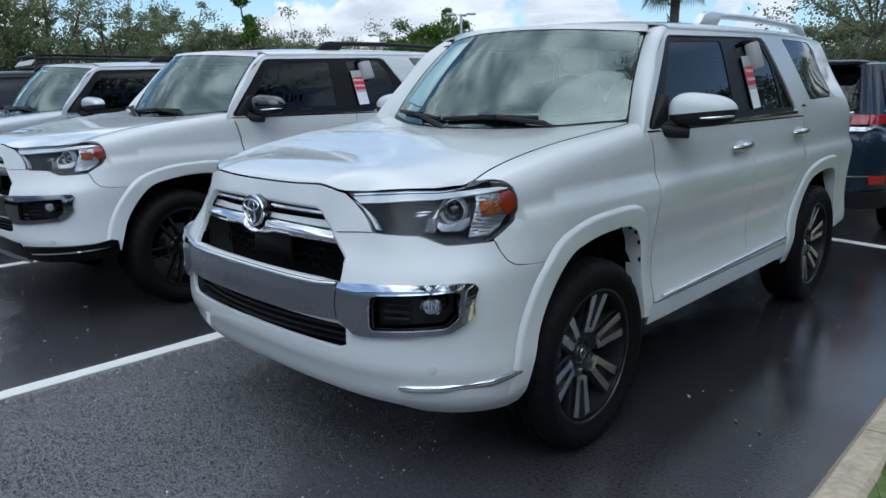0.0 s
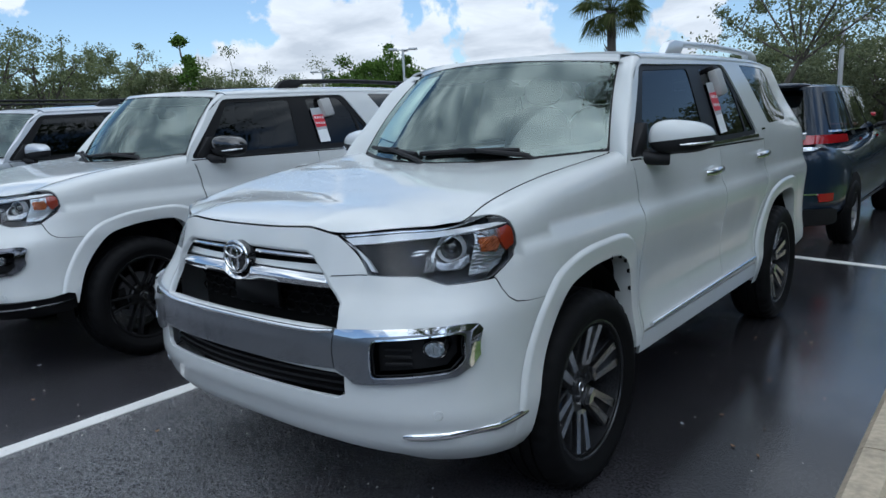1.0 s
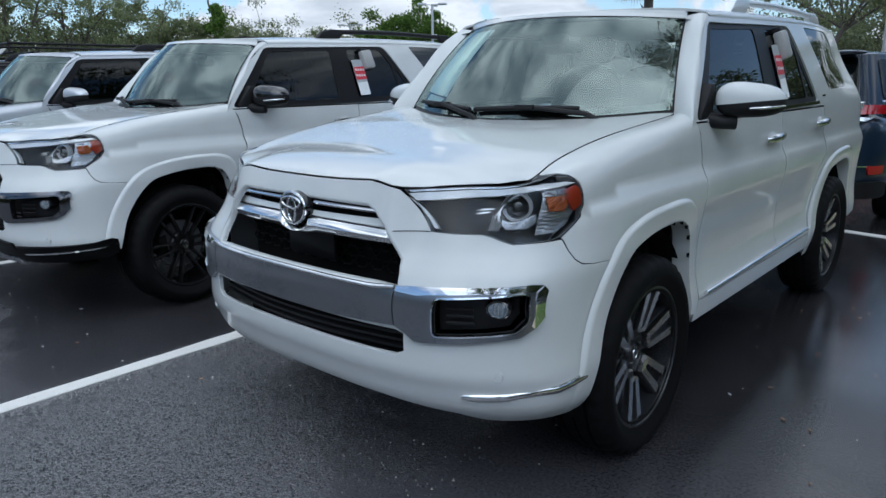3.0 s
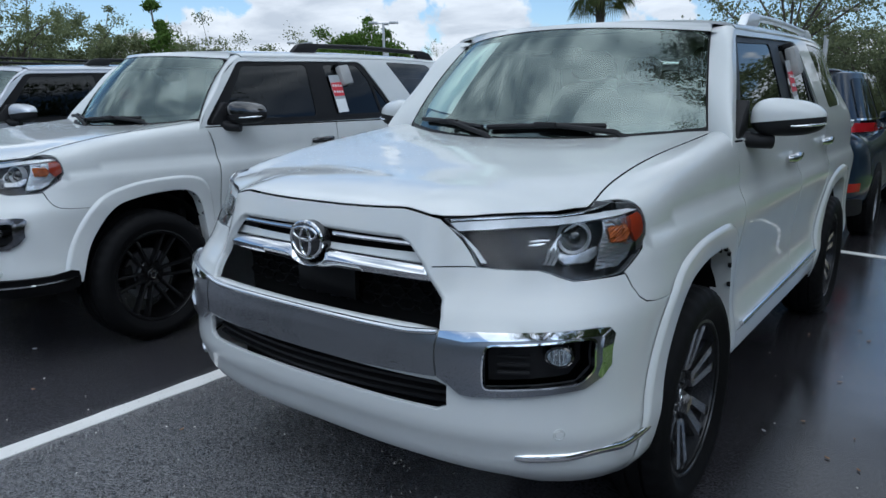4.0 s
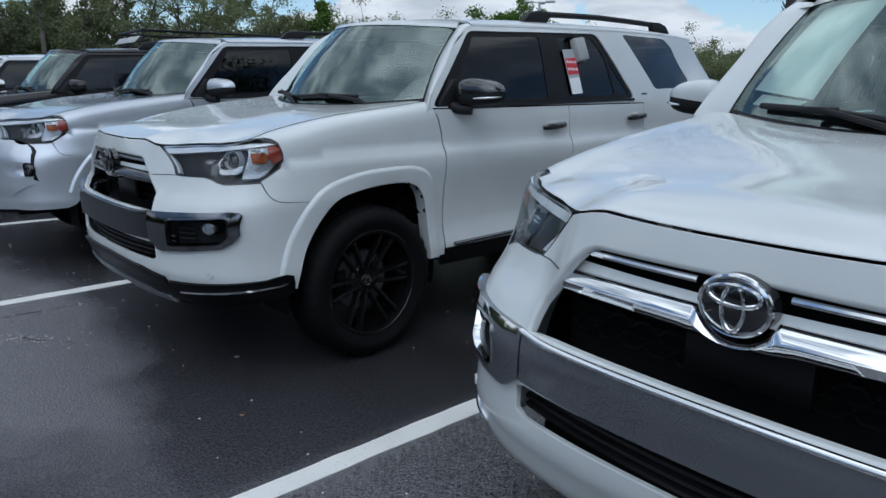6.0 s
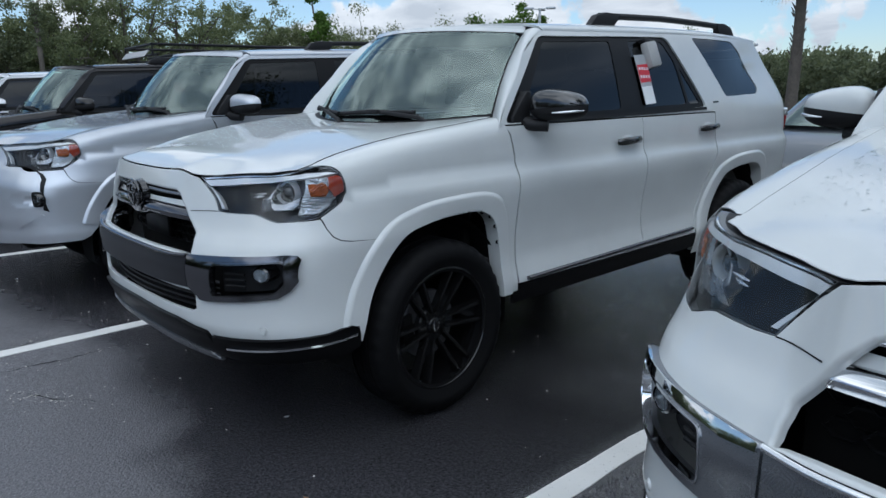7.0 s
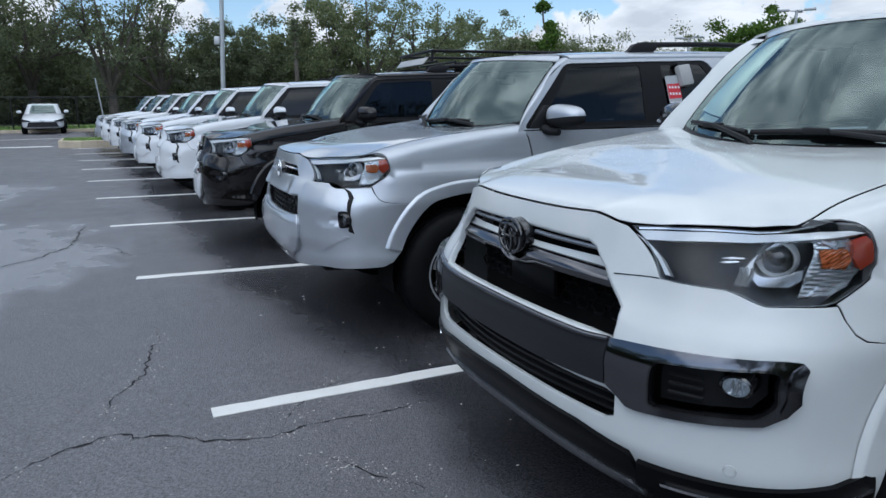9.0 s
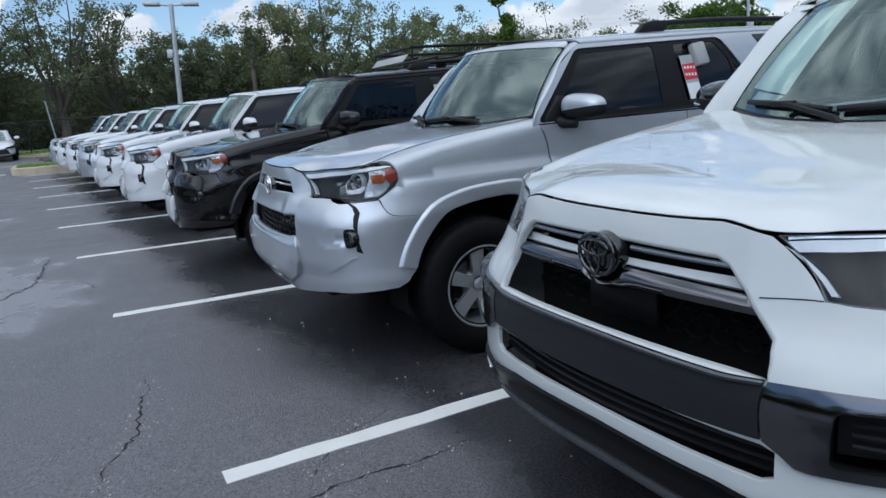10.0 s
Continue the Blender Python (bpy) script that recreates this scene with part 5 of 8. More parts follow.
def suv(m, label, paint="pearl", trim="chrome", grade="rich", wheels="split", steer=0.0, tag=True, sticker=True, detail=True, group="row of parked wagons"):
    """A parked off-road wagon. grade: rich (wide bumper bar) or plain (bumper pods)."""
    car = thing("off_road_wagon", label, "car", group, m)
    rich = grade == "rich"
    bar_mat = {"chrome": "satin", "dark_chrome": "satin_dark"}.get(trim, "satin")
    part("front_bumper", m_fascia("plain" if not rich else "rich" if trim == "chrome" else "skirted"), paint, car)
    part("hood", m_hood(), paint, car)
    part("roof", m_roof(), paint, car)
    part("floor_pan", m_body_misc("floor_pan"), "well", car)
    part("bulkhead", m_body_misc("bulkhead"), "well", car)
    for s in (1, -1):
        part("fender", m_side("fender", s), paint, car)
        door = part("front_door", m_side("front_door", s), paint, car)
        rear = part("rear_door", m_side("rear_door", s), paint, car)
        part("rocker_panel", m_side("rocker", s), paint if trim != "dark_chrome" else "skirt_black", car)
        part("body_side", m_side("body_side", s), paint, car)
        part("wheel_arch_flare", m_side("flare_front_short" if not rich else "flare_front" if trim == "chrome" else "flare_front_skirted", s), paint, car)
        part("wheel_arch_flare", m_side("flare_rear", s), paint, car)
        part("front_pillar", m_pillar(s), paint, car)
        part("window_frame", m_side("window_frame", s), "trim_black", car, "black window surround")
        part("window", m_side("front_glass", s), "tint", door, "dark tinted glass")
        part("window", m_side("rear_glass", s), "tint", rear, "dark tinted glass")
        part("window", m_side("vent_glass", s), "tint", rear)
        part("quarter_window", m_side("quarter_glass", s), "tint_rear", car, "tinted glass mirroring the sky")
        if rich:
            mark = sheet(side if s > 0 else mirrored(side), [(2.455, 1.318), (2.525, 1.320), (2.525, 1.330), (2.455, 1.328)], [], 0.05, 0.002, 0.003)
            part("grade_mark", mark, "gloss_black" if trim == "dark_chrome" else "dark_chrome", car)
        part("belt_trim", m_side("belt_trim", s), "chrome" if trim == "chrome" and rich else "plastic", car)
        if rich:
            part("sill_strip", m_trim_bar("sill", s), trim, car)
        for own, y, z in ((door, 1.445, 1.140), (rear, 2.36, 1.172)):
            part("handle_cup", m_handle("cup", y, z, s), paint, own)
            part("door_handle", m_handle("grip", y, z, s), {"chrome": "chrome", "dark_chrome": "gloss_black"}.get(trim, paint) if rich else paint, own)
        part("mirror_cap", m_door_mirror("cap", s), {"dark_chrome": "gloss_black"}.get(trim, paint), door)
        part("mirror_shroud", m_door_mirror("shroud", s), "plastic", door)
        part("mirror_foot", m_door_mirror("foot", s), "plastic", door)
        part("mirror_glass", m_door_mirror("glass", s), "chrome", door)
        if rich:
            part("mirror_turn_lamp", m_door_mirror("turn_lamp", s), "reflector", door)
        for key in ("bar", "front_foot", "rear_foot"):
            part("roof_rail_bar" if key == "bar" else "roof_rail_foot", m_roof_rail(key, s), "satin_bright" if trim == "chrome" and rich else "plastic", car)
        for y in (0.0, 2.79):
            part("wheel_well", m_wheel_well(s), "well", car, m=pose(0, y, 0))
            wheel(car, wheels, pose(s * 0.815, y, 0.396, 0, 0, (0 if s > 0 else 180) + (steer if y == 0.0 else 0.0)))
        if detail:
            for k in range(5):
                part("arch_clip", m_arch_clip(k, s), "trim_black", car)
        part("tail_lamp", m_tail_lamp(s, "lens"), "tail_red", car)
        part("tail_lamp_cover", m_tail_lamp(s, "clear"), "reflector", car)
        # headlamp
        lamp = part("headlamp", m_lamp("lens", s), "lens", car, "clear lens over a dark lamp housing")
        lamp.visible_shadow = False
        part("lamp_housing", m_lamp("housing", s), "lamp_grey", lamp)
        part("lamp_rim", m_lamp("rim", s), "lamp_rim", lamp)
        part("lamp_side_wall", m_lamp("wall", s), "lamp_grey", lamp)
        part("daylight_strip", m_lamp("strip", s), "lamp_strip", lamp)
        part("inner_strip", m_lamp("inner_strip", s), "lamp_strip", lamp)
        part("turn_signal", m_lamp("amber", s), "amber", lamp, "amber corner lens")
        part("projector_ring", m_lamp("main_ring", s), "satin_bright", lamp)
        part("projector_ball", m_lamp("main_ball", s), "gloss_black", lamp)
        part("projector_shield", m_lamp("shield", s), "lamp_shield", lamp)
        part("high_beam_bulb", m_lamp("bulb", s), "reflector", lamp)
        part("lamp_reveal", m_lamp("reveal", s), "reflector", lamp)
        part("signal_bulb", m_lamp("amber_bulb", s), "amber_deep", lamp, "amber bulb behind ribbed glass")
        part("corner_reflector", m_lamp("ribs", s), "lamp_facet", lamp)
        for k in range(3):
            part("reflector_vane", m_lamp(f"vane{k}", s), "reflector", lamp)
    # windscreen and cowl
    glass_ob = part("windscreen", m_screen("glass"), "windscreen", car, "windscreen mirroring the cloudy sky")
    glass_ob.visible_shadow = False
    part("shade_band", m_screen("band"), "gloss_black", glass_ob)
    part("roof_header", m_screen("header"), paint, car)
    pod = blob(bmesh.new(), (0, 0.735, 1.640), (0.075, 0.045, 0.030), 3.0, 10)
    part("sensor_housing", pod, "interior", car)
    eye = part("interior_mirror", blob(bmesh.new(), (0, 0.800, 1.600), (0.125, 0.018, 0.034), 3.0, 12), "interior", car)
    part("mirror_stalk", tube(bmesh.new(), [(0, 0.745, 1.640), (0, 0.790, 1.605)], 0.010, 8), "interior", eye)
    part("windscreen_seal", m_screen("seal"), "trim_black", car)
    part("cowl", m_cowl(), "plastic", car)
    for driver in (True, False):
        w = part("wiper_blade", m_wiper("blade", driver), "plastic", car)
        part("wiper_arm", m_wiper("arm", driver), "plastic", w)
    # cabin
    for key, name in (("dashboard", "dashboard"), ("cabin_floor", "cabin_floor"), ("trim_1", "door_trim"), ("trim_-1", "door_trim")):
        part(name, m_body_misc(key), "interior", car)
    part("headliner", m_body_misc("headliner"), "box_grey", car)
    part("steering_wheel", m_steering(), "interior", car, m=pose(0.37, 0.98, 1.10, -25, 0, 0))
    for x, y in ((0.38, 1.42), (-0.38, 1.42), (0.40, 2.32), (0.0, 2.32), (-0.40, 2.32)):
        seat = part("seat", m_seat("cushion"), "seat", car, m=pose(x, y, 0.55))
        part("backrest", m_seat("backrest"), "seat", seat)
        part("headrest", m_seat("headrest"), "seat", seat)
    # back
    part("rear_bumper", m_body_misc("rear_bumper"), paint, car)
    gate = part("tailgate", m_body_misc("tailgate"), paint, car)
    part("rear_window", m_body_misc("rear_window"), "tint", gate)
    part("roof_spoiler", m_body_misc("spoiler"), paint, gate)
    # grille
    grille = part("grille", m_grille("back"), "well", car)
    if rich:
        part("grille_mesh", m_grille("mesh"), "trim_black", grille)
        part("radar_cover", m_grille("radar_plate"), "trim_black", grille)
        part("grille_bar", m_grille("chrome_bar"), trim, grille, "bright bar under the badge" if trim == "chrome" else "smoked dark bar under the badge")
        part("grille_ledge", m_grille("ledge"), paint, grille)
        for key in ("bar_1", "bar_-1"):
            part("grille_accent", m_grille(key), "chrome" if trim == "chrome" else "satin", grille)
        low = part("lower_grille", m_grille("low_back"), "gloss_black", car)
        for z in (0.612, 0.636, 0.660, 0.682):
            part("slat", m_grille("slat"), "plastic", low, m=pose(0, 0, z))
        for s in (1, -1):
            gap = [F(0.449, 0.9862), F(0.552, 0.9872), F(0.552, 0.9845), F(0.449, 0.9832)]
            part("panel_gap", shell_patch(gap, 0.001, 0.0015, 0.02, (), s < 0), "trim_black", car)
        bar = part("bumper_bar", shell_patch(sym(BAR), 0.03, 0.015, 0.02), bar_mat, car)
        part("bar_trim", m_trim_bar("bar", 1), "chrome" if trim == "chrome" else "dark_chrome", bar)
        for s in (1, -1):
            bezel = part("fog_lamp_bezel", shell_patch(BEZEL, 0.03, 0.016, 0.025, [BEZEL_HOLE], s < 0), bar_mat if trim == "chrome" else trim, bar)
            part("bezel_trim", shell_patch(BEZEL_TOP, 0.014, 0.024, 0.010, (), s < 0), "chrome" if trim == "chrome" else "dark_chrome", bezel)
            part("bezel_trim", shell_patch(BEZEL_SIDE, 0.012, 0.022, 0.010, (), s < 0), "chrome" if trim == "chrome" else "dark_chrome", bezel)
            inner = shell_patch(inset(rounded(BEZEL_HOLE, 0.018, 4), -0.004), 0.02, 0.019, 0.010, [inset(rounded(BEZEL_HOLE, 0.018, 4), 0.001)], s < 0)
            part("recess_trim", inner, "chrome" if trim == "chrome" else "gloss_black", bezel)
            part("recess", shell_patch(BEZEL_HOLE, 0.0, -0.055, 0.03, (), s < 0), "plastic", bezel)
            part("recess_fin", m_fog("fins", s), "plastic", bezel)
            fog = part("fog_lamp", m_fog("bowl", s), "reflector", bezel)
            part("fog_lamp_ring", m_fog("ring", s), "gloss_black", fog)
            part("fog_lamp_glass", m_fog("glass", s), "lens", fog)
            spot = Vector(shell(*F(0.806 * s if s > 0 else 0.806, 0.557)))
            spot.x *= s
            bm = revolve(bmesh.new(), [(0.0, 0.004), (0.010, 0.004), (0.011, 0.0), (0.014, 0.0), (0.015, 0.003), (0.017, -0.004)], 20)
            part("parking_sensor", bm, paint, car, m=Matrix.Translation(spot) @ pose(0, 0, 0, 0, 0, -50 if s > 0 else -130))
            if trim == "chrome":
                part("bumper_strip", m_trim_bar("bumper", s), "chrome", car)
            else:
                skirt = [F(0.60, 0.515), F(0.75, 0.520), S(-0.60, 0.525), S(-0.475, 0.545), S(-0.468, 0.45), S(-0.52, 0.428), F(0.70, 0.425), F(0.58, 0.435)]
                part("bumper_skirt", shell_patch(skirt, 0.02, 0.015, 0.025, (), s < 0), "skirt_black", car)
                line = [F(0.66, 0.480), F(0.78, 0.486), S(-0.55, 0.497), S(-0.485, 0.506), S(-0.485, 0.496), S(-0.55, 0.488), F(0.78, 0.477), F(0.66, 0.471)]
                part("skirt_line", shell_patch(line, 0.010, 0.022, 0.02, (), s < 0), "chrome", car)
        if trim != "chrome":
            lip = [F(0, 0.562), F(0.40, 0.556), F(0.58, 0.532), F(0.60, 0.45), F(0.40, 0.462), F(0, 0.468)]
            part("bumper_lip", shell_patch(sym(lip), 0.02, 0.015, 0.015), "skirt_black", car)
            skid = [F(0, 0.466), F(0.40, 0.460), F(0.57, 0.446), F(0.60, 0.415), F(0.40, 0.425), F(0, 0.430)]
            part("skid_strip", shell_patch(sym(skid), 0.04, 0.022, 0.015), "satin", car)
    else:
        for key in ("bar_1", "bar_-1"):
            part("grille_accent", m_grille(key), "chrome" if paint != "dark" else "gloss_black", grille)
        part("grille_mesh", m_grille("mesh_plain"), "plastic", grille)
        part("radar_cover", m_grille("radar_plate"), "gloss_black", grille, m=pose(0, -0.01, -0.08))
        low = part("lower_grille", m_grille("low_back"), "gloss_black", car, m=pose(0, 0.02, 0.14))
        part("bumper_chin", m_chin(), "white" if paint == "dark" else paint, car)
        for s in (1, -1):
            line = [(WING(z), z) for z in (0.706, 0.72, 0.74, 0.78, 0.82, 0.86, 0.90, 0.93, 0.952, 0.966, 0.976)] + [(0.735, 0.983), (0.70, 0.985), (0.66, 0.986)]
            edge = inset(line + [(0.60, 0.986), (0.60, 0.70)], -0.012)[:len(line)]
            edge = [(p[0] + (q[0] - p[0]) * k, p[1] + (q[1] - p[1]) * k) for p, q in zip(line, edge) for k in [1.0 - 0.6 * smooth(0.91, 0.955, p[1])]]
            seam = [F(*p) for p in line] + [F(*p) for p in reversed(edge)]
            pod = part("bumper_seam", shell_patch(seam, 0.01, 0.003, 0.012, (), s < 0, plain_shell), "trim_black", car)
            c, at = Vector(shell(*F(0.800, 0.768))), Vector(shell(*F(0.860, 0.778)))
            c.x, at.x = c.x * s, at.x * s
            fog = part("fog_lamp", m_fog("bowl", s), "reflector", pod, m=Matrix.Translation(at + Vector((0.002 * s, -0.030, 0))) @ Matrix.Diagonal((0.85, 0.85, 1.25, 1)) @ Matrix.Translation(-c))
            part("fog_lamp_ring", m_fog("ring", s), "gloss_black", fog)
            part("fog_lamp_glass", m_fog("glass", s), "lens", fog)
            oval = [F(0.851 + 0.024 * math.cos(a) - 0.004 * math.sin(a), 0.778 + 0.050 * math.sin(a)) for a in np.linspace(0, math.tau, 24, endpoint=False)]
            part("fog_lamp_surround", shell_patch(oval, 0.012, 0.006, 0.012, (), s < 0, plain_shell), "trim_black", pod)
            crease = [F(0.755, 0.600), F(0.815, 0.638), F(0.868, 0.682), F(0.872, 0.672), F(0.820, 0.627), F(0.758, 0.590)]
            part("bumper_crease", shell_patch(crease, 0.02, 0.009, 0.02, (), s < 0, plain_shell), paint, car)
    part("badge", m_grille("badge"), "gloss_black", grille)
    part("badge_ring", m_grille("badge_ring"), {"dark_chrome": "gloss_black"}.get(trim, "chrome"), grille, m=pose(0, -0.012 if trim == "dark_chrome" else 0, 0))
    if tag:
        case = part("window_case", m_hang_tag("case"), "box_grey", car, "grey plastic case hung on the window")
        part("case_hook", m_hang_tag("hook"), "plastic", case)
        card = part("window_card", m_hang_tag("card"), "paper_grey", car, "red and white card on the window")
        part("red_panel", m_hang_tag("red"), "paper_red", card)
        part("paper_slip", m_hang_tag("slip"), "paper", card)
        part("red_mark", m_hang_tag("logo"), "paper_red", card)
        for row in (0, 1):
            for k in range(4):
                part("printed_mark", m_tag_print(row, k), "paper", card)
    if sticker:
        part("windscreen_sheet", m_sticker("sheet"), "sheet", car, "pale printed sheet behind the windscreen")
        part("windscreen_slip", m_sticker("slip"), "sheet", car)
    return car


@once
def m_chin():
    def bulge(u, z):
        x, y, z = plain_shell(u, z)
        k = smooth(0.66, 0.46, abs(x)) * smooth(0.46, 0.60, z) * smooth(0.785, 0.72, z)
        return x, y - 0.034 * k, z
    return sheet(bulge, sym([F(0, 0.742), F(0.40, 0.752), F(0.550, 0.770), F(0.578, 0.73), F(0.585, 0.65), F(0.52, 0.56), F(0.38, 0.495), F(0, 0.475)]), [], 0.02, 0.03, 0.008, soft=0.008)


GZ = curve((-60, 0.0), (-45, -0.01), (-36, -0.03), (-31, -0.11), (-24, -0.11), (-16, -0.075), (-9, -0.035), (-3, 0.0), (0, 0.0), (5, 0.0))   # the lot sags a little along the row
ROW = [  # x, y, turn, look
    (0.0, 0.0, 0.0, dict(label="pearl white off-road wagon with chrome trim and grey alloy wheels", steer=0.3)),
    (-3.172, -0.143, 0.4, dict(label="pearl white off-road wagon with blacked-out trim and black wheels", trim="dark_chrome", wheels="thin", steer=2.0)),
    (-5.985, -0.300, -1.2, dict(label="silver off-road wagon with silver alloy wheels and tall bumper pods", paint="silver", trim="none", grade="plain", wheels="six")),
    (-9.08, -0.50, -5.0, dict(label="dark bronze off-road wagon with a roof basket and pale chin", paint="dark", trim="none", grade="plain", wheels="six")),
    (-12.15, -0.72, -5.0, dict(label="white off-road wagon parked in the row", paint="white", trim="none", grade="plain", wheels="six")),
    (-15.20, -0.94, -5.0, dict(label="white off-road wagon parked in the row", paint="white", trim="none", grade="plain", wheels="six")),
    (-18.25, -1.16, -5.0, dict(label="silver off-road wagon parked in the row", paint="silver", trim="none", grade="plain", wheels="six")),
    (-21.35, -1.38, -5.0, dict(label="white off-road wagon parked in the row", paint="white", trim="none", grade="plain", wheels="six")),
    (-24.35, -1.60, -5.0, dict(label="white off-road wagon parked in the row", paint="white", trim="none", grade="plain", wheels="six")),
    (-27.45, -1.82, -5.0, dict(label="silver off-road wagon parked near the end of the row", paint="silver", trim="none", grade="plain", wheels="six")),
]
for i, (x, y, turn, look_) in enumerate(ROW):
    suv(pose(x, y, GZ(x), 0, 0, turn), tag=i < 4, sticker=i < 7, detail=i < 3, **look_)


def water_beads(m, seed, label):
    """Rain drops standing on a hood."""
    rng = np.random.default_rng(seed)
    v, f = [], []
    for _ in range(2600):
        x, y = rng.uniform(-0.69, 0.25), rng.uniform(-0.62, 0.20)
        if rng.uniform() > (0.25 - x) / 0.94 * (0.25 + (y + 0.62) / 0.82):
            continue
        r = rng.uniform(0.0016, 0.0042)
        p, k = Vector(hood(x, y)), len(v)
        for up, wide in ((0.0, 1.0), (0.55, 0.75)):
            v += [(p.x + r * wide * math.cos(a), p.y + r * wide * math.sin(a), p.z + 0.0003 + r * 0.7 * up) for a in (0, 1.047, 2.094, 3.142, 4.189, 5.236)]
        v.append((p.x, p.y, p.z + r * 0.7))
        f += [(k + i, k + (i + 1) % 6, k + 6 + (i + 1) % 6, k + 6 + i) for i in range(6)] + [(k + 6 + i, k + 6 + (i + 1) % 6, k + 12) for i in range(6)]
    me = bpy.data.meshes.new("beads")
    me.from_pydata(v, [], f)
    me.shade_smooth()
    tagged(part("water_beads", me, "water", None, m=m), label, "water drops", kind="stuff")


for i in (0, 1, 2):
    x, y, turn, _ = ROW[i]
    water_beads(pose(x, y, GZ(x), 0, 0, turn), i, "rain drops standing on the pale hood")

# ---------------------------------------------------------------- ground


def asphalt():
    m, t, b, _ = material("wet_asphalt")
    co = wire(t, "ShaderNodeTexCoord").outputs["Object"]
    stone = wire(t, "ShaderNodeTexVoronoi", Vector=co, Scale=115.0).outputs["Distance"]
    grit = wire(t, "ShaderNodeTexNoise", Vector=co, Scale=260.0, Detail=3.0).outputs["Fac"]
    wide = wire(t, "ShaderNodeTexNoise", Vector=co, Scale=0.33, Detail=5.0, Roughness=0.55).outputs["Fac"]
    mid = wire(t, "ShaderNodeTexNoise", Vector=co, Scale=2.6, Detail=5.0).outputs["Fac"]
    tone = ramp(t, stone, (0.0, (0.205, 0.200, 0.214)), (0.5, (0.100, 0.098, 0.104)))
    tone = blend(t, 0.5, tone, ramp(t, grit, (0.36, (0.060, 0.058, 0.062)), (0.68, (0.27, 0.265, 0.28))))
    tone = blend(t, ramp(t, mid, (0.35, 0.0), (0.7, 0.35)), tone, (0.17, 0.165, 0.178))
    speck = wire(t, "ShaderNodeTexNoise", Vector=co, Scale=75.0, Detail=6.0, Roughness=0.75).outputs["Fac"]
    tone = blend(t, 1.0, tone, ramp(t, speck, (0.36, (0.45, 0.45, 0.45)), (0.50, (1.0, 1.0, 1.0)), (0.66, (1.5, 1.48, 1.45))), "MULTIPLY")
    # rain still lies in the stalls; the lane has mostly dried
    sep = wire(t, "ShaderNodeSeparateXYZ", Vector=co)
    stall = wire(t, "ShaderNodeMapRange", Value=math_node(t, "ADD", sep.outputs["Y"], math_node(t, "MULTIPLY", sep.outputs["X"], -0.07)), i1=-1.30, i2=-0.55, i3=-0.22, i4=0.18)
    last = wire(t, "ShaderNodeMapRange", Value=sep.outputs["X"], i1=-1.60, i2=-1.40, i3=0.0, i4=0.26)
    coarse = wire(t, "ShaderNodeMapRange", Value=math_node(t, "ADD", sep.outputs["X"], math_node(t, "MULTIPLY", mid, 0.5)), i1=0.75, i2=-0.05, i3=0.0, i4=1.0)
    rough_patch = math_node(t, "MULTIPLY", math_node(t, "MULTIPLY", last.outputs[0], 3.85), coarse.outputs[0])
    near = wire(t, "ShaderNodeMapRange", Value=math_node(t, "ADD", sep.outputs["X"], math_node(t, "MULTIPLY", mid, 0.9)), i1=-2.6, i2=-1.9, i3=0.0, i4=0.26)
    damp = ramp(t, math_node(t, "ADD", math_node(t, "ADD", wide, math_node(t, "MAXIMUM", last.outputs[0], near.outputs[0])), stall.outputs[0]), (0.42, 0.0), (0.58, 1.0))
    # wet darkening, plus the dark mirrored cars and trees painted in farther back
    soak_shade = wire(t, "ShaderNodeMapRange", Value=math_node(t, "ADD", sep.outputs["Y"], math_node(t, "MULTIPLY", mid, 0.6)), i1=-0.7, i2=0.7, i3=0.27, i4=0.03).outputs[0]
    soak_shade = math_node(t, "ADD", soak_shade, math_node(t, "MULTIPLY", last.outputs[0], 0.40))
    soak_shade_tone = wire(t, "ShaderNodeCombineColor", Red=soak_shade, Green=soak_shade, Blue=math_node(t, "MULTIPLY", soak_shade, 1.08)).outputs[0]
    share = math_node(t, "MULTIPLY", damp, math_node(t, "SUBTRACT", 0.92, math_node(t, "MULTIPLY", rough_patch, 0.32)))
    tone = blend(t, share, tone, blend(t, 1.0, tone, soak_shade_tone, "MULTIPLY"))
    t.links.new(blend(t, damp, ramp(t, mid, (0.3, 0.36), (0.7, 0.52)), ramp(t, mid, (0.35, 0.11), (0.7, 0.24))), b.inputs["Roughness"])
    b.inputs["Coat IOR"].default_value = 2.0
    # a drying film of rain over the lane: mirror gloss with a soft wandering edge, the sky's pale sheen painted into
    # the base colour
    film_sheen = None
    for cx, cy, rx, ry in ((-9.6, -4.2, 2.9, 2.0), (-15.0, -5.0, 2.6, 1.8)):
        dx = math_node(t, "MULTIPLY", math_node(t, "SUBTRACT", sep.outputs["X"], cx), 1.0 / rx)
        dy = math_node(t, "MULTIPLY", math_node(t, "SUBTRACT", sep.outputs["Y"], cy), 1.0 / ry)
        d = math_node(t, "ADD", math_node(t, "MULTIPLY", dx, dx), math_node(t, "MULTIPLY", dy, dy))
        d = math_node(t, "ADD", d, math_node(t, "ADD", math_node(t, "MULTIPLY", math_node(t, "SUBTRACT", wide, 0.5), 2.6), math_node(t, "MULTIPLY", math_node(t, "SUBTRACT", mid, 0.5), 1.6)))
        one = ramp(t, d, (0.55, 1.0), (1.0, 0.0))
        film_sheen = one if film_sheen is None else math_node(t, "MAXIMUM", film_sheen, one)
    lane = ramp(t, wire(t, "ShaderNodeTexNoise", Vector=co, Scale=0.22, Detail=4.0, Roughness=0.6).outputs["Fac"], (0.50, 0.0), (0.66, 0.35))
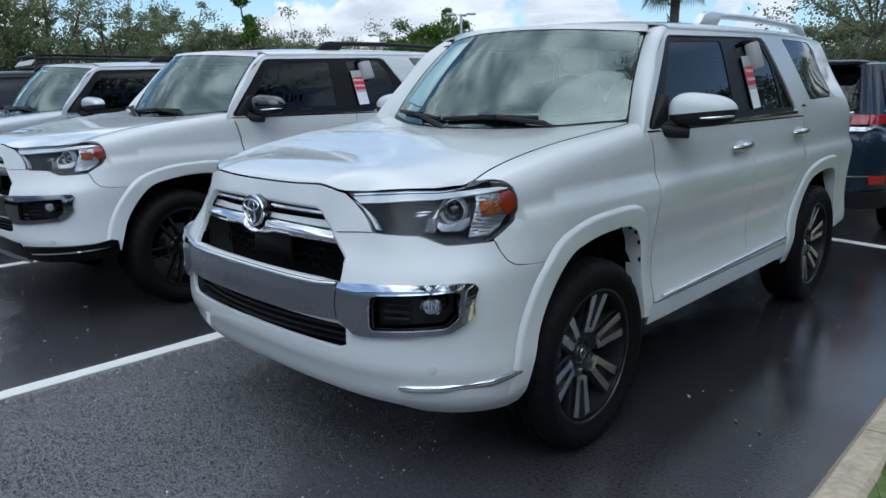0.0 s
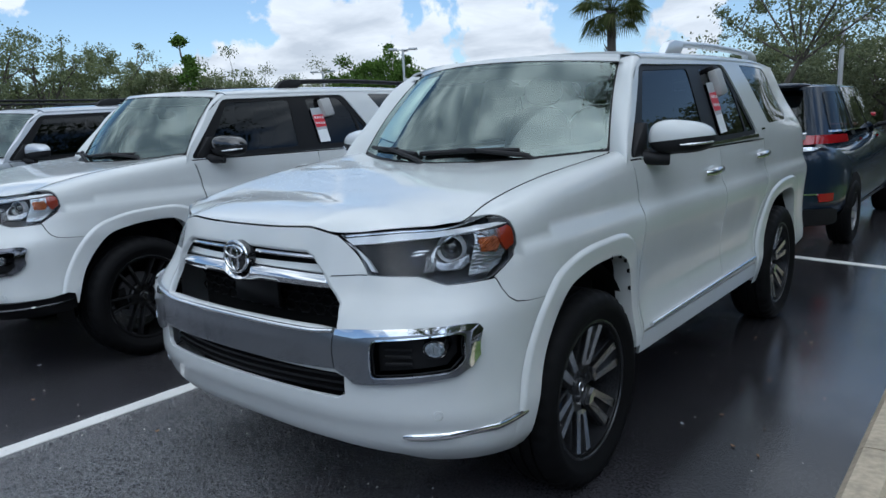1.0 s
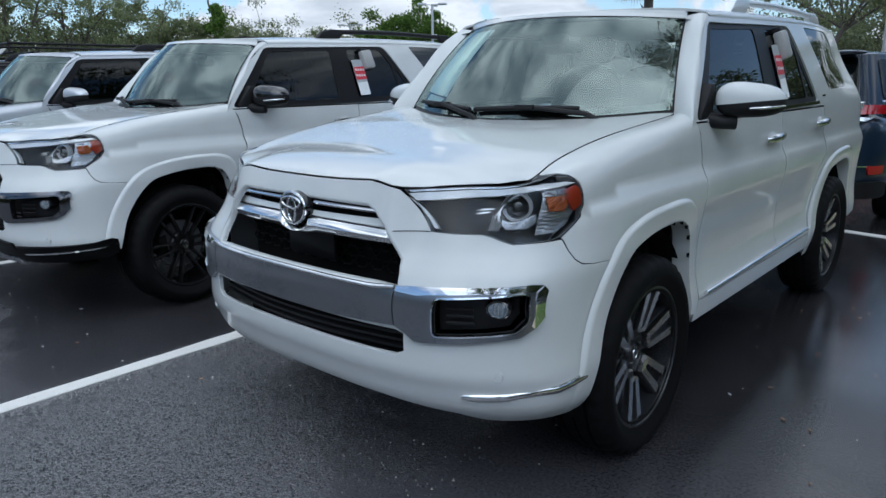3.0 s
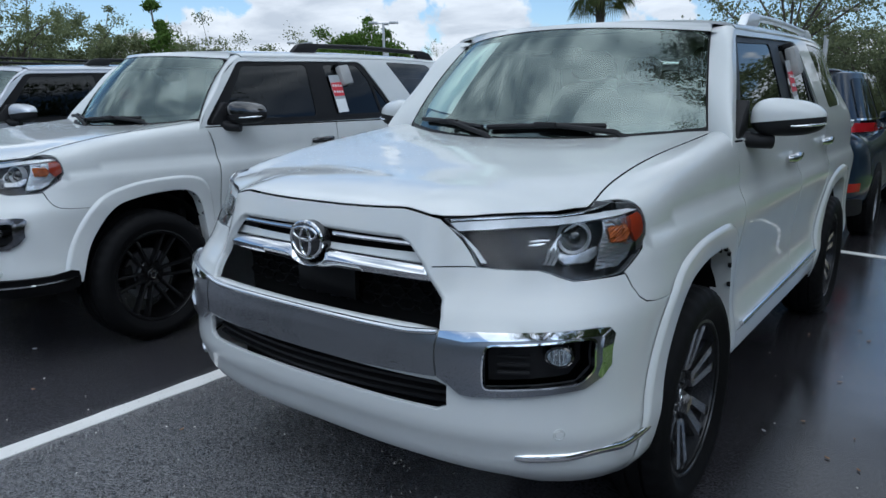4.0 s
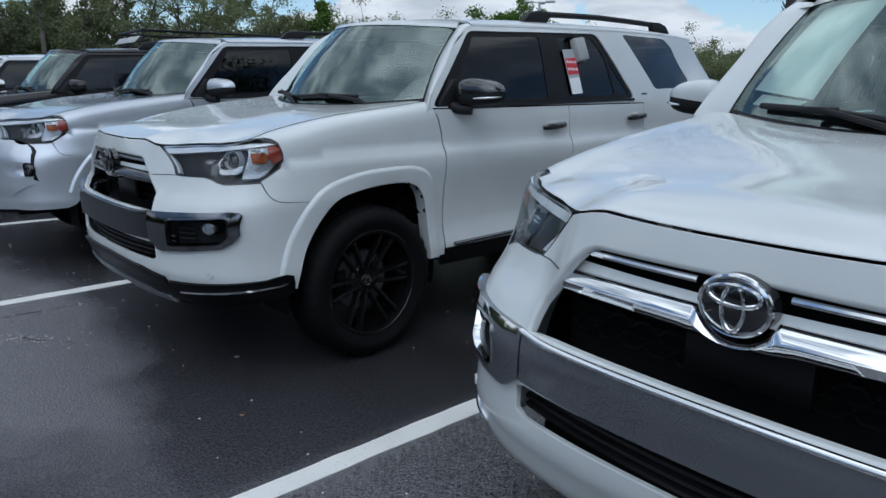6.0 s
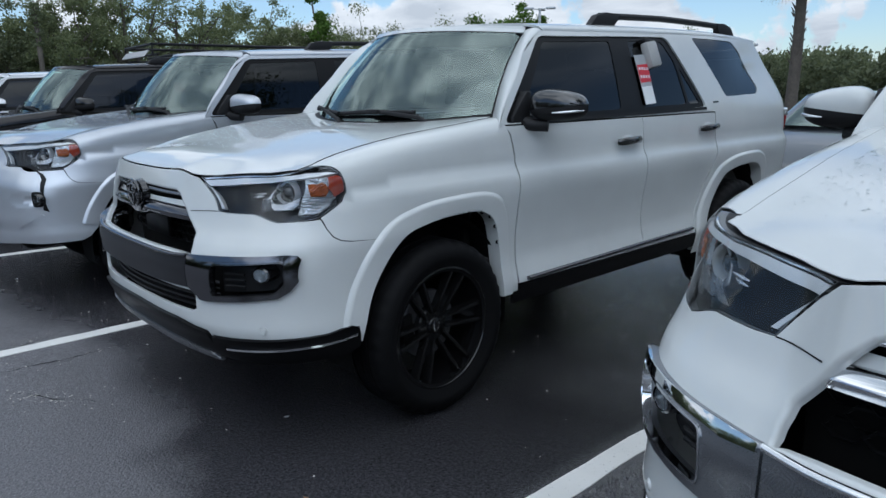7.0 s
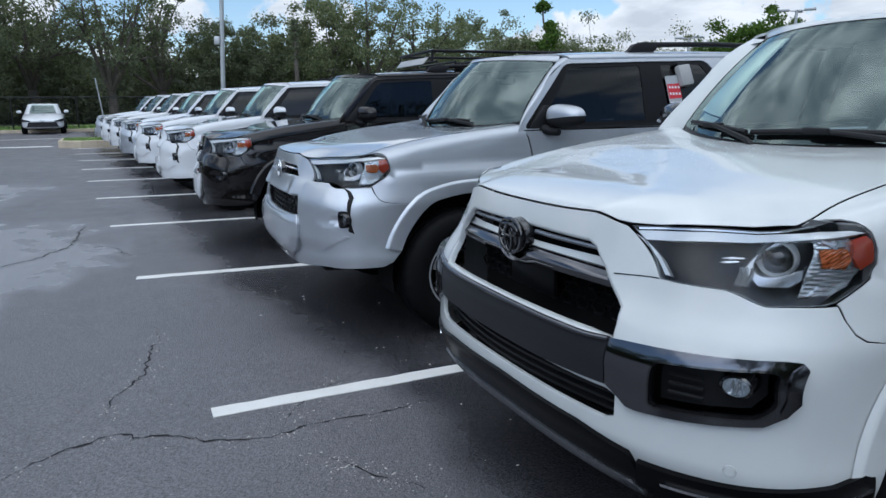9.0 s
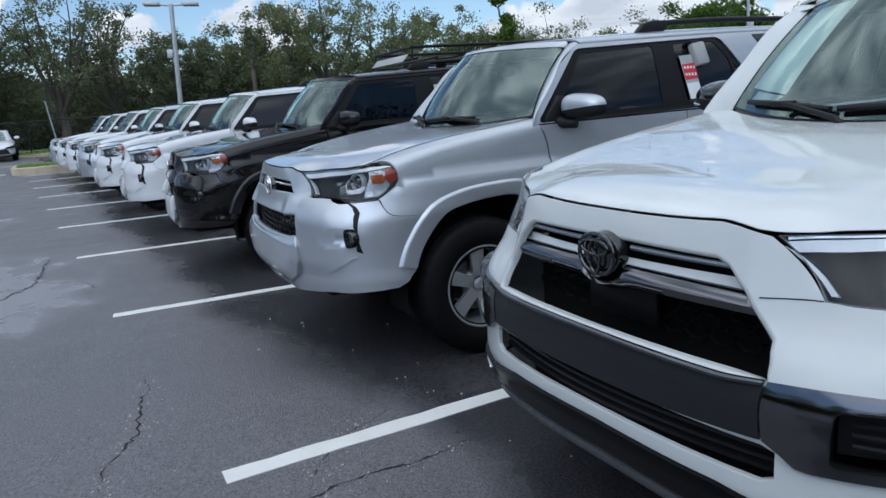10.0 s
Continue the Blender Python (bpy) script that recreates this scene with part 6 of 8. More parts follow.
    film_sheen = math_node(t, "MAXIMUM", film_sheen, lane)
    # paler base colour stands for bright sky mirrored in the wet lane
    tone = blend(t, math_node(t, "MULTIPLY", film_sheen, 0.75), tone, blend(t, 0.35, (0.27, 0.268, 0.285), tone))
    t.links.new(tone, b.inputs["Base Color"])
    back = wire(t, "ShaderNodeMapRange", Value=math_node(t, "ADD", sep.outputs["Y"], mid), i1=1.3, i2=2.1, i3=0.08, i4=0.55)
    gloss = wire(t, "ShaderNodeMapRange", Value=math_node(t, "ADD", sep.outputs["Y"], mid), i1=1.3, i2=2.1, i3=0.08, i4=0.40)
    t.links.new(blend(t, damp, (0.36,) * 3, math_node(t, "ADD", gloss.outputs[0], last.outputs[0])), b.inputs["Specular IOR Level"])
    coat = math_node(t, "ADD", math_node(t, "MULTIPLY", rough_patch, 1.0), math_node(t, "MULTIPLY", damp, back.outputs[0]))
    t.links.new(math_node(t, "ADD", coat, math_node(t, "MULTIPLY", film_sheen, 0.75), clamp=True), b.inputs["Coat Weight"])
    t.links.new(math_node(t, "ADD", math_node(t, "ADD", 0.05, math_node(t, "MULTIPLY", rough_patch, 0.10)), math_node(t, "MULTIPLY", film_sheen, 0.25)), b.inputs["Coat Roughness"])
    height = math_node(t, "ADD", math_node(t, "MULTIPLY", stone, -1.0), math_node(t, "MULTIPLY", grit, 0.5))
    n = bump_to(t, b, height, 0.9, 0.010)
    t.links.new(n.outputs[0], b.inputs["Coat Normal"])
    t.links.new(math_node(t, "ADD", math_node(t, "SUBTRACT", 0.36, math_node(t, "MULTIPLY", last.outputs[0], 1.2)), math_node(t, "MULTIPLY", rough_patch, 0.88)), n.inputs["Strength"])
    return m


def painted_line():
    m, t, b, out = material("white_line_paint")
    co = wire(t, "ShaderNodeTexCoord").outputs["Object"]
    fine = wire(t, "ShaderNodeTexNoise", Vector=co, Scale=70.0, Detail=5.0).outputs["Fac"]
    wide = wire(t, "ShaderNodeTexNoise", Vector=co, Scale=4.0, Detail=4.0).outputs["Fac"]
    tone = blend(t, ramp(t, wide, (0.4, 0.0), (0.75, 0.4)), (0.74, 0.73, 0.70), (0.56, 0.55, 0.52))
    tone = blend(t, ramp(t, fine, (0.64, 0.0), (0.74, 0.6)), tone, (0.20, 0.20, 0.20))
    t.links.new(tone, b.inputs["Base Color"])
    b.inputs["Roughness"].default_value = 0.55
    bump_to(t, b, fine, 0.4, 0.002)
    return m


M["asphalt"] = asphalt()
M["line"] = painted_line()
M["concrete"] = plain("weathered_concrete", (0.50, 0.42, 0.31), 0.85, 0, 0.35, 35, bump=0.6)
M["grass"] = plain("grass_blades", (0.16, 0.26, 0.06), 0.8, 0, 0.4, 12)
M["soil"] = plain("turf_soil", (0.12, 0.17, 0.055), 0.95, 0, 0.4, 8)
M["crack"] = plain("crack_tar", (0.008, 0.008, 0.009), 0.8, 0, 0.2, 60)
M["bark"] = plain("tree_bark", (0.10, 0.085, 0.07), 0.9, 0, 0.4, 18, bump=0.6)
M["metal"] = plain("painted_steel", (0.45, 0.46, 0.46), 0.45, 0.5, 0.1, 20)
M["mesh_black"] = plain("black_fence_wire", (0.02, 0.02, 0.02), 0.6, 0.3, 0.2, 20)


def leaf_material(name, a, b_):
    """Leaves that let part of the light through."""
    m, t, b, out = material(name)
    t.nodes.remove(b)
    pick = wire(t, "ShaderNodeNewGeometry").outputs["Random Per Island"]
    tone = ramp(t, pick, (0.0, a), (1.0, b_))
    face = wire(t, "ShaderNodeBsdfDiffuse", Color=tone)
    back = wire(t, "ShaderNodeBsdfTranslucent", Color=blend(t, 1.0, tone, (1.25, 1.25, 0.9), "MULTIPLY"))
    mix = wire(t, "ShaderNodeMixShader", i0=0.45, i1=face.outputs[0], i2=back.outputs[0])
    t.links.new(mix.outputs[0], out.inputs[0])
    return m


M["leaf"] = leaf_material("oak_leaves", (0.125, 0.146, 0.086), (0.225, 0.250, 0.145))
# leaf_dark and leaf_shade: darker copies, the crowns' shade put into the leaf colour
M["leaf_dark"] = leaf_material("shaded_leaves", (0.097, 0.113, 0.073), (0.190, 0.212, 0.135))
M["leaf_shade"] = leaf_material("shade_green_leaves", (0.045, 0.062, 0.032), (0.105, 0.135, 0.065))
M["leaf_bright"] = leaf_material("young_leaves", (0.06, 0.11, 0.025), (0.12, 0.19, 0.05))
# dark colour standing for the shade between the wood's leaves
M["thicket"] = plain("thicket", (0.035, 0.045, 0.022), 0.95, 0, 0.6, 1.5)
M["frond"] = leaf_material("palm_leaves", (0.05, 0.075, 0.025), (0.12, 0.13, 0.055))


def structure(name, mesh, mat, label, category):
    ob = part(name, mesh, mat, None)
    return tagged(ob, label, category, kind="structure")


def flat(pts, z):
    bm = bmesh.new()
    bm.faces.new([bm.verts.new((x, y, z)) for x, y in pts])
    return bm


def slab(bm, pts, z0, z1):
    a, b = [bm.verts.new((x, y, z0)) for x, y in pts], [bm.verts.new((x, y, z1)) for x, y in pts]
    bm.faces.new(b)
    for i in range(len(pts)):
        j = (i + 1) % len(pts)
        bm.faces.new((a[i], a[j], b[j], b[i]))
    return bm


bm = bmesh.new()
xs = [-900, -300, -120] + [-60 + 1.0 * k for k in range(64)] + [10, 60, 300, 900]
rows = [[bm.verts.new((x, y, GZ(x))) for y in (-900, -200, -50, -10, 10, 50, 200, 900)] for x in xs]
for a, b in zip(rows, rows[1:]):
    for k in range(7):
        bm.faces.new((a[k], b[k], b[k + 1], a[k + 1]))
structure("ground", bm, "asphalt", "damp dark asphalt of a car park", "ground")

# stall lines: near end, and the way they run back
LINES = [(-1.475, -1.78, 0.0), (-4.515, -1.938, 0.3)] + [(-7.605 - 3.05 * k, -2.187 - 0.215 * k, 6.0) for k in range(8)]


def stall_line(x, y, turn, length=6.1, wide=0.105):
    rng = random.Random(int(abs(x) * 100))
    bm = bmesh.new()
    n = 60
    pts = [(-wide / 2 + rng.uniform(-0.005, 0.005), length * i / n) for i in range(n + 1)] + [(wide / 2 + rng.uniform(-0.005, 0.005), length * i / n) for i in range(n, -1, -1)]
    slab(bm, pts, 0.0, 0.004)
    bmesh.ops.transform(bm, matrix=pose(x, y, GZ(x), 0, 0, -turn), verts=bm.verts)
    return bm


for x, y, turn in LINES:
    structure("stall_line", stall_line(x, y, turn), "line", "worn white painted parking line on asphalt", "road marking")
structure("stall_line", stall_line(2.2, 4.70, -79, 30.0), "line", "white painted line behind the parked row", "road marking")

# kerb and planted island beside the last stall
def kerb(path, wide=0.15, high=0.15):
    """A rounded concrete kerb along points of the plan."""
    bm = bmesh.new()
    shape = [(0.0, -0.15), (0.0, 0.0), (0.006, high - 0.03), (0.03, high - 0.004), (wide * 0.5, high), (wide - 0.02, high - 0.002), (wide, high - 0.02), (wide, -0.15)]
    pts = [Vector((*p, 0)) for p in path]
    rows = []
    for i, p in enumerate(pts):
        d = (pts[min(i + 1, len(pts) - 1)] - pts[max(i - 1, 0)]).normalized()
        n = Vector((d.y, -d.x, 0))
        rows.append([bm.verts.new(p + n * a + Vector((0, 0, b))) for a, b in shape])
    for a, b in zip(rows, rows[1:]):
        for k in range(len(shape) - 1):
            bm.faces.new((a[k], b[k], b[k + 1], a[k + 1]))
    bm.faces.new(rows[0])
    bm.faces.new(rows[-1][::-1])
    return bm


def turf(pts, z, count, seed, high=0.06, name="grass"):
    """A bed of soil with grass blades over it."""
    rng = np.random.default_rng(seed)
    structure("planting_bed", slab(bmesh.new(), pts, -0.15, z), "soil", "grassy soil bed held by a kerb", "ground")
    lo, hi = np.min(pts, 0), np.max(pts, 0)
    p = rng.uniform(lo, hi, (count, 2))
    p = p[in_poly(p, list(pts))]
    a = rng.uniform(0, math.tau, len(p))
    h, w = rng.uniform(0.5, 1.2, len(p)) * high, 0.25 * high
    d = np.stack([np.cos(a), np.sin(a)], 1)
    lean = rng.normal(0, 0.4, (len(p), 2)) * high
    v = np.zeros((len(p), 3, 3))
    v[:, 0, :2], v[:, 1, :2], v[:, 2, :2] = p - d * w, p + d * w, p + lean
    v[:, :2, 2], v[:, 2, 2] = z, z + h
    me = bpy.data.meshes.new("blades")
    me.from_pydata(v.reshape(-1, 3).tolist(), [], np.arange(len(p) * 3).reshape(-1, 3).tolist())
    tagged(part(name, me, "grass", None), "short green grass growing on the bed", "grass", kind="stuff")


def stone_run(x0, y0, y1):
    """Kerb stones end to end, a joint between each."""
    y, i = y0, 0
    while y < y1:
        e = min(y + 1.5, y1)
        structure("kerb_stone", kerb([(x0, yy) for yy in np.linspace(e - 0.004, y + 0.004, 6)][::-1]), "concrete", "weathered pale concrete kerb stone", "kerb")
        y, i = e, i + 1


stone_run(1.745, -0.9, 11.0)
turf([(1.89, -0.9), (4.6, -0.9), (4.6, 11.0), (1.89, 11.0)], 0.13, 9000, 3)
structure("kerb_stone", kerb([(4.75, -0.9), (1.745, -0.9)], 0.15), "concrete", "weathered pale concrete kerb stone", "kerb")

# the far end: an island after the row, the strip before the fence
for pts, seed in (([(-31.8, -4.0), (-29.8, -4.0), (-29.3, -3.4), (-29.3, 3.5), (-31.8, 3.5)], 5), ([(-49, -40), (-42.5, -40), (-42.5, 30), (-49, 30)], 6)):
    turf(pts, 0.11, 14000 if seed == 6 else 5000, seed, 0.12 if seed == 6 else 0.07)
    ring = pts + pts[:1]
    structure("kerb", kerb([p for a, b in zip(ring, ring[1:]) for p in (a, tuple(np.array(a) * 0.5 + np.array(b) * 0.5))] + [pts[0]], 0.15, 0.14), "concrete", "pale concrete kerb round a grass bed", "kerb")
structure("road_line", slab(bmesh.new(), [(-35.5, -30), (-35.4, -30), (-35.4, 2), (-35.5, 2)], -0.06, -0.03), "line", "white painted line across the far lane", "road marking")
structure("road_line", slab(bmesh.new(), [(-31.0, -30), (-30.6, -30), (-30.6, -4.4), (-31.0, -4.4)], -0.12, -0.103), "line", "white painted stop line across the far lane", "road marking")


def drop(bm):
    """Lets a flat mesh down on to the sagging ground."""
    for v in bm.verts:
        v.co.z += GZ(v.co.x)
    return bm


def crack(points, wide, seed):
    rng = random.Random(seed)
    fine = []
    for (x0, y0), (x1, y1) in zip(points, points[1:]):
        k = max(2, int(math.hypot(x1 - x0, y1 - y0) / 0.03))
        fine += [(x0 + (x1 - x0) * i / k, y0 + (y1 - y0) * i / k) for i in range(k)]
    fine.append(points[-1])
    drift, rows = [0.0, 0.0], []
    bm = bmesh.new()
    for i, (x, y) in enumerate(fine):
        drift = [0.75 * d + rng.gauss(0, 0.010) for d in drift]
        w = wide * 0.7 * rng.choice((0.15, 0.5, 0.8, 1.1, 1.6)) * min(1, 0.15 + i / 12, 0.15 + (len(fine) - i) / 12)
        x0, y0 = fine[max(i - 1, 0)]
        x1, y1 = fine[min(i + 1, len(fine) - 1)]
        d = Vector((x1 - x0, y1 - y0)).normalized()
        cx, cy = x + drift[0], y + drift[1]
        rows.append((bm.verts.new((cx - d.y * w, cy + d.x * w, 0.0025)), bm.verts.new((cx + d.y * w, cy - d.x * w, 0.0025))))
    for a, b in zip(rows, rows[1:]):
        bm.faces.new((a[0], b[0], b[1], a[1]))
    return bm


CRACKS = [([(-4.25, -2.8), (-4.42, -2.56), (-4.47, -2.35), (-4.38, -2.18), (-4.2, -1.87), (-4.14, -1.74), (-4.19, -1.55), (-4.17, -1.2), (-4.2, -0.95)], 0.0075),
          ([(-3.9, -1.61), (-3.8, -1.53), (-3.66, -1.43), (-3.46, -1.30)], 0.006), ([(-4.7, -2.4), (-4.9, -2.36), (-5.2, -2.2), (-5.45, -2.18), (-5.75, -2.09), (-6.1, -2.12)], 0.0065),
          ([(-8.5, -3.5), (-8.9, -3.02), (-9.5, -2.78), (-10.05, -2.75), (-10.9, -2.69)], 0.016), ([(-9.5, -2.78), (-9.2, -2.4), (-8.6, -2.2)], 0.008), ([(-4.14, -1.69), (-4.5, -1.5), (-4.7, -1.15)], 0.004)]
for i, (pts, wide) in enumerate(CRACKS):
    structure("crack", drop(crack(pts, wide, i)), "crack", "thin jagged crack in the asphalt", "crack")


def litter():
    """Dead leaves and scraps lying about the stalls."""
    rng = random.Random(4)
    shape = [(-0.5, 0), (-0.2, 0.18), (0.25, 0.16), (0.5, 0), (0.2, -0.17), (-0.25, -0.15)]
    for k in range(46):
        x, y = rng.uniform(-6.5, 1.6), rng.uniform(-2.9, 3.5)
        if k % 3 == 0:
            x, y = rng.uniform(1.1, 1.72), rng.uniform(0.2, 4.5)
        s = rng.uniform(0.010, 0.026)
        bm = bmesh.new()
        top = [bm.verts.new((a * s, b * s, 0.006 + 0.3 * s * abs(a))) for a, b in shape]
        low = [bm.verts.new((a * s, b * s, 0.003 + 0.3 * s * abs(a))) for a, b in shape]
        bm.faces.new(top)
        bm.faces.new(low[::-1])
        for i in range(6):
            bm.faces.new((top[i], low[i], low[(i + 1) % 6], top[(i + 1) % 6]))
        ob = part("fallen_leaf", bm, ("dead_leaf", "dead_leaf", "paper_grey")[k % 3], None, m=pose(x, y, GZ(x), 0, 0, rng.uniform(0, 360)))
        tagged(ob, "small dry brown leaf lying on the asphalt" if k % 3 < 2 else "small pale scrap lying on the asphalt", "leaf", "fallen leaves")


M["dead_leaf"] = plain("dead_leaf", (0.22, 0.12, 0.06), 0.8, 0, 0.4, 60)
litter()


def pebbles():
    """Loose grit along the cracks and over the lane."""
    rng = np.random.default_rng(12)
    v, f = [], []
    for _ in range(900):
        if rng.uniform() < 0.5:
            pts, _w = CRACKS[rng.integers(0, len(CRACKS))]
            i, q = rng.integers(0, len(pts) - 1), rng.uniform()
            x, y = (pts[i][j] + (pts[i + 1][j] - pts[i][j]) * q + rng.normal(0, 0.05) for j in (0, 1))
        else:
            x, y = rng.uniform(-9, 1.6), rng.uniform(-4.2, 2.5)
        r, k, z = rng.uniform(0.0025, 0.0075), len(v), GZ(x)
        v += [(x + r * rng.uniform(0.6, 1.2) * math.cos(a), y + r * rng.uniform(0.6, 1.2) * math.sin(a), z) for a in (0, 1.57, 3.14, 4.71)] + [(x, y, z + r * rng.uniform(0.5, 0.9))]
        f += [(k + i, k + (i + 1) % 4, k + 4) for i in range(4)]
    me = bpy.data.meshes.new("grit")
    me.from_pydata(v, [], f)
    tagged(part("grit", me, "grit", None), "pale loose grit scattered on the asphalt", "grit", kind="stuff")


M["grit"] = plain("pale_grit", (0.42, 0.40, 0.37), 0.8, 0, 0.4, 40)
pebbles()


def wet_chips():
    """Coarse wet stone chips standing out of the worn asphalt of the first stall."""
    rng = np.random.default_rng(31)
    n = 17000
    x, y = rng.uniform(-1.40, 0.60, n), rng.uniform(-2.5, 0.1, n)
    keep = rng.uniform(0, 1, n) < np.clip((0.62 - x) / 0.75, 0, 1) * np.clip((0.1 - y) / 0.5, 0, 1)
    x, y = x[keep], y[keep]
    n = len(x)
    z = np.array([GZ(a) for a in x])
    r = rng.uniform(0.004, 0.0085, n)
    turn = rng.uniform(0, 1.57, n)
    v = np.empty((n, 5, 3))
    for k in range(4):
        q = r * rng.uniform(0.7, 1.3, n)
        v[:, k] = np.stack([x + q * np.cos(turn + 1.57 * k), y + q * np.sin(turn + 1.57 * k), z - 0.001], 1)
    v[:, 4] = np.stack([x + r * rng.uniform(-0.4, 0.4, n), y + r * rng.uniform(-0.4, 0.4, n), z + r * rng.uniform(0.35, 1.0, n)], 1)
    base = 5 * np.arange(n)[:, None, None]
    f = (base + np.array([(0, 1, 4), (1, 2, 4), (2, 3, 4), (3, 0, 4)])[None]).reshape(-1, 3)
    me = bpy.data.meshes.new("stone_chips")
    me.from_pydata(v.reshape(-1, 3).tolist(), [], f.tolist())
    tagged(part("stone_chips", me, "chip", None), "coarse dark wet stone chips in worn asphalt", "stone chips", kind="stuff")


M["chip"] = plain("wet_stone_chip", (0.035, 0.035, 0.038), 0.18, 0, 0.4, 60, coat=0.6)
wet_chips()

# ---------------------------------------------------------------- trees


def leaves(centres, radii, count, size, rng, squash=0.75):
    """Small bent leaves strewn about clump centres, as arrays of corners and faces."""
    k = rng.integers(0, len(centres), count)
    p = centres[k] + rng.normal(0, 0.45, (count, 3)) * radii[k][:, None] * np.array([1, 1, squash])
    u = rng.normal(0, 1, (count, 3))
    u /= np.linalg.norm(u, axis=1)[:, None]
    w = np.cross(u, rng.normal(0, 1, (count, 3)))
    w /= np.linalg.norm(w, axis=1)[:, None]
    s = size * rng.uniform(0.6, 1.4, count)[:, None]
    q = np.stack([p - u * s * 0.5, p + w * s * 0.28, p + u * s * 0.5, p - w * s * 0.28], 1)
    return q.reshape(-1, 3), np.arange(count * 4).reshape(-1, 4)


def quads(v, f):
    me = bpy.data.meshes.new("leaves")
    me.from_pydata(v.tolist(), [], f.tolist())
    return me


def tree(at, high, wide, seed, leaf="leaf", count=9000, size=0.22, bottom=0.32, label="broad live oak with dark green crown", lean=(0, 0), clumps=70, name="oak_tree", thick=1.0):
    """A tapered trunk with limbs, and a crown of leaf clumps round the limbs' ends."""
    rng = np.random.default_rng(seed)
    ob = thing(name, label, "tree", "trees", pose(at[0], at[1], GZ(at[0]) - 0.03))
    bm = bmesh.new()
    fork = high * bottom
    top = Vector((lean[0] * fork, lean[1] * fork, fork))
    r0 = (0.028 * high + 0.05) * thick
    tube(bm, [(0, 0, 0), top * 0.35 + Vector(rng.normal(0, 0.06, 3)), top * 0.7 + Vector(rng.normal(0, 0.08, 3)), top], [r0 * 1.3, r0, r0 * 0.9, r0 * 0.8], 9)
    tips = []
    for i in range(9):
        a = i * 2.4 + rng.uniform(-0.4, 0.4)
        reach, rise = wide * rng.uniform(0.35, 0.9), (high - fork) * rng.uniform(0.25, 0.92)
        end = top + Vector((math.cos(a) * reach, math.sin(a) * reach, rise))
        mid = top.lerp(end, 0.5) + Vector((*rng.normal(0, 0.12 * wide, 2), 0.12 * rise))
        tube(bm, [top - Vector((0, 0, 0.1)), mid, end], [r0 * 0.5, r0 * 0.28, r0 * 0.08], 6)
        tips += [mid, end, mid.lerp(end, 0.5)]
        for j in range(2):
            e2 = mid + Vector(rng.normal(0, 0.3 * wide, 3)) + Vector((0, 0, 0.1 * high))
            tube(bm, [mid, mid.lerp(e2, 0.5) + Vector(rng.normal(0, 0.05 * wide, 3)), e2], [r0 * 0.22, r0 * 0.13, r0 * 0.05], 5)
            tips.append(e2)
    part("trunk", bm, "bark", ob)
    c = np.array([tuple(p) for p in tips])
    extra = rng.normal(0, 1, (clumps, 3))
    extra /= np.linalg.norm(extra, axis=1)[:, None]
    extra *= rng.uniform(0.55, 1.0, (clumps, 1)) * np.array([wide, wide, (high - fork) * 0.52])
    extra += np.array([top.x, top.y, fork + (high - fork) * 0.50])
    c = np.vstack([c, extra])
    c = c[c[:, 2] > fork * 0.55]
    v, f = leaves(c, rng.uniform(0.09, 0.23, len(c)) * wide, count, size, rng)
    part("crown", quads(v, f), leaf, ob)
    return ob


def bearing(eye, degrees, far):
    """A place that far from eye; degrees from -x towards +y."""
    return eye[0] - far * math.cos(radians(degrees)), eye[1] + far * math.sin(radians(degrees))


E9, E1 = (-1.3, -2.25), (2.15, -2.37)
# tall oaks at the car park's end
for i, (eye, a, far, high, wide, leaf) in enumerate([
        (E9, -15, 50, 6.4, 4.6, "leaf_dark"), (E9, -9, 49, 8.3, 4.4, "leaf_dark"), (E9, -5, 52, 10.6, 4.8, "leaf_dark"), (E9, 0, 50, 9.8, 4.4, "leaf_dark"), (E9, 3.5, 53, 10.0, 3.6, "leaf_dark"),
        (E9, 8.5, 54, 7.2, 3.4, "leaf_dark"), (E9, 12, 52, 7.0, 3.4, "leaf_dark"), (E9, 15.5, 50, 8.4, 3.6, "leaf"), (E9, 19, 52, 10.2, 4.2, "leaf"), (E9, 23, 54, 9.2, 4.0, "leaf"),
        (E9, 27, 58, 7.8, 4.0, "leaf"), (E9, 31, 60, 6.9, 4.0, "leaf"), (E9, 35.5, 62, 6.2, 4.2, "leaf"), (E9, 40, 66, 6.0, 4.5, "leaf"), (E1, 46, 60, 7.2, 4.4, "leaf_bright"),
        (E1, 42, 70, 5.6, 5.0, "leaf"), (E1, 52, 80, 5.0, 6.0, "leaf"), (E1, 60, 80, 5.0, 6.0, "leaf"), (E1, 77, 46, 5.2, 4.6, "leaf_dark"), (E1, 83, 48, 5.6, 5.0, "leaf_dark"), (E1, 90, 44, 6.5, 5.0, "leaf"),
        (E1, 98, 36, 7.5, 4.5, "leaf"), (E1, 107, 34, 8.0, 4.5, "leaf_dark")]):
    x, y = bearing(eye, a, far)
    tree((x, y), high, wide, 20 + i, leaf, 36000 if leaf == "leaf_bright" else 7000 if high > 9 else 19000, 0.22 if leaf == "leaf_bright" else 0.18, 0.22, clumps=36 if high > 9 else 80)
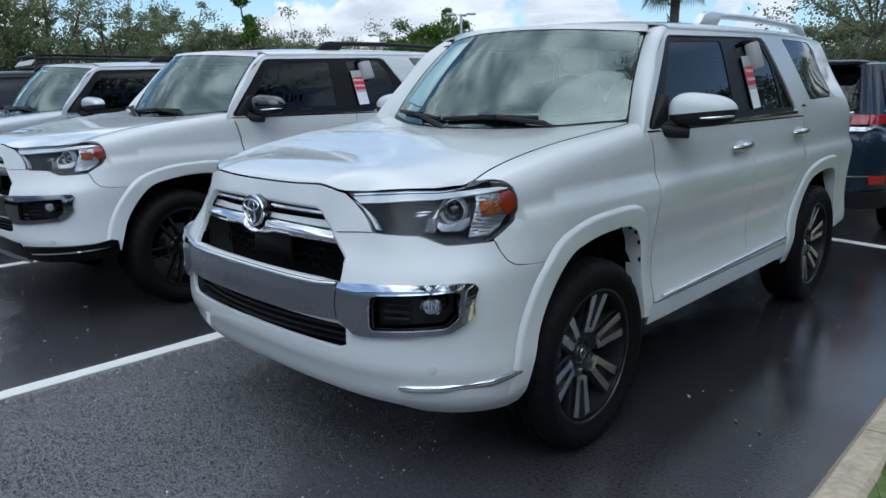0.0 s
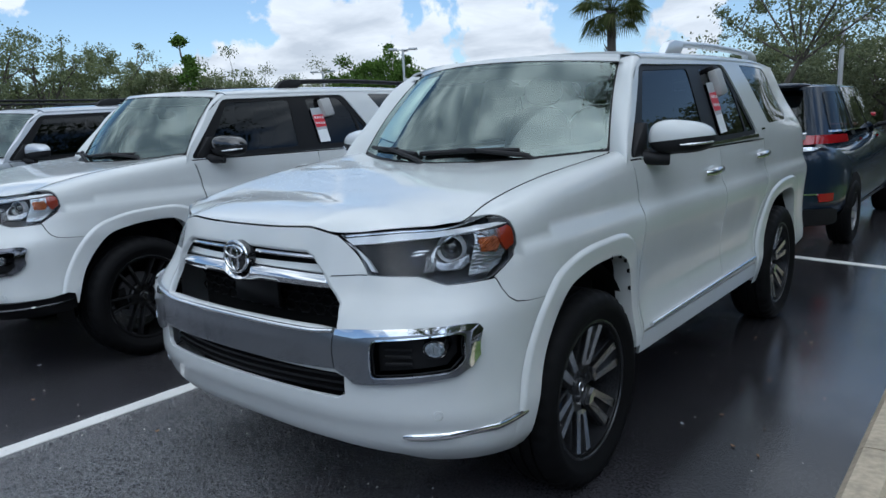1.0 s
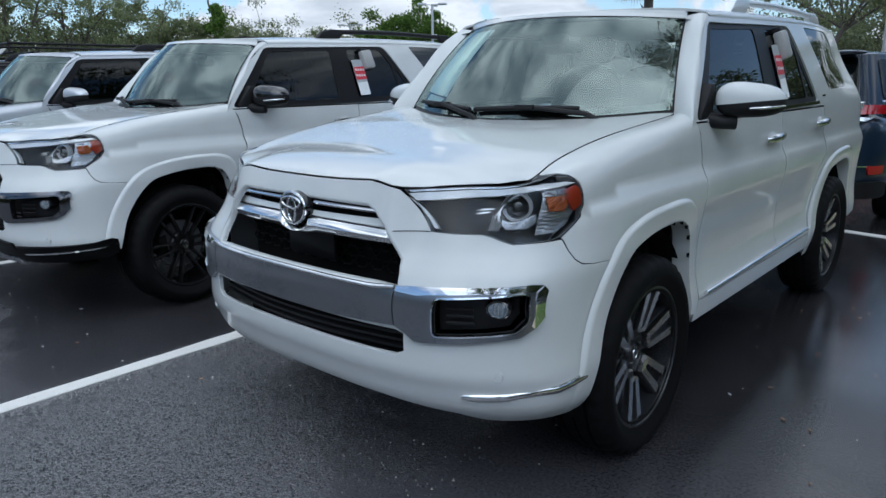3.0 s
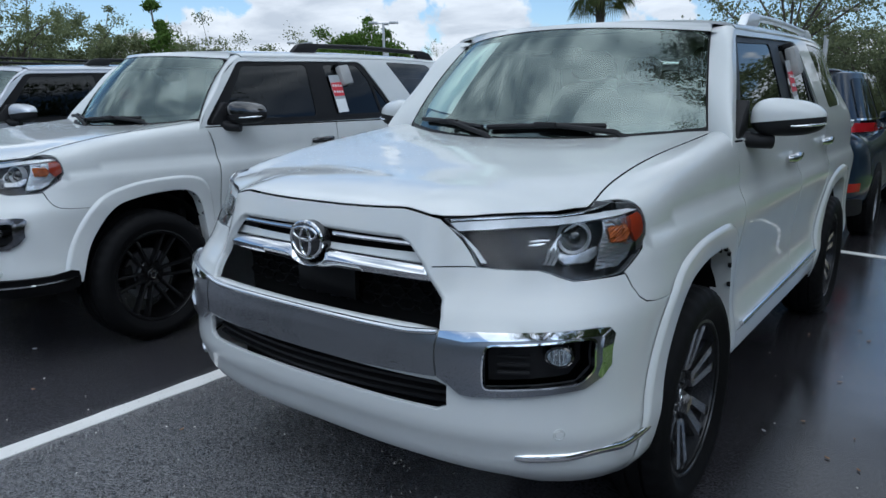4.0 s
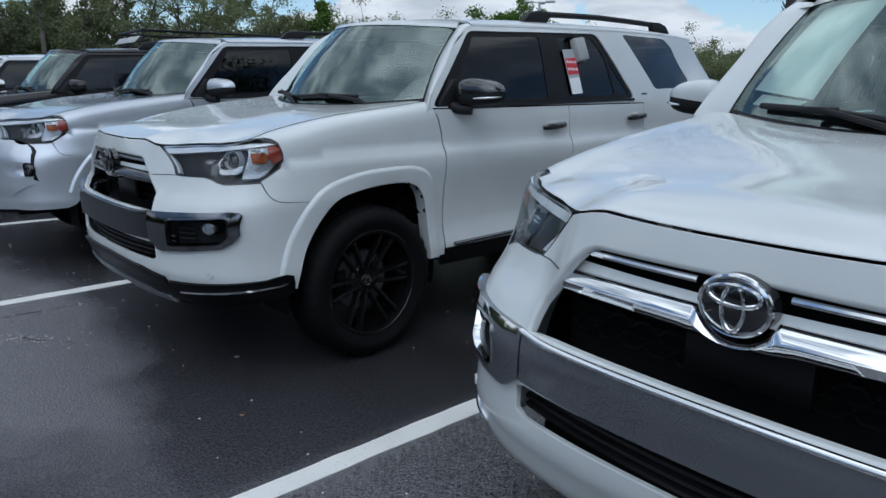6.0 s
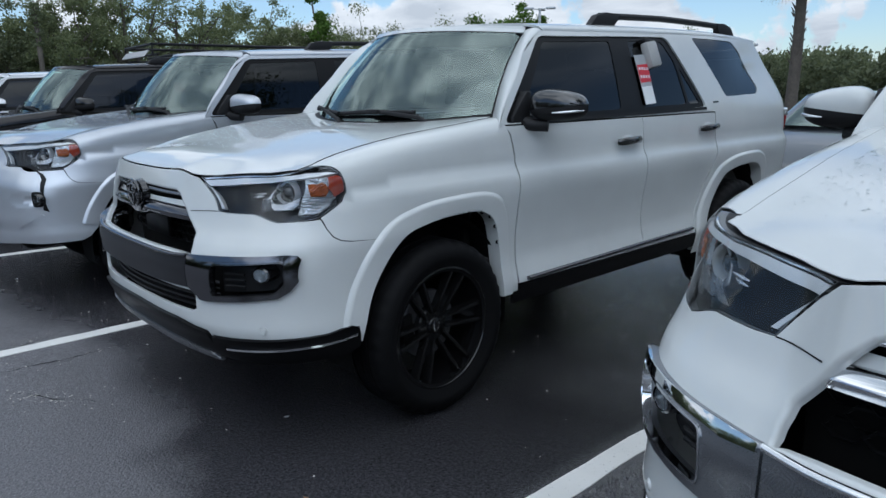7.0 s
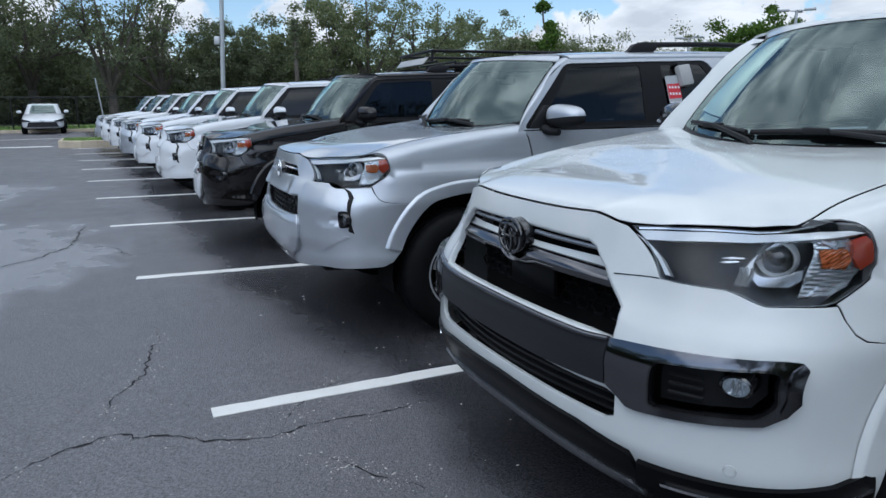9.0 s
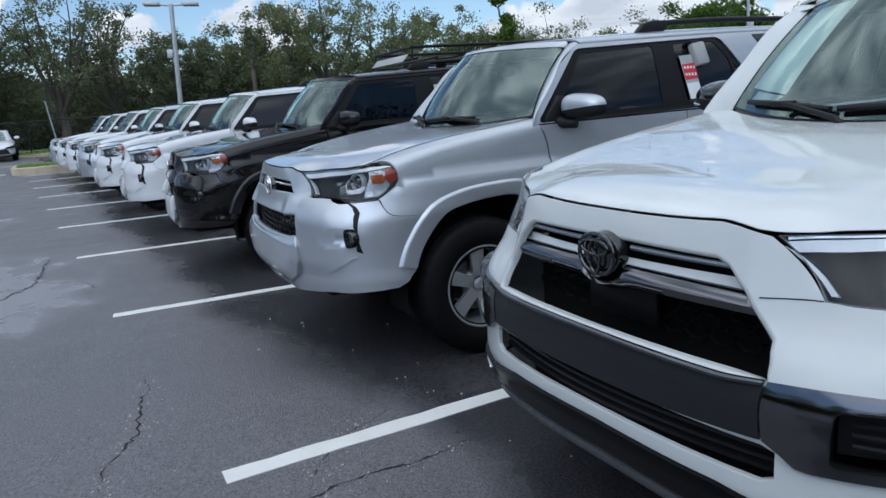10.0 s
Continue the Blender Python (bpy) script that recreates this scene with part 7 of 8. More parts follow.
# an oak behind the row, and the one on the island whose boughs hang over the last wagon
x, y = bearing(E1, 75.5, 26)
tree((x, y), 7.4, 3.6, 60, "leaf", 15000, 0.11, 0.40, "spreading oak with an open, airy crown", (0.3, 0.0), 50, thick=0.38)
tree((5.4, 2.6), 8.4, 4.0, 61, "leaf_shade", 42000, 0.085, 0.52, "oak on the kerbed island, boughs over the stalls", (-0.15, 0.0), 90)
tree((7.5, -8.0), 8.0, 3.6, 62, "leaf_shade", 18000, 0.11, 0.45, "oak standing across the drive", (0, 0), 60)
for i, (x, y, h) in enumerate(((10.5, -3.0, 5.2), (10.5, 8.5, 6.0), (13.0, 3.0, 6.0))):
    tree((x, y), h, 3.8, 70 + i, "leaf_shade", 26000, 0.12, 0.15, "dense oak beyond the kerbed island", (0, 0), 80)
# a thin young tree that stands above the wood
x, y = bearing(E9, 33.0, 57)
tall = thing("slender_tree", "slender tree with a tuft of bright leaves", "tree", "trees", pose(x, y, 0))
part("trunk", tube(bmesh.new(), [(0, 0, 0), (0.2, 0.1, 4), (0.0, 0.1, 6.4), (-0.35, 0, 7.3), (-0.5, 0, 8.3)], [0.16, 0.13, 0.10, 0.08, 0.05], 8), "bark", tall)
v, f = leaves(np.array([(-0.5, 0, 8.6), (-0.2, 0.2, 8.4), (-0.8, 0, 8.3), (0.5, 0, 7.0), (0.9, 0, 6.6), (0.3, 0.3, 6.3), (1.2, 0, 6.0), (-0.3, 0, 5.6), (0.6, 0, 5.4)]),
              np.array([0.45, 0.4, 0.35, 0.45, 0.5, 0.5, 0.6, 0.7, 0.9]), 1500, 0.30, np.random.default_rng(8))
part("crown", quads(v, f), "leaf_bright", tall)


def palm(at, high, seed):
    """A cabbage palm: ragged trunk and a head of drooping fan leaves."""
    rng = random.Random(seed)
    ob = thing("palm_tree", "cabbage palm with a ragged trunk and drooping fans", "tree", "trees", pose(*at))
    bm = tube(bmesh.new(), [(0, 0, 0), (0.05, 0, high * 0.5), (0, 0.05, high)], [0.22, 0.18, 0.17], 12)
    for k in range(70):
        a, z = rng.uniform(0, math.tau), high * rng.uniform(0.35, 1.0)
        tube(bm, [(0.16 * math.cos(a), 0.16 * math.sin(a), z), (0.27 * math.cos(a), 0.27 * math.sin(a), z + 0.16)], [0.03, 0.012], 4)
    part("trunk", bm, "bark", ob)
    bm = bmesh.new()
    for k in range(78):
        a, up = k * 2.399, rng.uniform(-0.75, 1.2)
        d = Vector((math.cos(a) * math.cos(up), math.sin(a) * math.cos(up), math.sin(up)))
        stem, size = rng.uniform(0.6, 0.95), rng.uniform(0.65, 0.95)
        hub = Vector((0, 0, high + 0.1)) + d * stem
        tube(bm, [(0, 0, high), hub], 0.012, 4)
        u = d.cross(Vector((0, 0, 1))).normalized()
        n = u.cross(d)
        for j in range(-8, 9):
            b = j * 0.16
            w = (d * math.cos(b) + u * math.sin(b)).normalized()
            tip = hub + w * size + Vector((0, 0, -0.22 - 0.25 * abs(b)))
            mid = hub + w * size * 0.6
            e = (n * 0.012 + w.cross(n) * 0.022)
            try:
                bm.faces.new([bm.verts.new(p) for p in (hub, mid + e, tip, mid - e)])
            except ValueError:
                pass
    part("fronds", bm, "frond", ob)


palm((-10.6, 24.0, 0), 5.4, 2)
x, y = bearing(E9, 13.4, 47)
post = thing("bare_palm_trunk", "dead palm trunk wrapped in creeper", "tree", "trees", pose(x, y, 0))
part("trunk", tube(bmesh.new(), [(0, 0, 0), (0.1, 0, 3), (0.1, 0, 6.2)], [0.17, 0.14, 0.15], 10), "bark", post)
v, f = leaves(np.array([(0.1, 0, z) for z in (4.2, 4.7, 5.2, 5.6, 6.0, 6.3)]), np.array([0.3, 0.35, 0.4, 0.5, 0.5, 0.4]), 700, 0.2, np.random.default_rng(9))
part("creeper", quads(v, f), "leaf_dark", post)


def far_woods(line, high, count, size, seed):
    """A thick wood along points of the plan."""
    rng = np.random.default_rng(seed)
    c, r = [], []
    for (p, q, h, k) in zip(line, line[1:], high, high[1:]):
        n = int(math.hypot(q[0] - p[0], q[1] - p[1]) / 0.16)
        for t in rng.uniform(0, 1, n):
            c.append((p[0] + (q[0] - p[0]) * t + rng.normal(0, 1.2), p[1] + (q[1] - p[1]) * t + rng.normal(0, 1.2), (h + (k - h) * t) * rng.uniform(0.02, 1.0)))
            r.append(rng.uniform(0.7, 1.3))
    v, f = leaves(np.array(c), np.array(r), count, size, rng)
    # the shade inside the wood, built as a lumpy dark bank under the leaves
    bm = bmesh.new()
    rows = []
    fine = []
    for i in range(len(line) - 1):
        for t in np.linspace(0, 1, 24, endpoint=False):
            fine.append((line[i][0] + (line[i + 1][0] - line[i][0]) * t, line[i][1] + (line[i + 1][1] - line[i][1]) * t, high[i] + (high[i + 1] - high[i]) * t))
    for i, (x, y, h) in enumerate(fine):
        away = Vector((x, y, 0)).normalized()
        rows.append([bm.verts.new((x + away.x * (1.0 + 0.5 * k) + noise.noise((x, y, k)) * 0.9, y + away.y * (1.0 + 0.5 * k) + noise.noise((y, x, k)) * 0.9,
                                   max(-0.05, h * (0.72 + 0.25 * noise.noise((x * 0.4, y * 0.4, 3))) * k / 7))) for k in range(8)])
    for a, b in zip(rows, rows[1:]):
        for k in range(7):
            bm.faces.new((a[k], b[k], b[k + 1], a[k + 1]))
    tagged(part("shade_bank", bm, "thicket", None), "dark bank standing for the shade inside the wood", "wood", kind="stuff")
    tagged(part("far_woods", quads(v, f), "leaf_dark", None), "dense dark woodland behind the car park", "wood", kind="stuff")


far_woods([bearing(E9, a, d) for a, d in ((-32, 60), (-15, 57), (0, 58), (10, 60), (20, 60), (30, 66), (40, 74), (52, 88), (65, 95), (75, 62), (90, 56), (110, 48))],
          [6.5, 6.5, 6.5, 5.0, 5.5, 5.0, 4.4, 4.6, 4.6, 3.4, 4.0, 5.0], 140000, 0.36, 31)
# the wood that closes the place behind the camera
far_woods([bearing(E9, a, d) for a, d in ((112, 46), (135, 34), (160, 28), (185, 28), (215, 30), (240, 30), (265, 28), (290, 30), (310, 38), (326, 54))],
          [5.0, 5.5, 5.5, 5.5, 6.0, 7.0, 7.5, 7.5, 8.0, 7.0], 60000, 0.55, 32)

# ---------------------------------------------------------------- poles, fence


def light_pole(at, high, heads, label, turn=0, lean=0):
    ob = thing("light_pole", label, "street lamp", "light poles", pose(at[0], at[1], GZ(at[0]), lean, 0, 0) @ pose(0, 0, 0, 0, 0, turn))
    part("pole", tube(bmesh.new(), [(0, 0, 0), (0, 0, high)], [0.105, 0.085], 14), "metal", ob)
    part("base", box(bmesh.new(), (0, 0, 0.30), (0.5, 0.5, 0.6), 0.03), "concrete", ob)
    for a in heads:
        d = (math.cos(radians(a)), math.sin(radians(a)))
        part("arm", tube(bmesh.new(), [(0, 0, high - 0.06), (d[0] * 0.5, d[1] * 0.5, high - 0.02)], 0.035, 8), "metal", ob)
        part("lamp_head", box(bmesh.new(), (d[0] * 0.75, d[1] * 0.75, high), (0.62, 0.42, 0.14), 0.03, (0, 0, a)), "metal", ob)
    return ob


pole = light_pole((-33.0, 2.0, 0), 6.0, (0, 180), "grey steel light pole with two square heads", 70, -3)
part("camera_box", box(bmesh.new(), (-0.20, 0, 4.05), (0.24, 0.22, 0.34), 0.03), "metal", pole)
pole = light_pole((-33.0, 36.6, 0), 6.75, (0, 90, 200), "grey steel light pole with square heads and camera boxes", 30)
for z in (3.9, 4.5):
    part("camera_box", box(bmesh.new(), (0.18, 0, z), (0.3, 0.25, 0.35), 0.03), "metal", pole)
x, y = bearing((-0.36, -2.16), 43, 60)
light_pole((x, y, 0), 6.0, (0, 180), "grey steel light pole far behind the trees", 30)
x, y = bearing(E1, 80.0, 34)
light_pole((x, y, 0), 4.8, (0,), "slim pale light pole behind the parked cars", 0)


def fence():
    """Dark wire fence along the wood's edge."""
    p0, p1 = Vector((-43.6, -40, 0)), Vector((-43.6, 32, 0))
    ob = tagged(part("fence", tube(bmesh.new(), [p0 + Vector((0, 0, 1.75)), p1 + Vector((0, 0, 1.75))], 0.03, 6), "mesh_black", None), "dark wire fence in front of the wood", "fence", kind="structure")
    n = 24
    for i in range(n + 1):
        p = p0.lerp(p1, i / n)
        part("post", tube(bmesh.new(), [p, p + Vector((0, 0, 1.8))], 0.035, 6), "mesh_black", ob)
    bm = bmesh.new()
    for k in range(14):
        z = 0.1 + k * 0.12
        tube(bm, [p0 + Vector((0, 0, z)), p1 + Vector((0, 0, z))], 0.008, 3, False)
    for k in range(360):
        p = p0.lerp(p1, k / 360)
        tube(bm, [p, p + Vector((0, 0, 1.74))], 0.006, 3, False)
    tagged(part("wire_mesh", bm, "mesh_black", ob), kind="stuff")


fence()
x, y = bearing(E9, -0.6, 41.5)
sign = thing("leaning_post", "thin leaning grey sign post on the verge", "post", "", pose(x, y, 0, 0, 0, 80))
part("stake", tube(bmesh.new(), [(0, 0, 0), (-0.28, 0, 2.7)], 0.035, 8), "metal", sign)

# ---------------------------------------------------------------- the other cars


def plain_car(name, m, label, paint, long, wide, high, belt, cab, facing_lamps=True, crossover=False, badge=False):
    """A car by its sizes. cab: front and rear of the glass at the belt and at the roof (along y, nose towards -y)."""
    n = 5.0
    w0, bottom = wide / 2, 0.24
    f0, r0, f1, r1 = cab
    hood_z = curve((0, belt - 0.30), (0.10 * long, belt - 0.16), (f0, belt - 0.02), (r0, belt), (0.93 * long, belt - (0.02 if crossover else 0.04)), (long, belt - (0.06 if crossover else 0.12)))
    yc = long / 2

    def lower(a, y):
        """Lower body, as a tube of rounded sections along y."""
        k = max(1e-4, 1 - abs((y - yc) / (long / 2)) ** 6) ** (1 / 6)
        zt, zb = hood_z(y), bottom + 0.18 * (1 - k)
        zc, h = (zt + zb) / 2, (zt - zb) / 2 * (0.55 + 0.45 * k)
        s, c = math.sin(a), math.cos(a)
        r = (abs(s) ** n + abs(c) ** n) ** (-1 / n)
        return w0 * k * r * s * (1 - 0.05 * max(0, r * c)), y, zc + h * r * c

    def flank(y, z):
        zt = hood_z(y)
        zc, h = (zt + bottom) / 2, (zt - bottom) / 2
        k = max(1e-4, 1 - abs((y - yc) / (long / 2)) ** 6) ** (1 / 6)
        q = (z - zc) / h
        return w0 * k * max(0.0, 1 - abs(q) ** n) ** (1 / n) * (1 - 0.05 * max(0, q)), y, z

    def end(sign):
        def fn(x, z):
            zt = hood_z(long if sign > 0 else 0.0) + 0.06
            q = min(0.97, abs(x) / w0)
            lean = 0.05 * ((z - 0.65) / 0.4) ** 2
            return x, yc + sign * (long / 2 * (1 - q**6) ** (1 / 6) * 0.997 - lean), z
        return fn

    def cabin(a, z):
        """Glasshouse: a rounded plan at each height."""
        t = (z - belt) / (high - belt)
        y0, y1, w = f0 + (f1 - f0) * t, r0 + (r1 - r0) * t, w0 * (0.93 - 0.20 * t)
        s, c = math.sin(a), math.cos(a)
        r = (abs(s) ** 4 + abs(c) ** 4) ** (-1 / 4)
        return w * r * s, (y0 + y1) / 2 - (y1 - y0) / 2 * r * c, z

    def top(a, t):
        """Roof cap from the glasshouse's rim to its middle."""
        x, y, _ = cabin(a, high - 0.05)
        ym = (f1 + r1) / 2
        k = t * (2 - t) if t < 1 else 1.0
        return x * (1 - t), ym + (y - ym) * (1 - t), high - 0.05 + 0.05 * math.sqrt(max(0.0, 1 - (1 - t) ** 3))

    car = thing(name, label, "car", "", m)
    mid = (0, yc, 0.6)
    wy = (0.19 * long, 0.79 * long)
    bm = bmesh.new()
    ys = [yc - long / 2 * math.cos(math.pi * i / 40) for i in range(41)]
    rows = [[bm.verts.new(lower(k * math.tau / 48, min(max(y, 0.004), long - 0.004))) for k in range(48)] for y in ys]
    for p, q in zip(rows, rows[1:]):
        for k in range(48):
            bm.faces.new((p[k], p[(k + 1) % 48], q[(k + 1) % 48], q[k]))
    bm.faces.new(rows[0])
    bm.faces.new(rows[-1][::-1])
    part("body", bm, paint, car)
    bm = bmesh.new()
    rows = [[bm.verts.new(top(k * math.tau / 48, t)) for k in range(48)] for t in (0, 0.05, 0.12, 0.25, 0.5, 0.75)]
    for p, q in zip(rows, rows[1:]):
        for k in range(48):
            bm.faces.new((p[k], p[(k + 1) % 48], q[(k + 1) % 48], q[k]))
    bm.faces.new(rows[-1])
    part("roof", bm, paint, car)
    zt, zb = high - 0.05, belt - 0.03
    q = math.pi / 4
    for a0, a1, what in ((-0.80 * q, 0.80 * q, "windscreen"), (math.pi - 0.80 * q, math.pi + 0.80 * q, "rear_window")):
        part(what, sheet(cabin, [(a0, belt + 0.03), (a1, belt + 0.03), (a1, zt - 0.03), (a0, zt - 0.03)], [], 0.08, 0.004, centre=mid), "windscreen" if what == "windscreen" else "tint_rear", car)
    part("roof_edge", sheet(cabin, [(-math.pi, zt - 0.055), (math.pi, zt - 0.055), (math.pi, zt + 0.002), (-math.pi, zt + 0.002)], [], 0.06, 0.004, -0.003, centre=mid), paint, car)
    for s in (1, -1):
        for a0, a1 in ((1.22 * q, 1.88 * q), (1.94 * q, 2.52 * q), (2.58 * q, 2.95 * q)):
            shape = [(s * a0, belt + 0.02), (s * a1, belt + 0.02), (s * a1, zt - 0.05), (s * a0, zt - 0.05)]
            part("window", sheet(cabin, rounded(shape, 0.04), [], 0.06, 0.004, 0.003, centre=mid), "tint", car)
        for a0, a1 in ((0.78, 1.24), (1.86, 1.96), (2.50, 2.60), (2.93, 3.22)):
            part("pillar", sheet(cabin, [(s * a0 * q, belt - 0.04), (s * a1 * q, belt - 0.04), (s * a1 * q, zt + 0.002), (s * a0 * q, zt + 0.002)], [], 0.06, 0.004, -0.004, centre=mid), paint if a0 in (0.78, 2.93) else "trim_black", car)
        part("window_trim", sheet(cabin, [(s * 1.18 * q, belt + 0.0), (s * 2.98 * q, belt), (s * 2.98 * q, belt + 0.018), (s * 1.18 * q, belt + 0.018)], [], 0.06, 0.004, 0.006, centre=mid), "chrome", car)
        for y in wy:
            ring = [(y + 0.40 * math.cos(a), 0.34 + 0.42 * math.sin(a)) for a in np.linspace(-0.25, math.pi + 0.25, 20)]
            part("wheel_arch", sheet(lambda yy, z, s=s: (s * flank(yy, z)[0], yy, z), ring, [], 0.06, 0.0, 0.003, centre=mid), "well", car)
            wheel(car, "six", pose(s * (w0 - 0.10), y, 0.340, 0, 0, 0 if s > 0 else 180) @ Matrix.Diagonal((0.9, 0.858, 0.858, 1)))
        part("sill", sheet(lambda yy, z, s=s: (s * flank(yy, z)[0], yy, z), [(wy[0] + 0.42, 0.27), (wy[1] - 0.42, 0.27), (wy[1] - 0.42, 0.36), (wy[0] + 0.42, 0.36)], [], 0.1, 0.01, 0.008, centre=mid), "plastic", car)
        for y in (0.42 * long, 0.60 * long):
            part("door_handle", tube(bmesh.new(), [(s * (flank(y, belt - 0.12)[0] + 0.01), y, belt - 0.12), (s * (flank(y, belt - 0.12)[0] + 0.02), y + 0.16, belt - 0.115)], 0.014, 8), "chrome", car)
        bm = blob(bmesh.new(), (s * (w0 + 0.10), f0 + 0.42, belt + 0.07), (0.11, 0.07, 0.075), 2.6, 12)
        part("door_mirror", bm, paint, car)
        part("mirror_arm", tube(bmesh.new(), [(s * (w0 - 0.12), f0 + 0.42, belt + 0.0), (s * (w0 + 0.06), f0 + 0.42, belt + 0.03)], 0.03, 8), "plastic", car)
        front, back = end(-1), end(1)
        lamp = [(s * 0.40 * wide, belt - 0.28), (s * 0.46 * wide, belt - 0.24), (s * 0.46 * wide, belt - 0.36), (s * 0.28 * wide, belt - 0.38), (s * 0.27 * wide, belt - 0.34)]
        part("headlamp", sheet(front, lamp, [], 0.05, 0.04, 0.05, centre=mid), "lamp_grey", car)
        part("lamp_strip", sheet(front, [(s * 0.28 * wide, belt - 0.375), (s * 0.46 * wide, belt - 0.345), (s * 0.46 * wide, belt - 0.32), (s * 0.28 * wide, belt - 0.355)], [], 0.05, 0.01, 0.025, centre=mid), "reflector", car)
        if crossover:
            tail = [(s * 0.16 * wide, belt - 0.03), (s * 0.47 * wide, belt - 0.015), (s * 0.478 * wide, belt - 0.095), (s * 0.30 * wide, belt - 0.110), (s * 0.16 * wide, belt - 0.095)]
            red = part("tail_lamp", sheet(back, tail, [], 0.05, 0.03, 0.03, centre=mid), "tail_red", car, "bright red tail lamp")
            part("lamp_clear", sheet(back, [(s * 0.20 * wide, belt - 0.120), (s * 0.40 * wide, belt - 0.132), (s * 0.37 * wide, belt - 0.165), (s * 0.24 * wide, belt - 0.170)], [], 0.05, 0.03, 0.02, centre=mid), "reflector", red)
            part("fog_reflector", sheet(back, [(s * 0.405 * wide, 0.53), (s * 0.450 * wide, 0.53), (s * 0.452 * wide, 0.61), (s * 0.40 * wide, 0.61)], [], 0.05, 0.02, 0.02, centre=mid), "tail_red", car)
            wrap = [(long - 0.34, belt - 0.035), (long - 0.10, belt - 0.02), (long - 0.06, belt - 0.095), (long - 0.22, belt - 0.10)]
            part("tail_lamp_side", sheet(lambda yy, z, s=s: (s * flank(yy, z)[0], yy, z), wrap, [], 0.05, 0.02, 0.02, centre=mid), "tail_red", red)
        else:
            part("tail_lamp", sheet(back, [(s * 0.28 * wide, belt - 0.17), (s * 0.46 * wide, belt - 0.16), (s * 0.46 * wide, belt - 0.26), (s * 0.30 * wide, belt - 0.27)], [], 0.05, 0.02, 0.02, centre=mid), "tail_red", car)
    front, back = end(-1), end(1)
    mouth = part("grille", sheet(front, rounded([(-0.36 * wide, 0.36), (0.36 * wide, 0.36), (0.30 * wide, 0.58), (-0.30 * wide, 0.58)], 0.03), [], 0.06, 0.04, 0.045, centre=mid), "gloss_black", car)
    for k in range(5):
        part("grille_slat", sheet(front, [(-0.33 * wide, 0.385 + 0.038 * k), (0.33 * wide, 0.385 + 0.038 * k), (0.33 * wide, 0.398 + 0.038 * k), (-0.33 * wide, 0.398 + 0.038 * k)], [], 0.1, 0.01, 0.052, centre=mid), "satin_dark", mouth)
    part("badge", tube(bmesh.new(), [(0.07 * math.cos(a), -0.012, 0.64 + 0.048 * math.sin(a)) for a in np.linspace(0, math.tau, 25)], 0.010, 6, False), "chrome", car)
    part("lower_bumper", sheet(back, rounded([(-0.46 * wide, 0.30), (0.46 * wide, 0.30), (0.46 * wide, 0.46), (-0.46 * wide, 0.46)], 0.04), [], 0.06, 0.03, 0.03, centre=mid), "plastic", car)
    part("plate", sheet(back, [(-0.15, 0.66), (0.15, 0.66), (0.15, 0.81), (-0.15, 0.81)], [], 0.1, 0.004, 0.012, centre=mid), "gloss_black", car)
    if crossover:
        gate = part("tailgate_line", sheet(back, [(-0.40 * wide, 0.600), (0.40 * wide, 0.600), (0.40 * wide, 0.612), (-0.40 * wide, 0.612)], [], 0.06, 0.006, 0.010, centre=mid), "chrome", car)
        for k in range(3):
            part("badge_bar", sheet(back, [(0.50 + 0.055 * k, 0.70), (0.54 + 0.055 * k, 0.70), (0.545 + 0.055 * k, 0.735), (0.505 + 0.055 * k, 0.735)], [], 0.05, 0.004, 0.012, centre=mid), "chrome", gate)
        part("roof_spoiler", blob(bmesh.new(), (0, r1 + 0.10, high - 0.035), (0.60, 0.16, 0.03), 3, 12), paint, car)
    return car


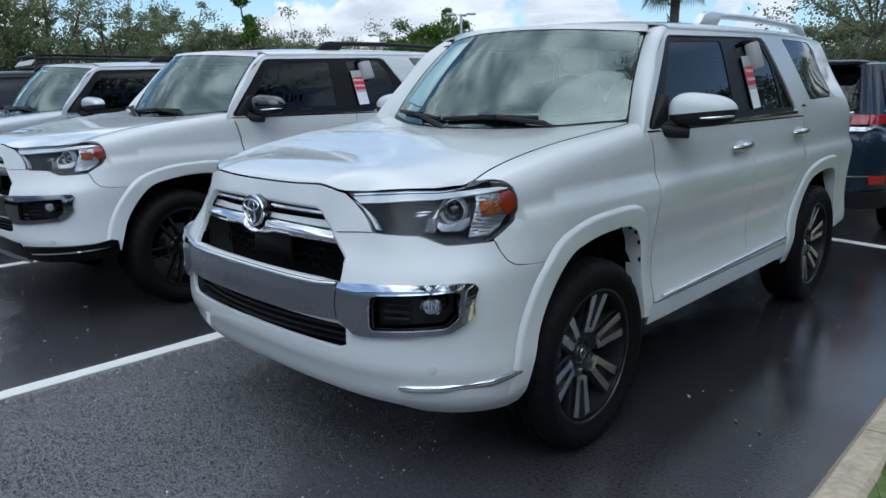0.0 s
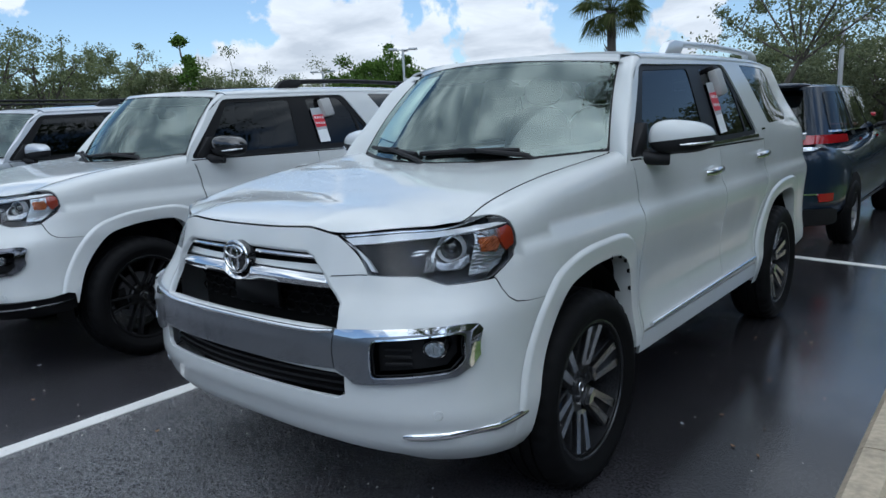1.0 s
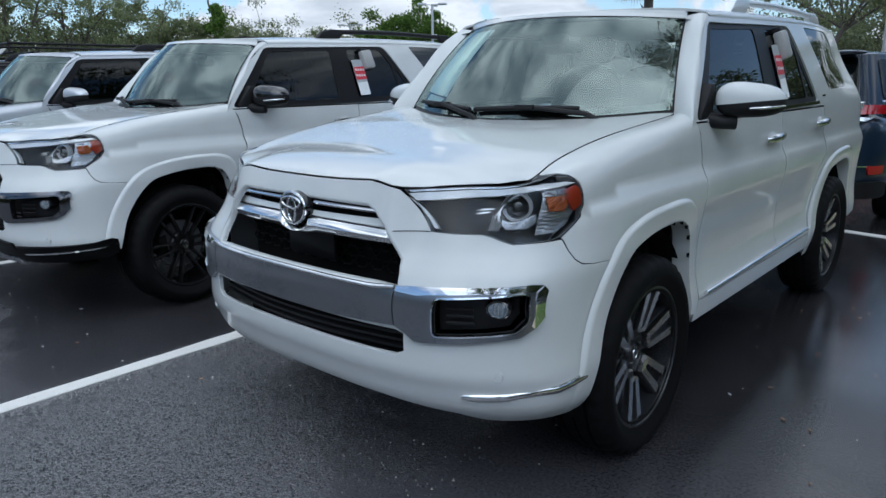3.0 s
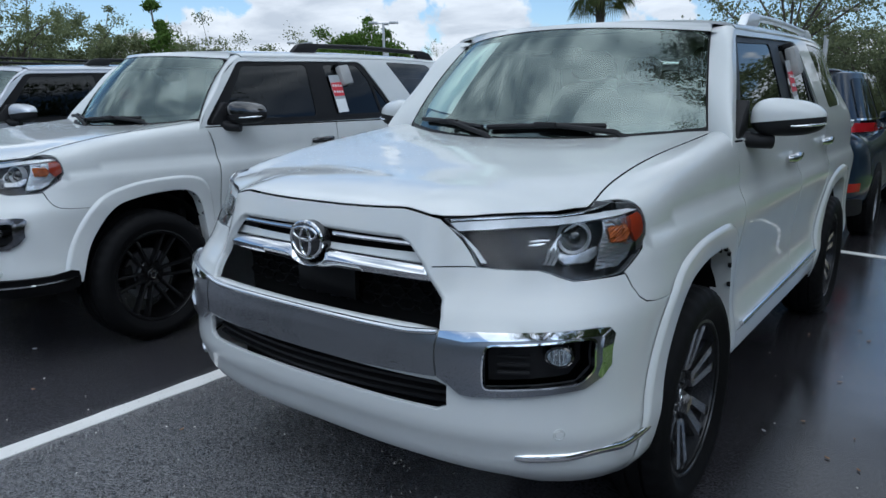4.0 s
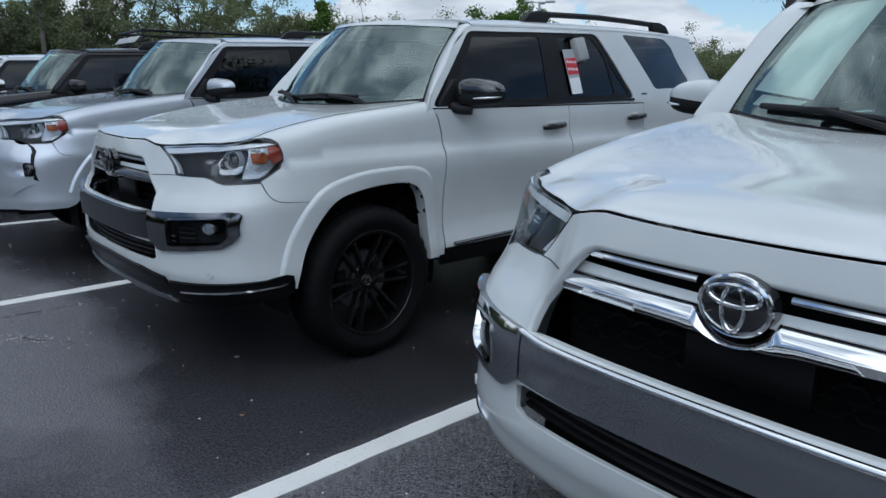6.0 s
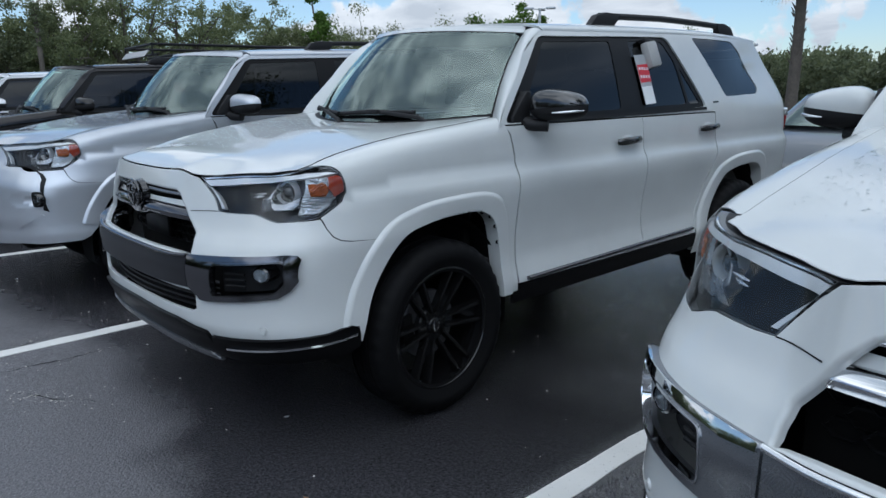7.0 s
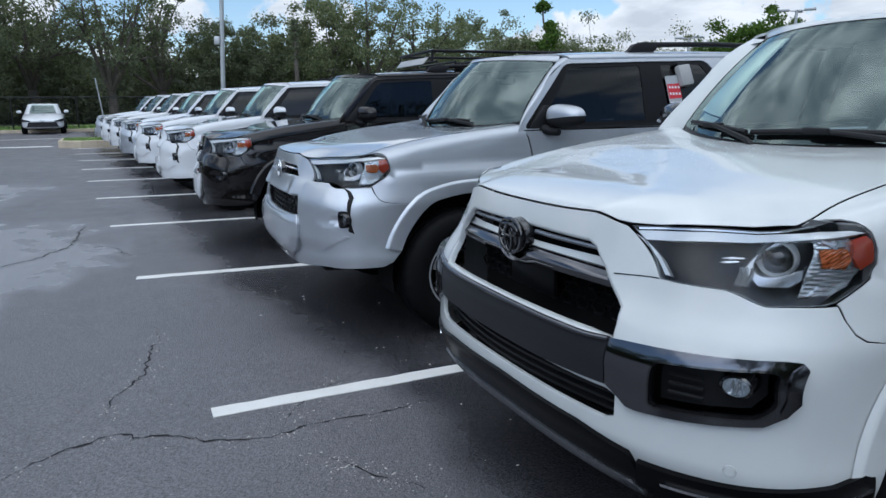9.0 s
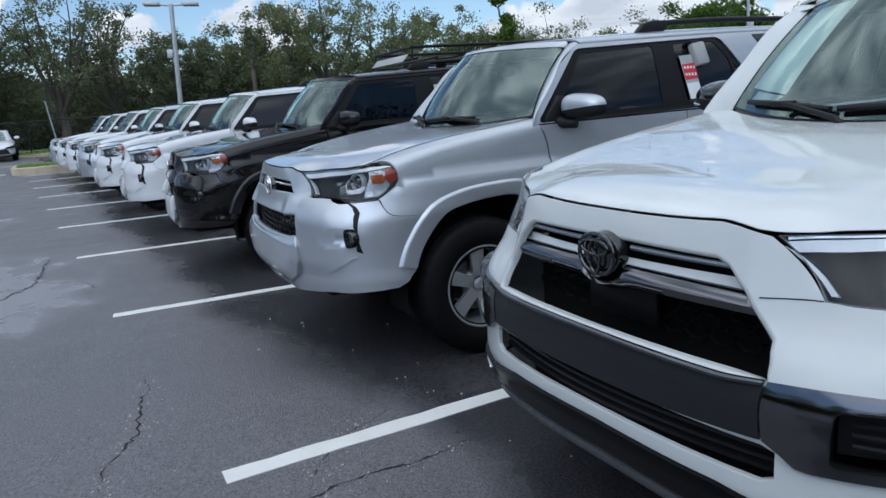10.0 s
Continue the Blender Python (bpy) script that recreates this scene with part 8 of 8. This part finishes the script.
plain_car("crossover", pose(-0.10, 5.05 + 4.86, 0, 0, 0, 180), "dark blue crossover seen from behind, red lamps", "blue", 4.86, 1.92, 1.70, 1.19, (1.35, 4.62, 2.05, 4.30), crossover=True)
plain_car("grey_sedan", pose(-3.1, 5.2, 0, 0, 0, 0), "dark grey sedan parked nose to the row", "grey", 4.85, 1.84, 1.34, 0.93, (1.25, 4.35, 2.15, 3.75))
plain_car("white_sedan", pose(-39.6, -5.35, GZ(-40), 0, 0, 92), "white sedan parked at the far kerb", "white", 4.85, 1.84, 1.45, 0.98, (1.25, 4.35, 2.15, 3.75))
plain_car("red_car", pose(-2.6, 26.0, 0, 0, 0, 15), "red car far behind the parked rows", "red", 4.7, 1.82, 1.48, 0.98, (1.25, 4.3, 2.15, 3.7))


def roof_basket(m):
    """A black roof basket with a pale wind plate in front."""
    ob = thing("roof_basket", "black roof basket with a pale wind deflector", "roof rack", "", m)
    part("side_rail", tube(bmesh.new(), [(-0.60, 0, 0.02), (-0.60, 0, 0.13), (-0.60, 1.9, 0.13), (-0.60, 1.9, 0.02)], 0.016, 8), "plastic", ob)
    part("side_rail", tube(bmesh.new(), [(0.60, 0, 0.02), (0.60, 0, 0.13), (0.60, 1.9, 0.13), (0.60, 1.9, 0.02)], 0.016, 8), "plastic", ob)
    part("end_rail", tube(bmesh.new(), [(-0.60, 0, 0.13), (0.60, 0, 0.13)], 0.016, 8), "plastic", ob)
    part("end_rail", tube(bmesh.new(), [(-0.60, 1.9, 0.13), (0.60, 1.9, 0.13)], 0.016, 8), "plastic", ob)
    for k in range(9):
        part("cross_bar", tube(bmesh.new(), [(-0.60, 0.05 + 0.22 * k, 0.02), (0.60, 0.05 + 0.22 * k, 0.02)], 0.013, 6), "plastic", ob)
    for x in (-0.5, 0.5):
        for y in (0.35, 1.55):
            part("foot", box(bmesh.new(), (x, y, -0.025), (0.06, 0.10, 0.09), 0.01), "plastic", ob)
    part("wind_plate", box(bmesh.new(), (0, -0.045, 0.030), (1.02, 0.012, 0.10), 0.004, (-42, 0, 0)), "box_grey", ob)
    return ob


roof_basket(pose(-9.08, -0.50, GZ(-9.13), 0, 0, -5) @ pose(0, 1.50, 1.868))
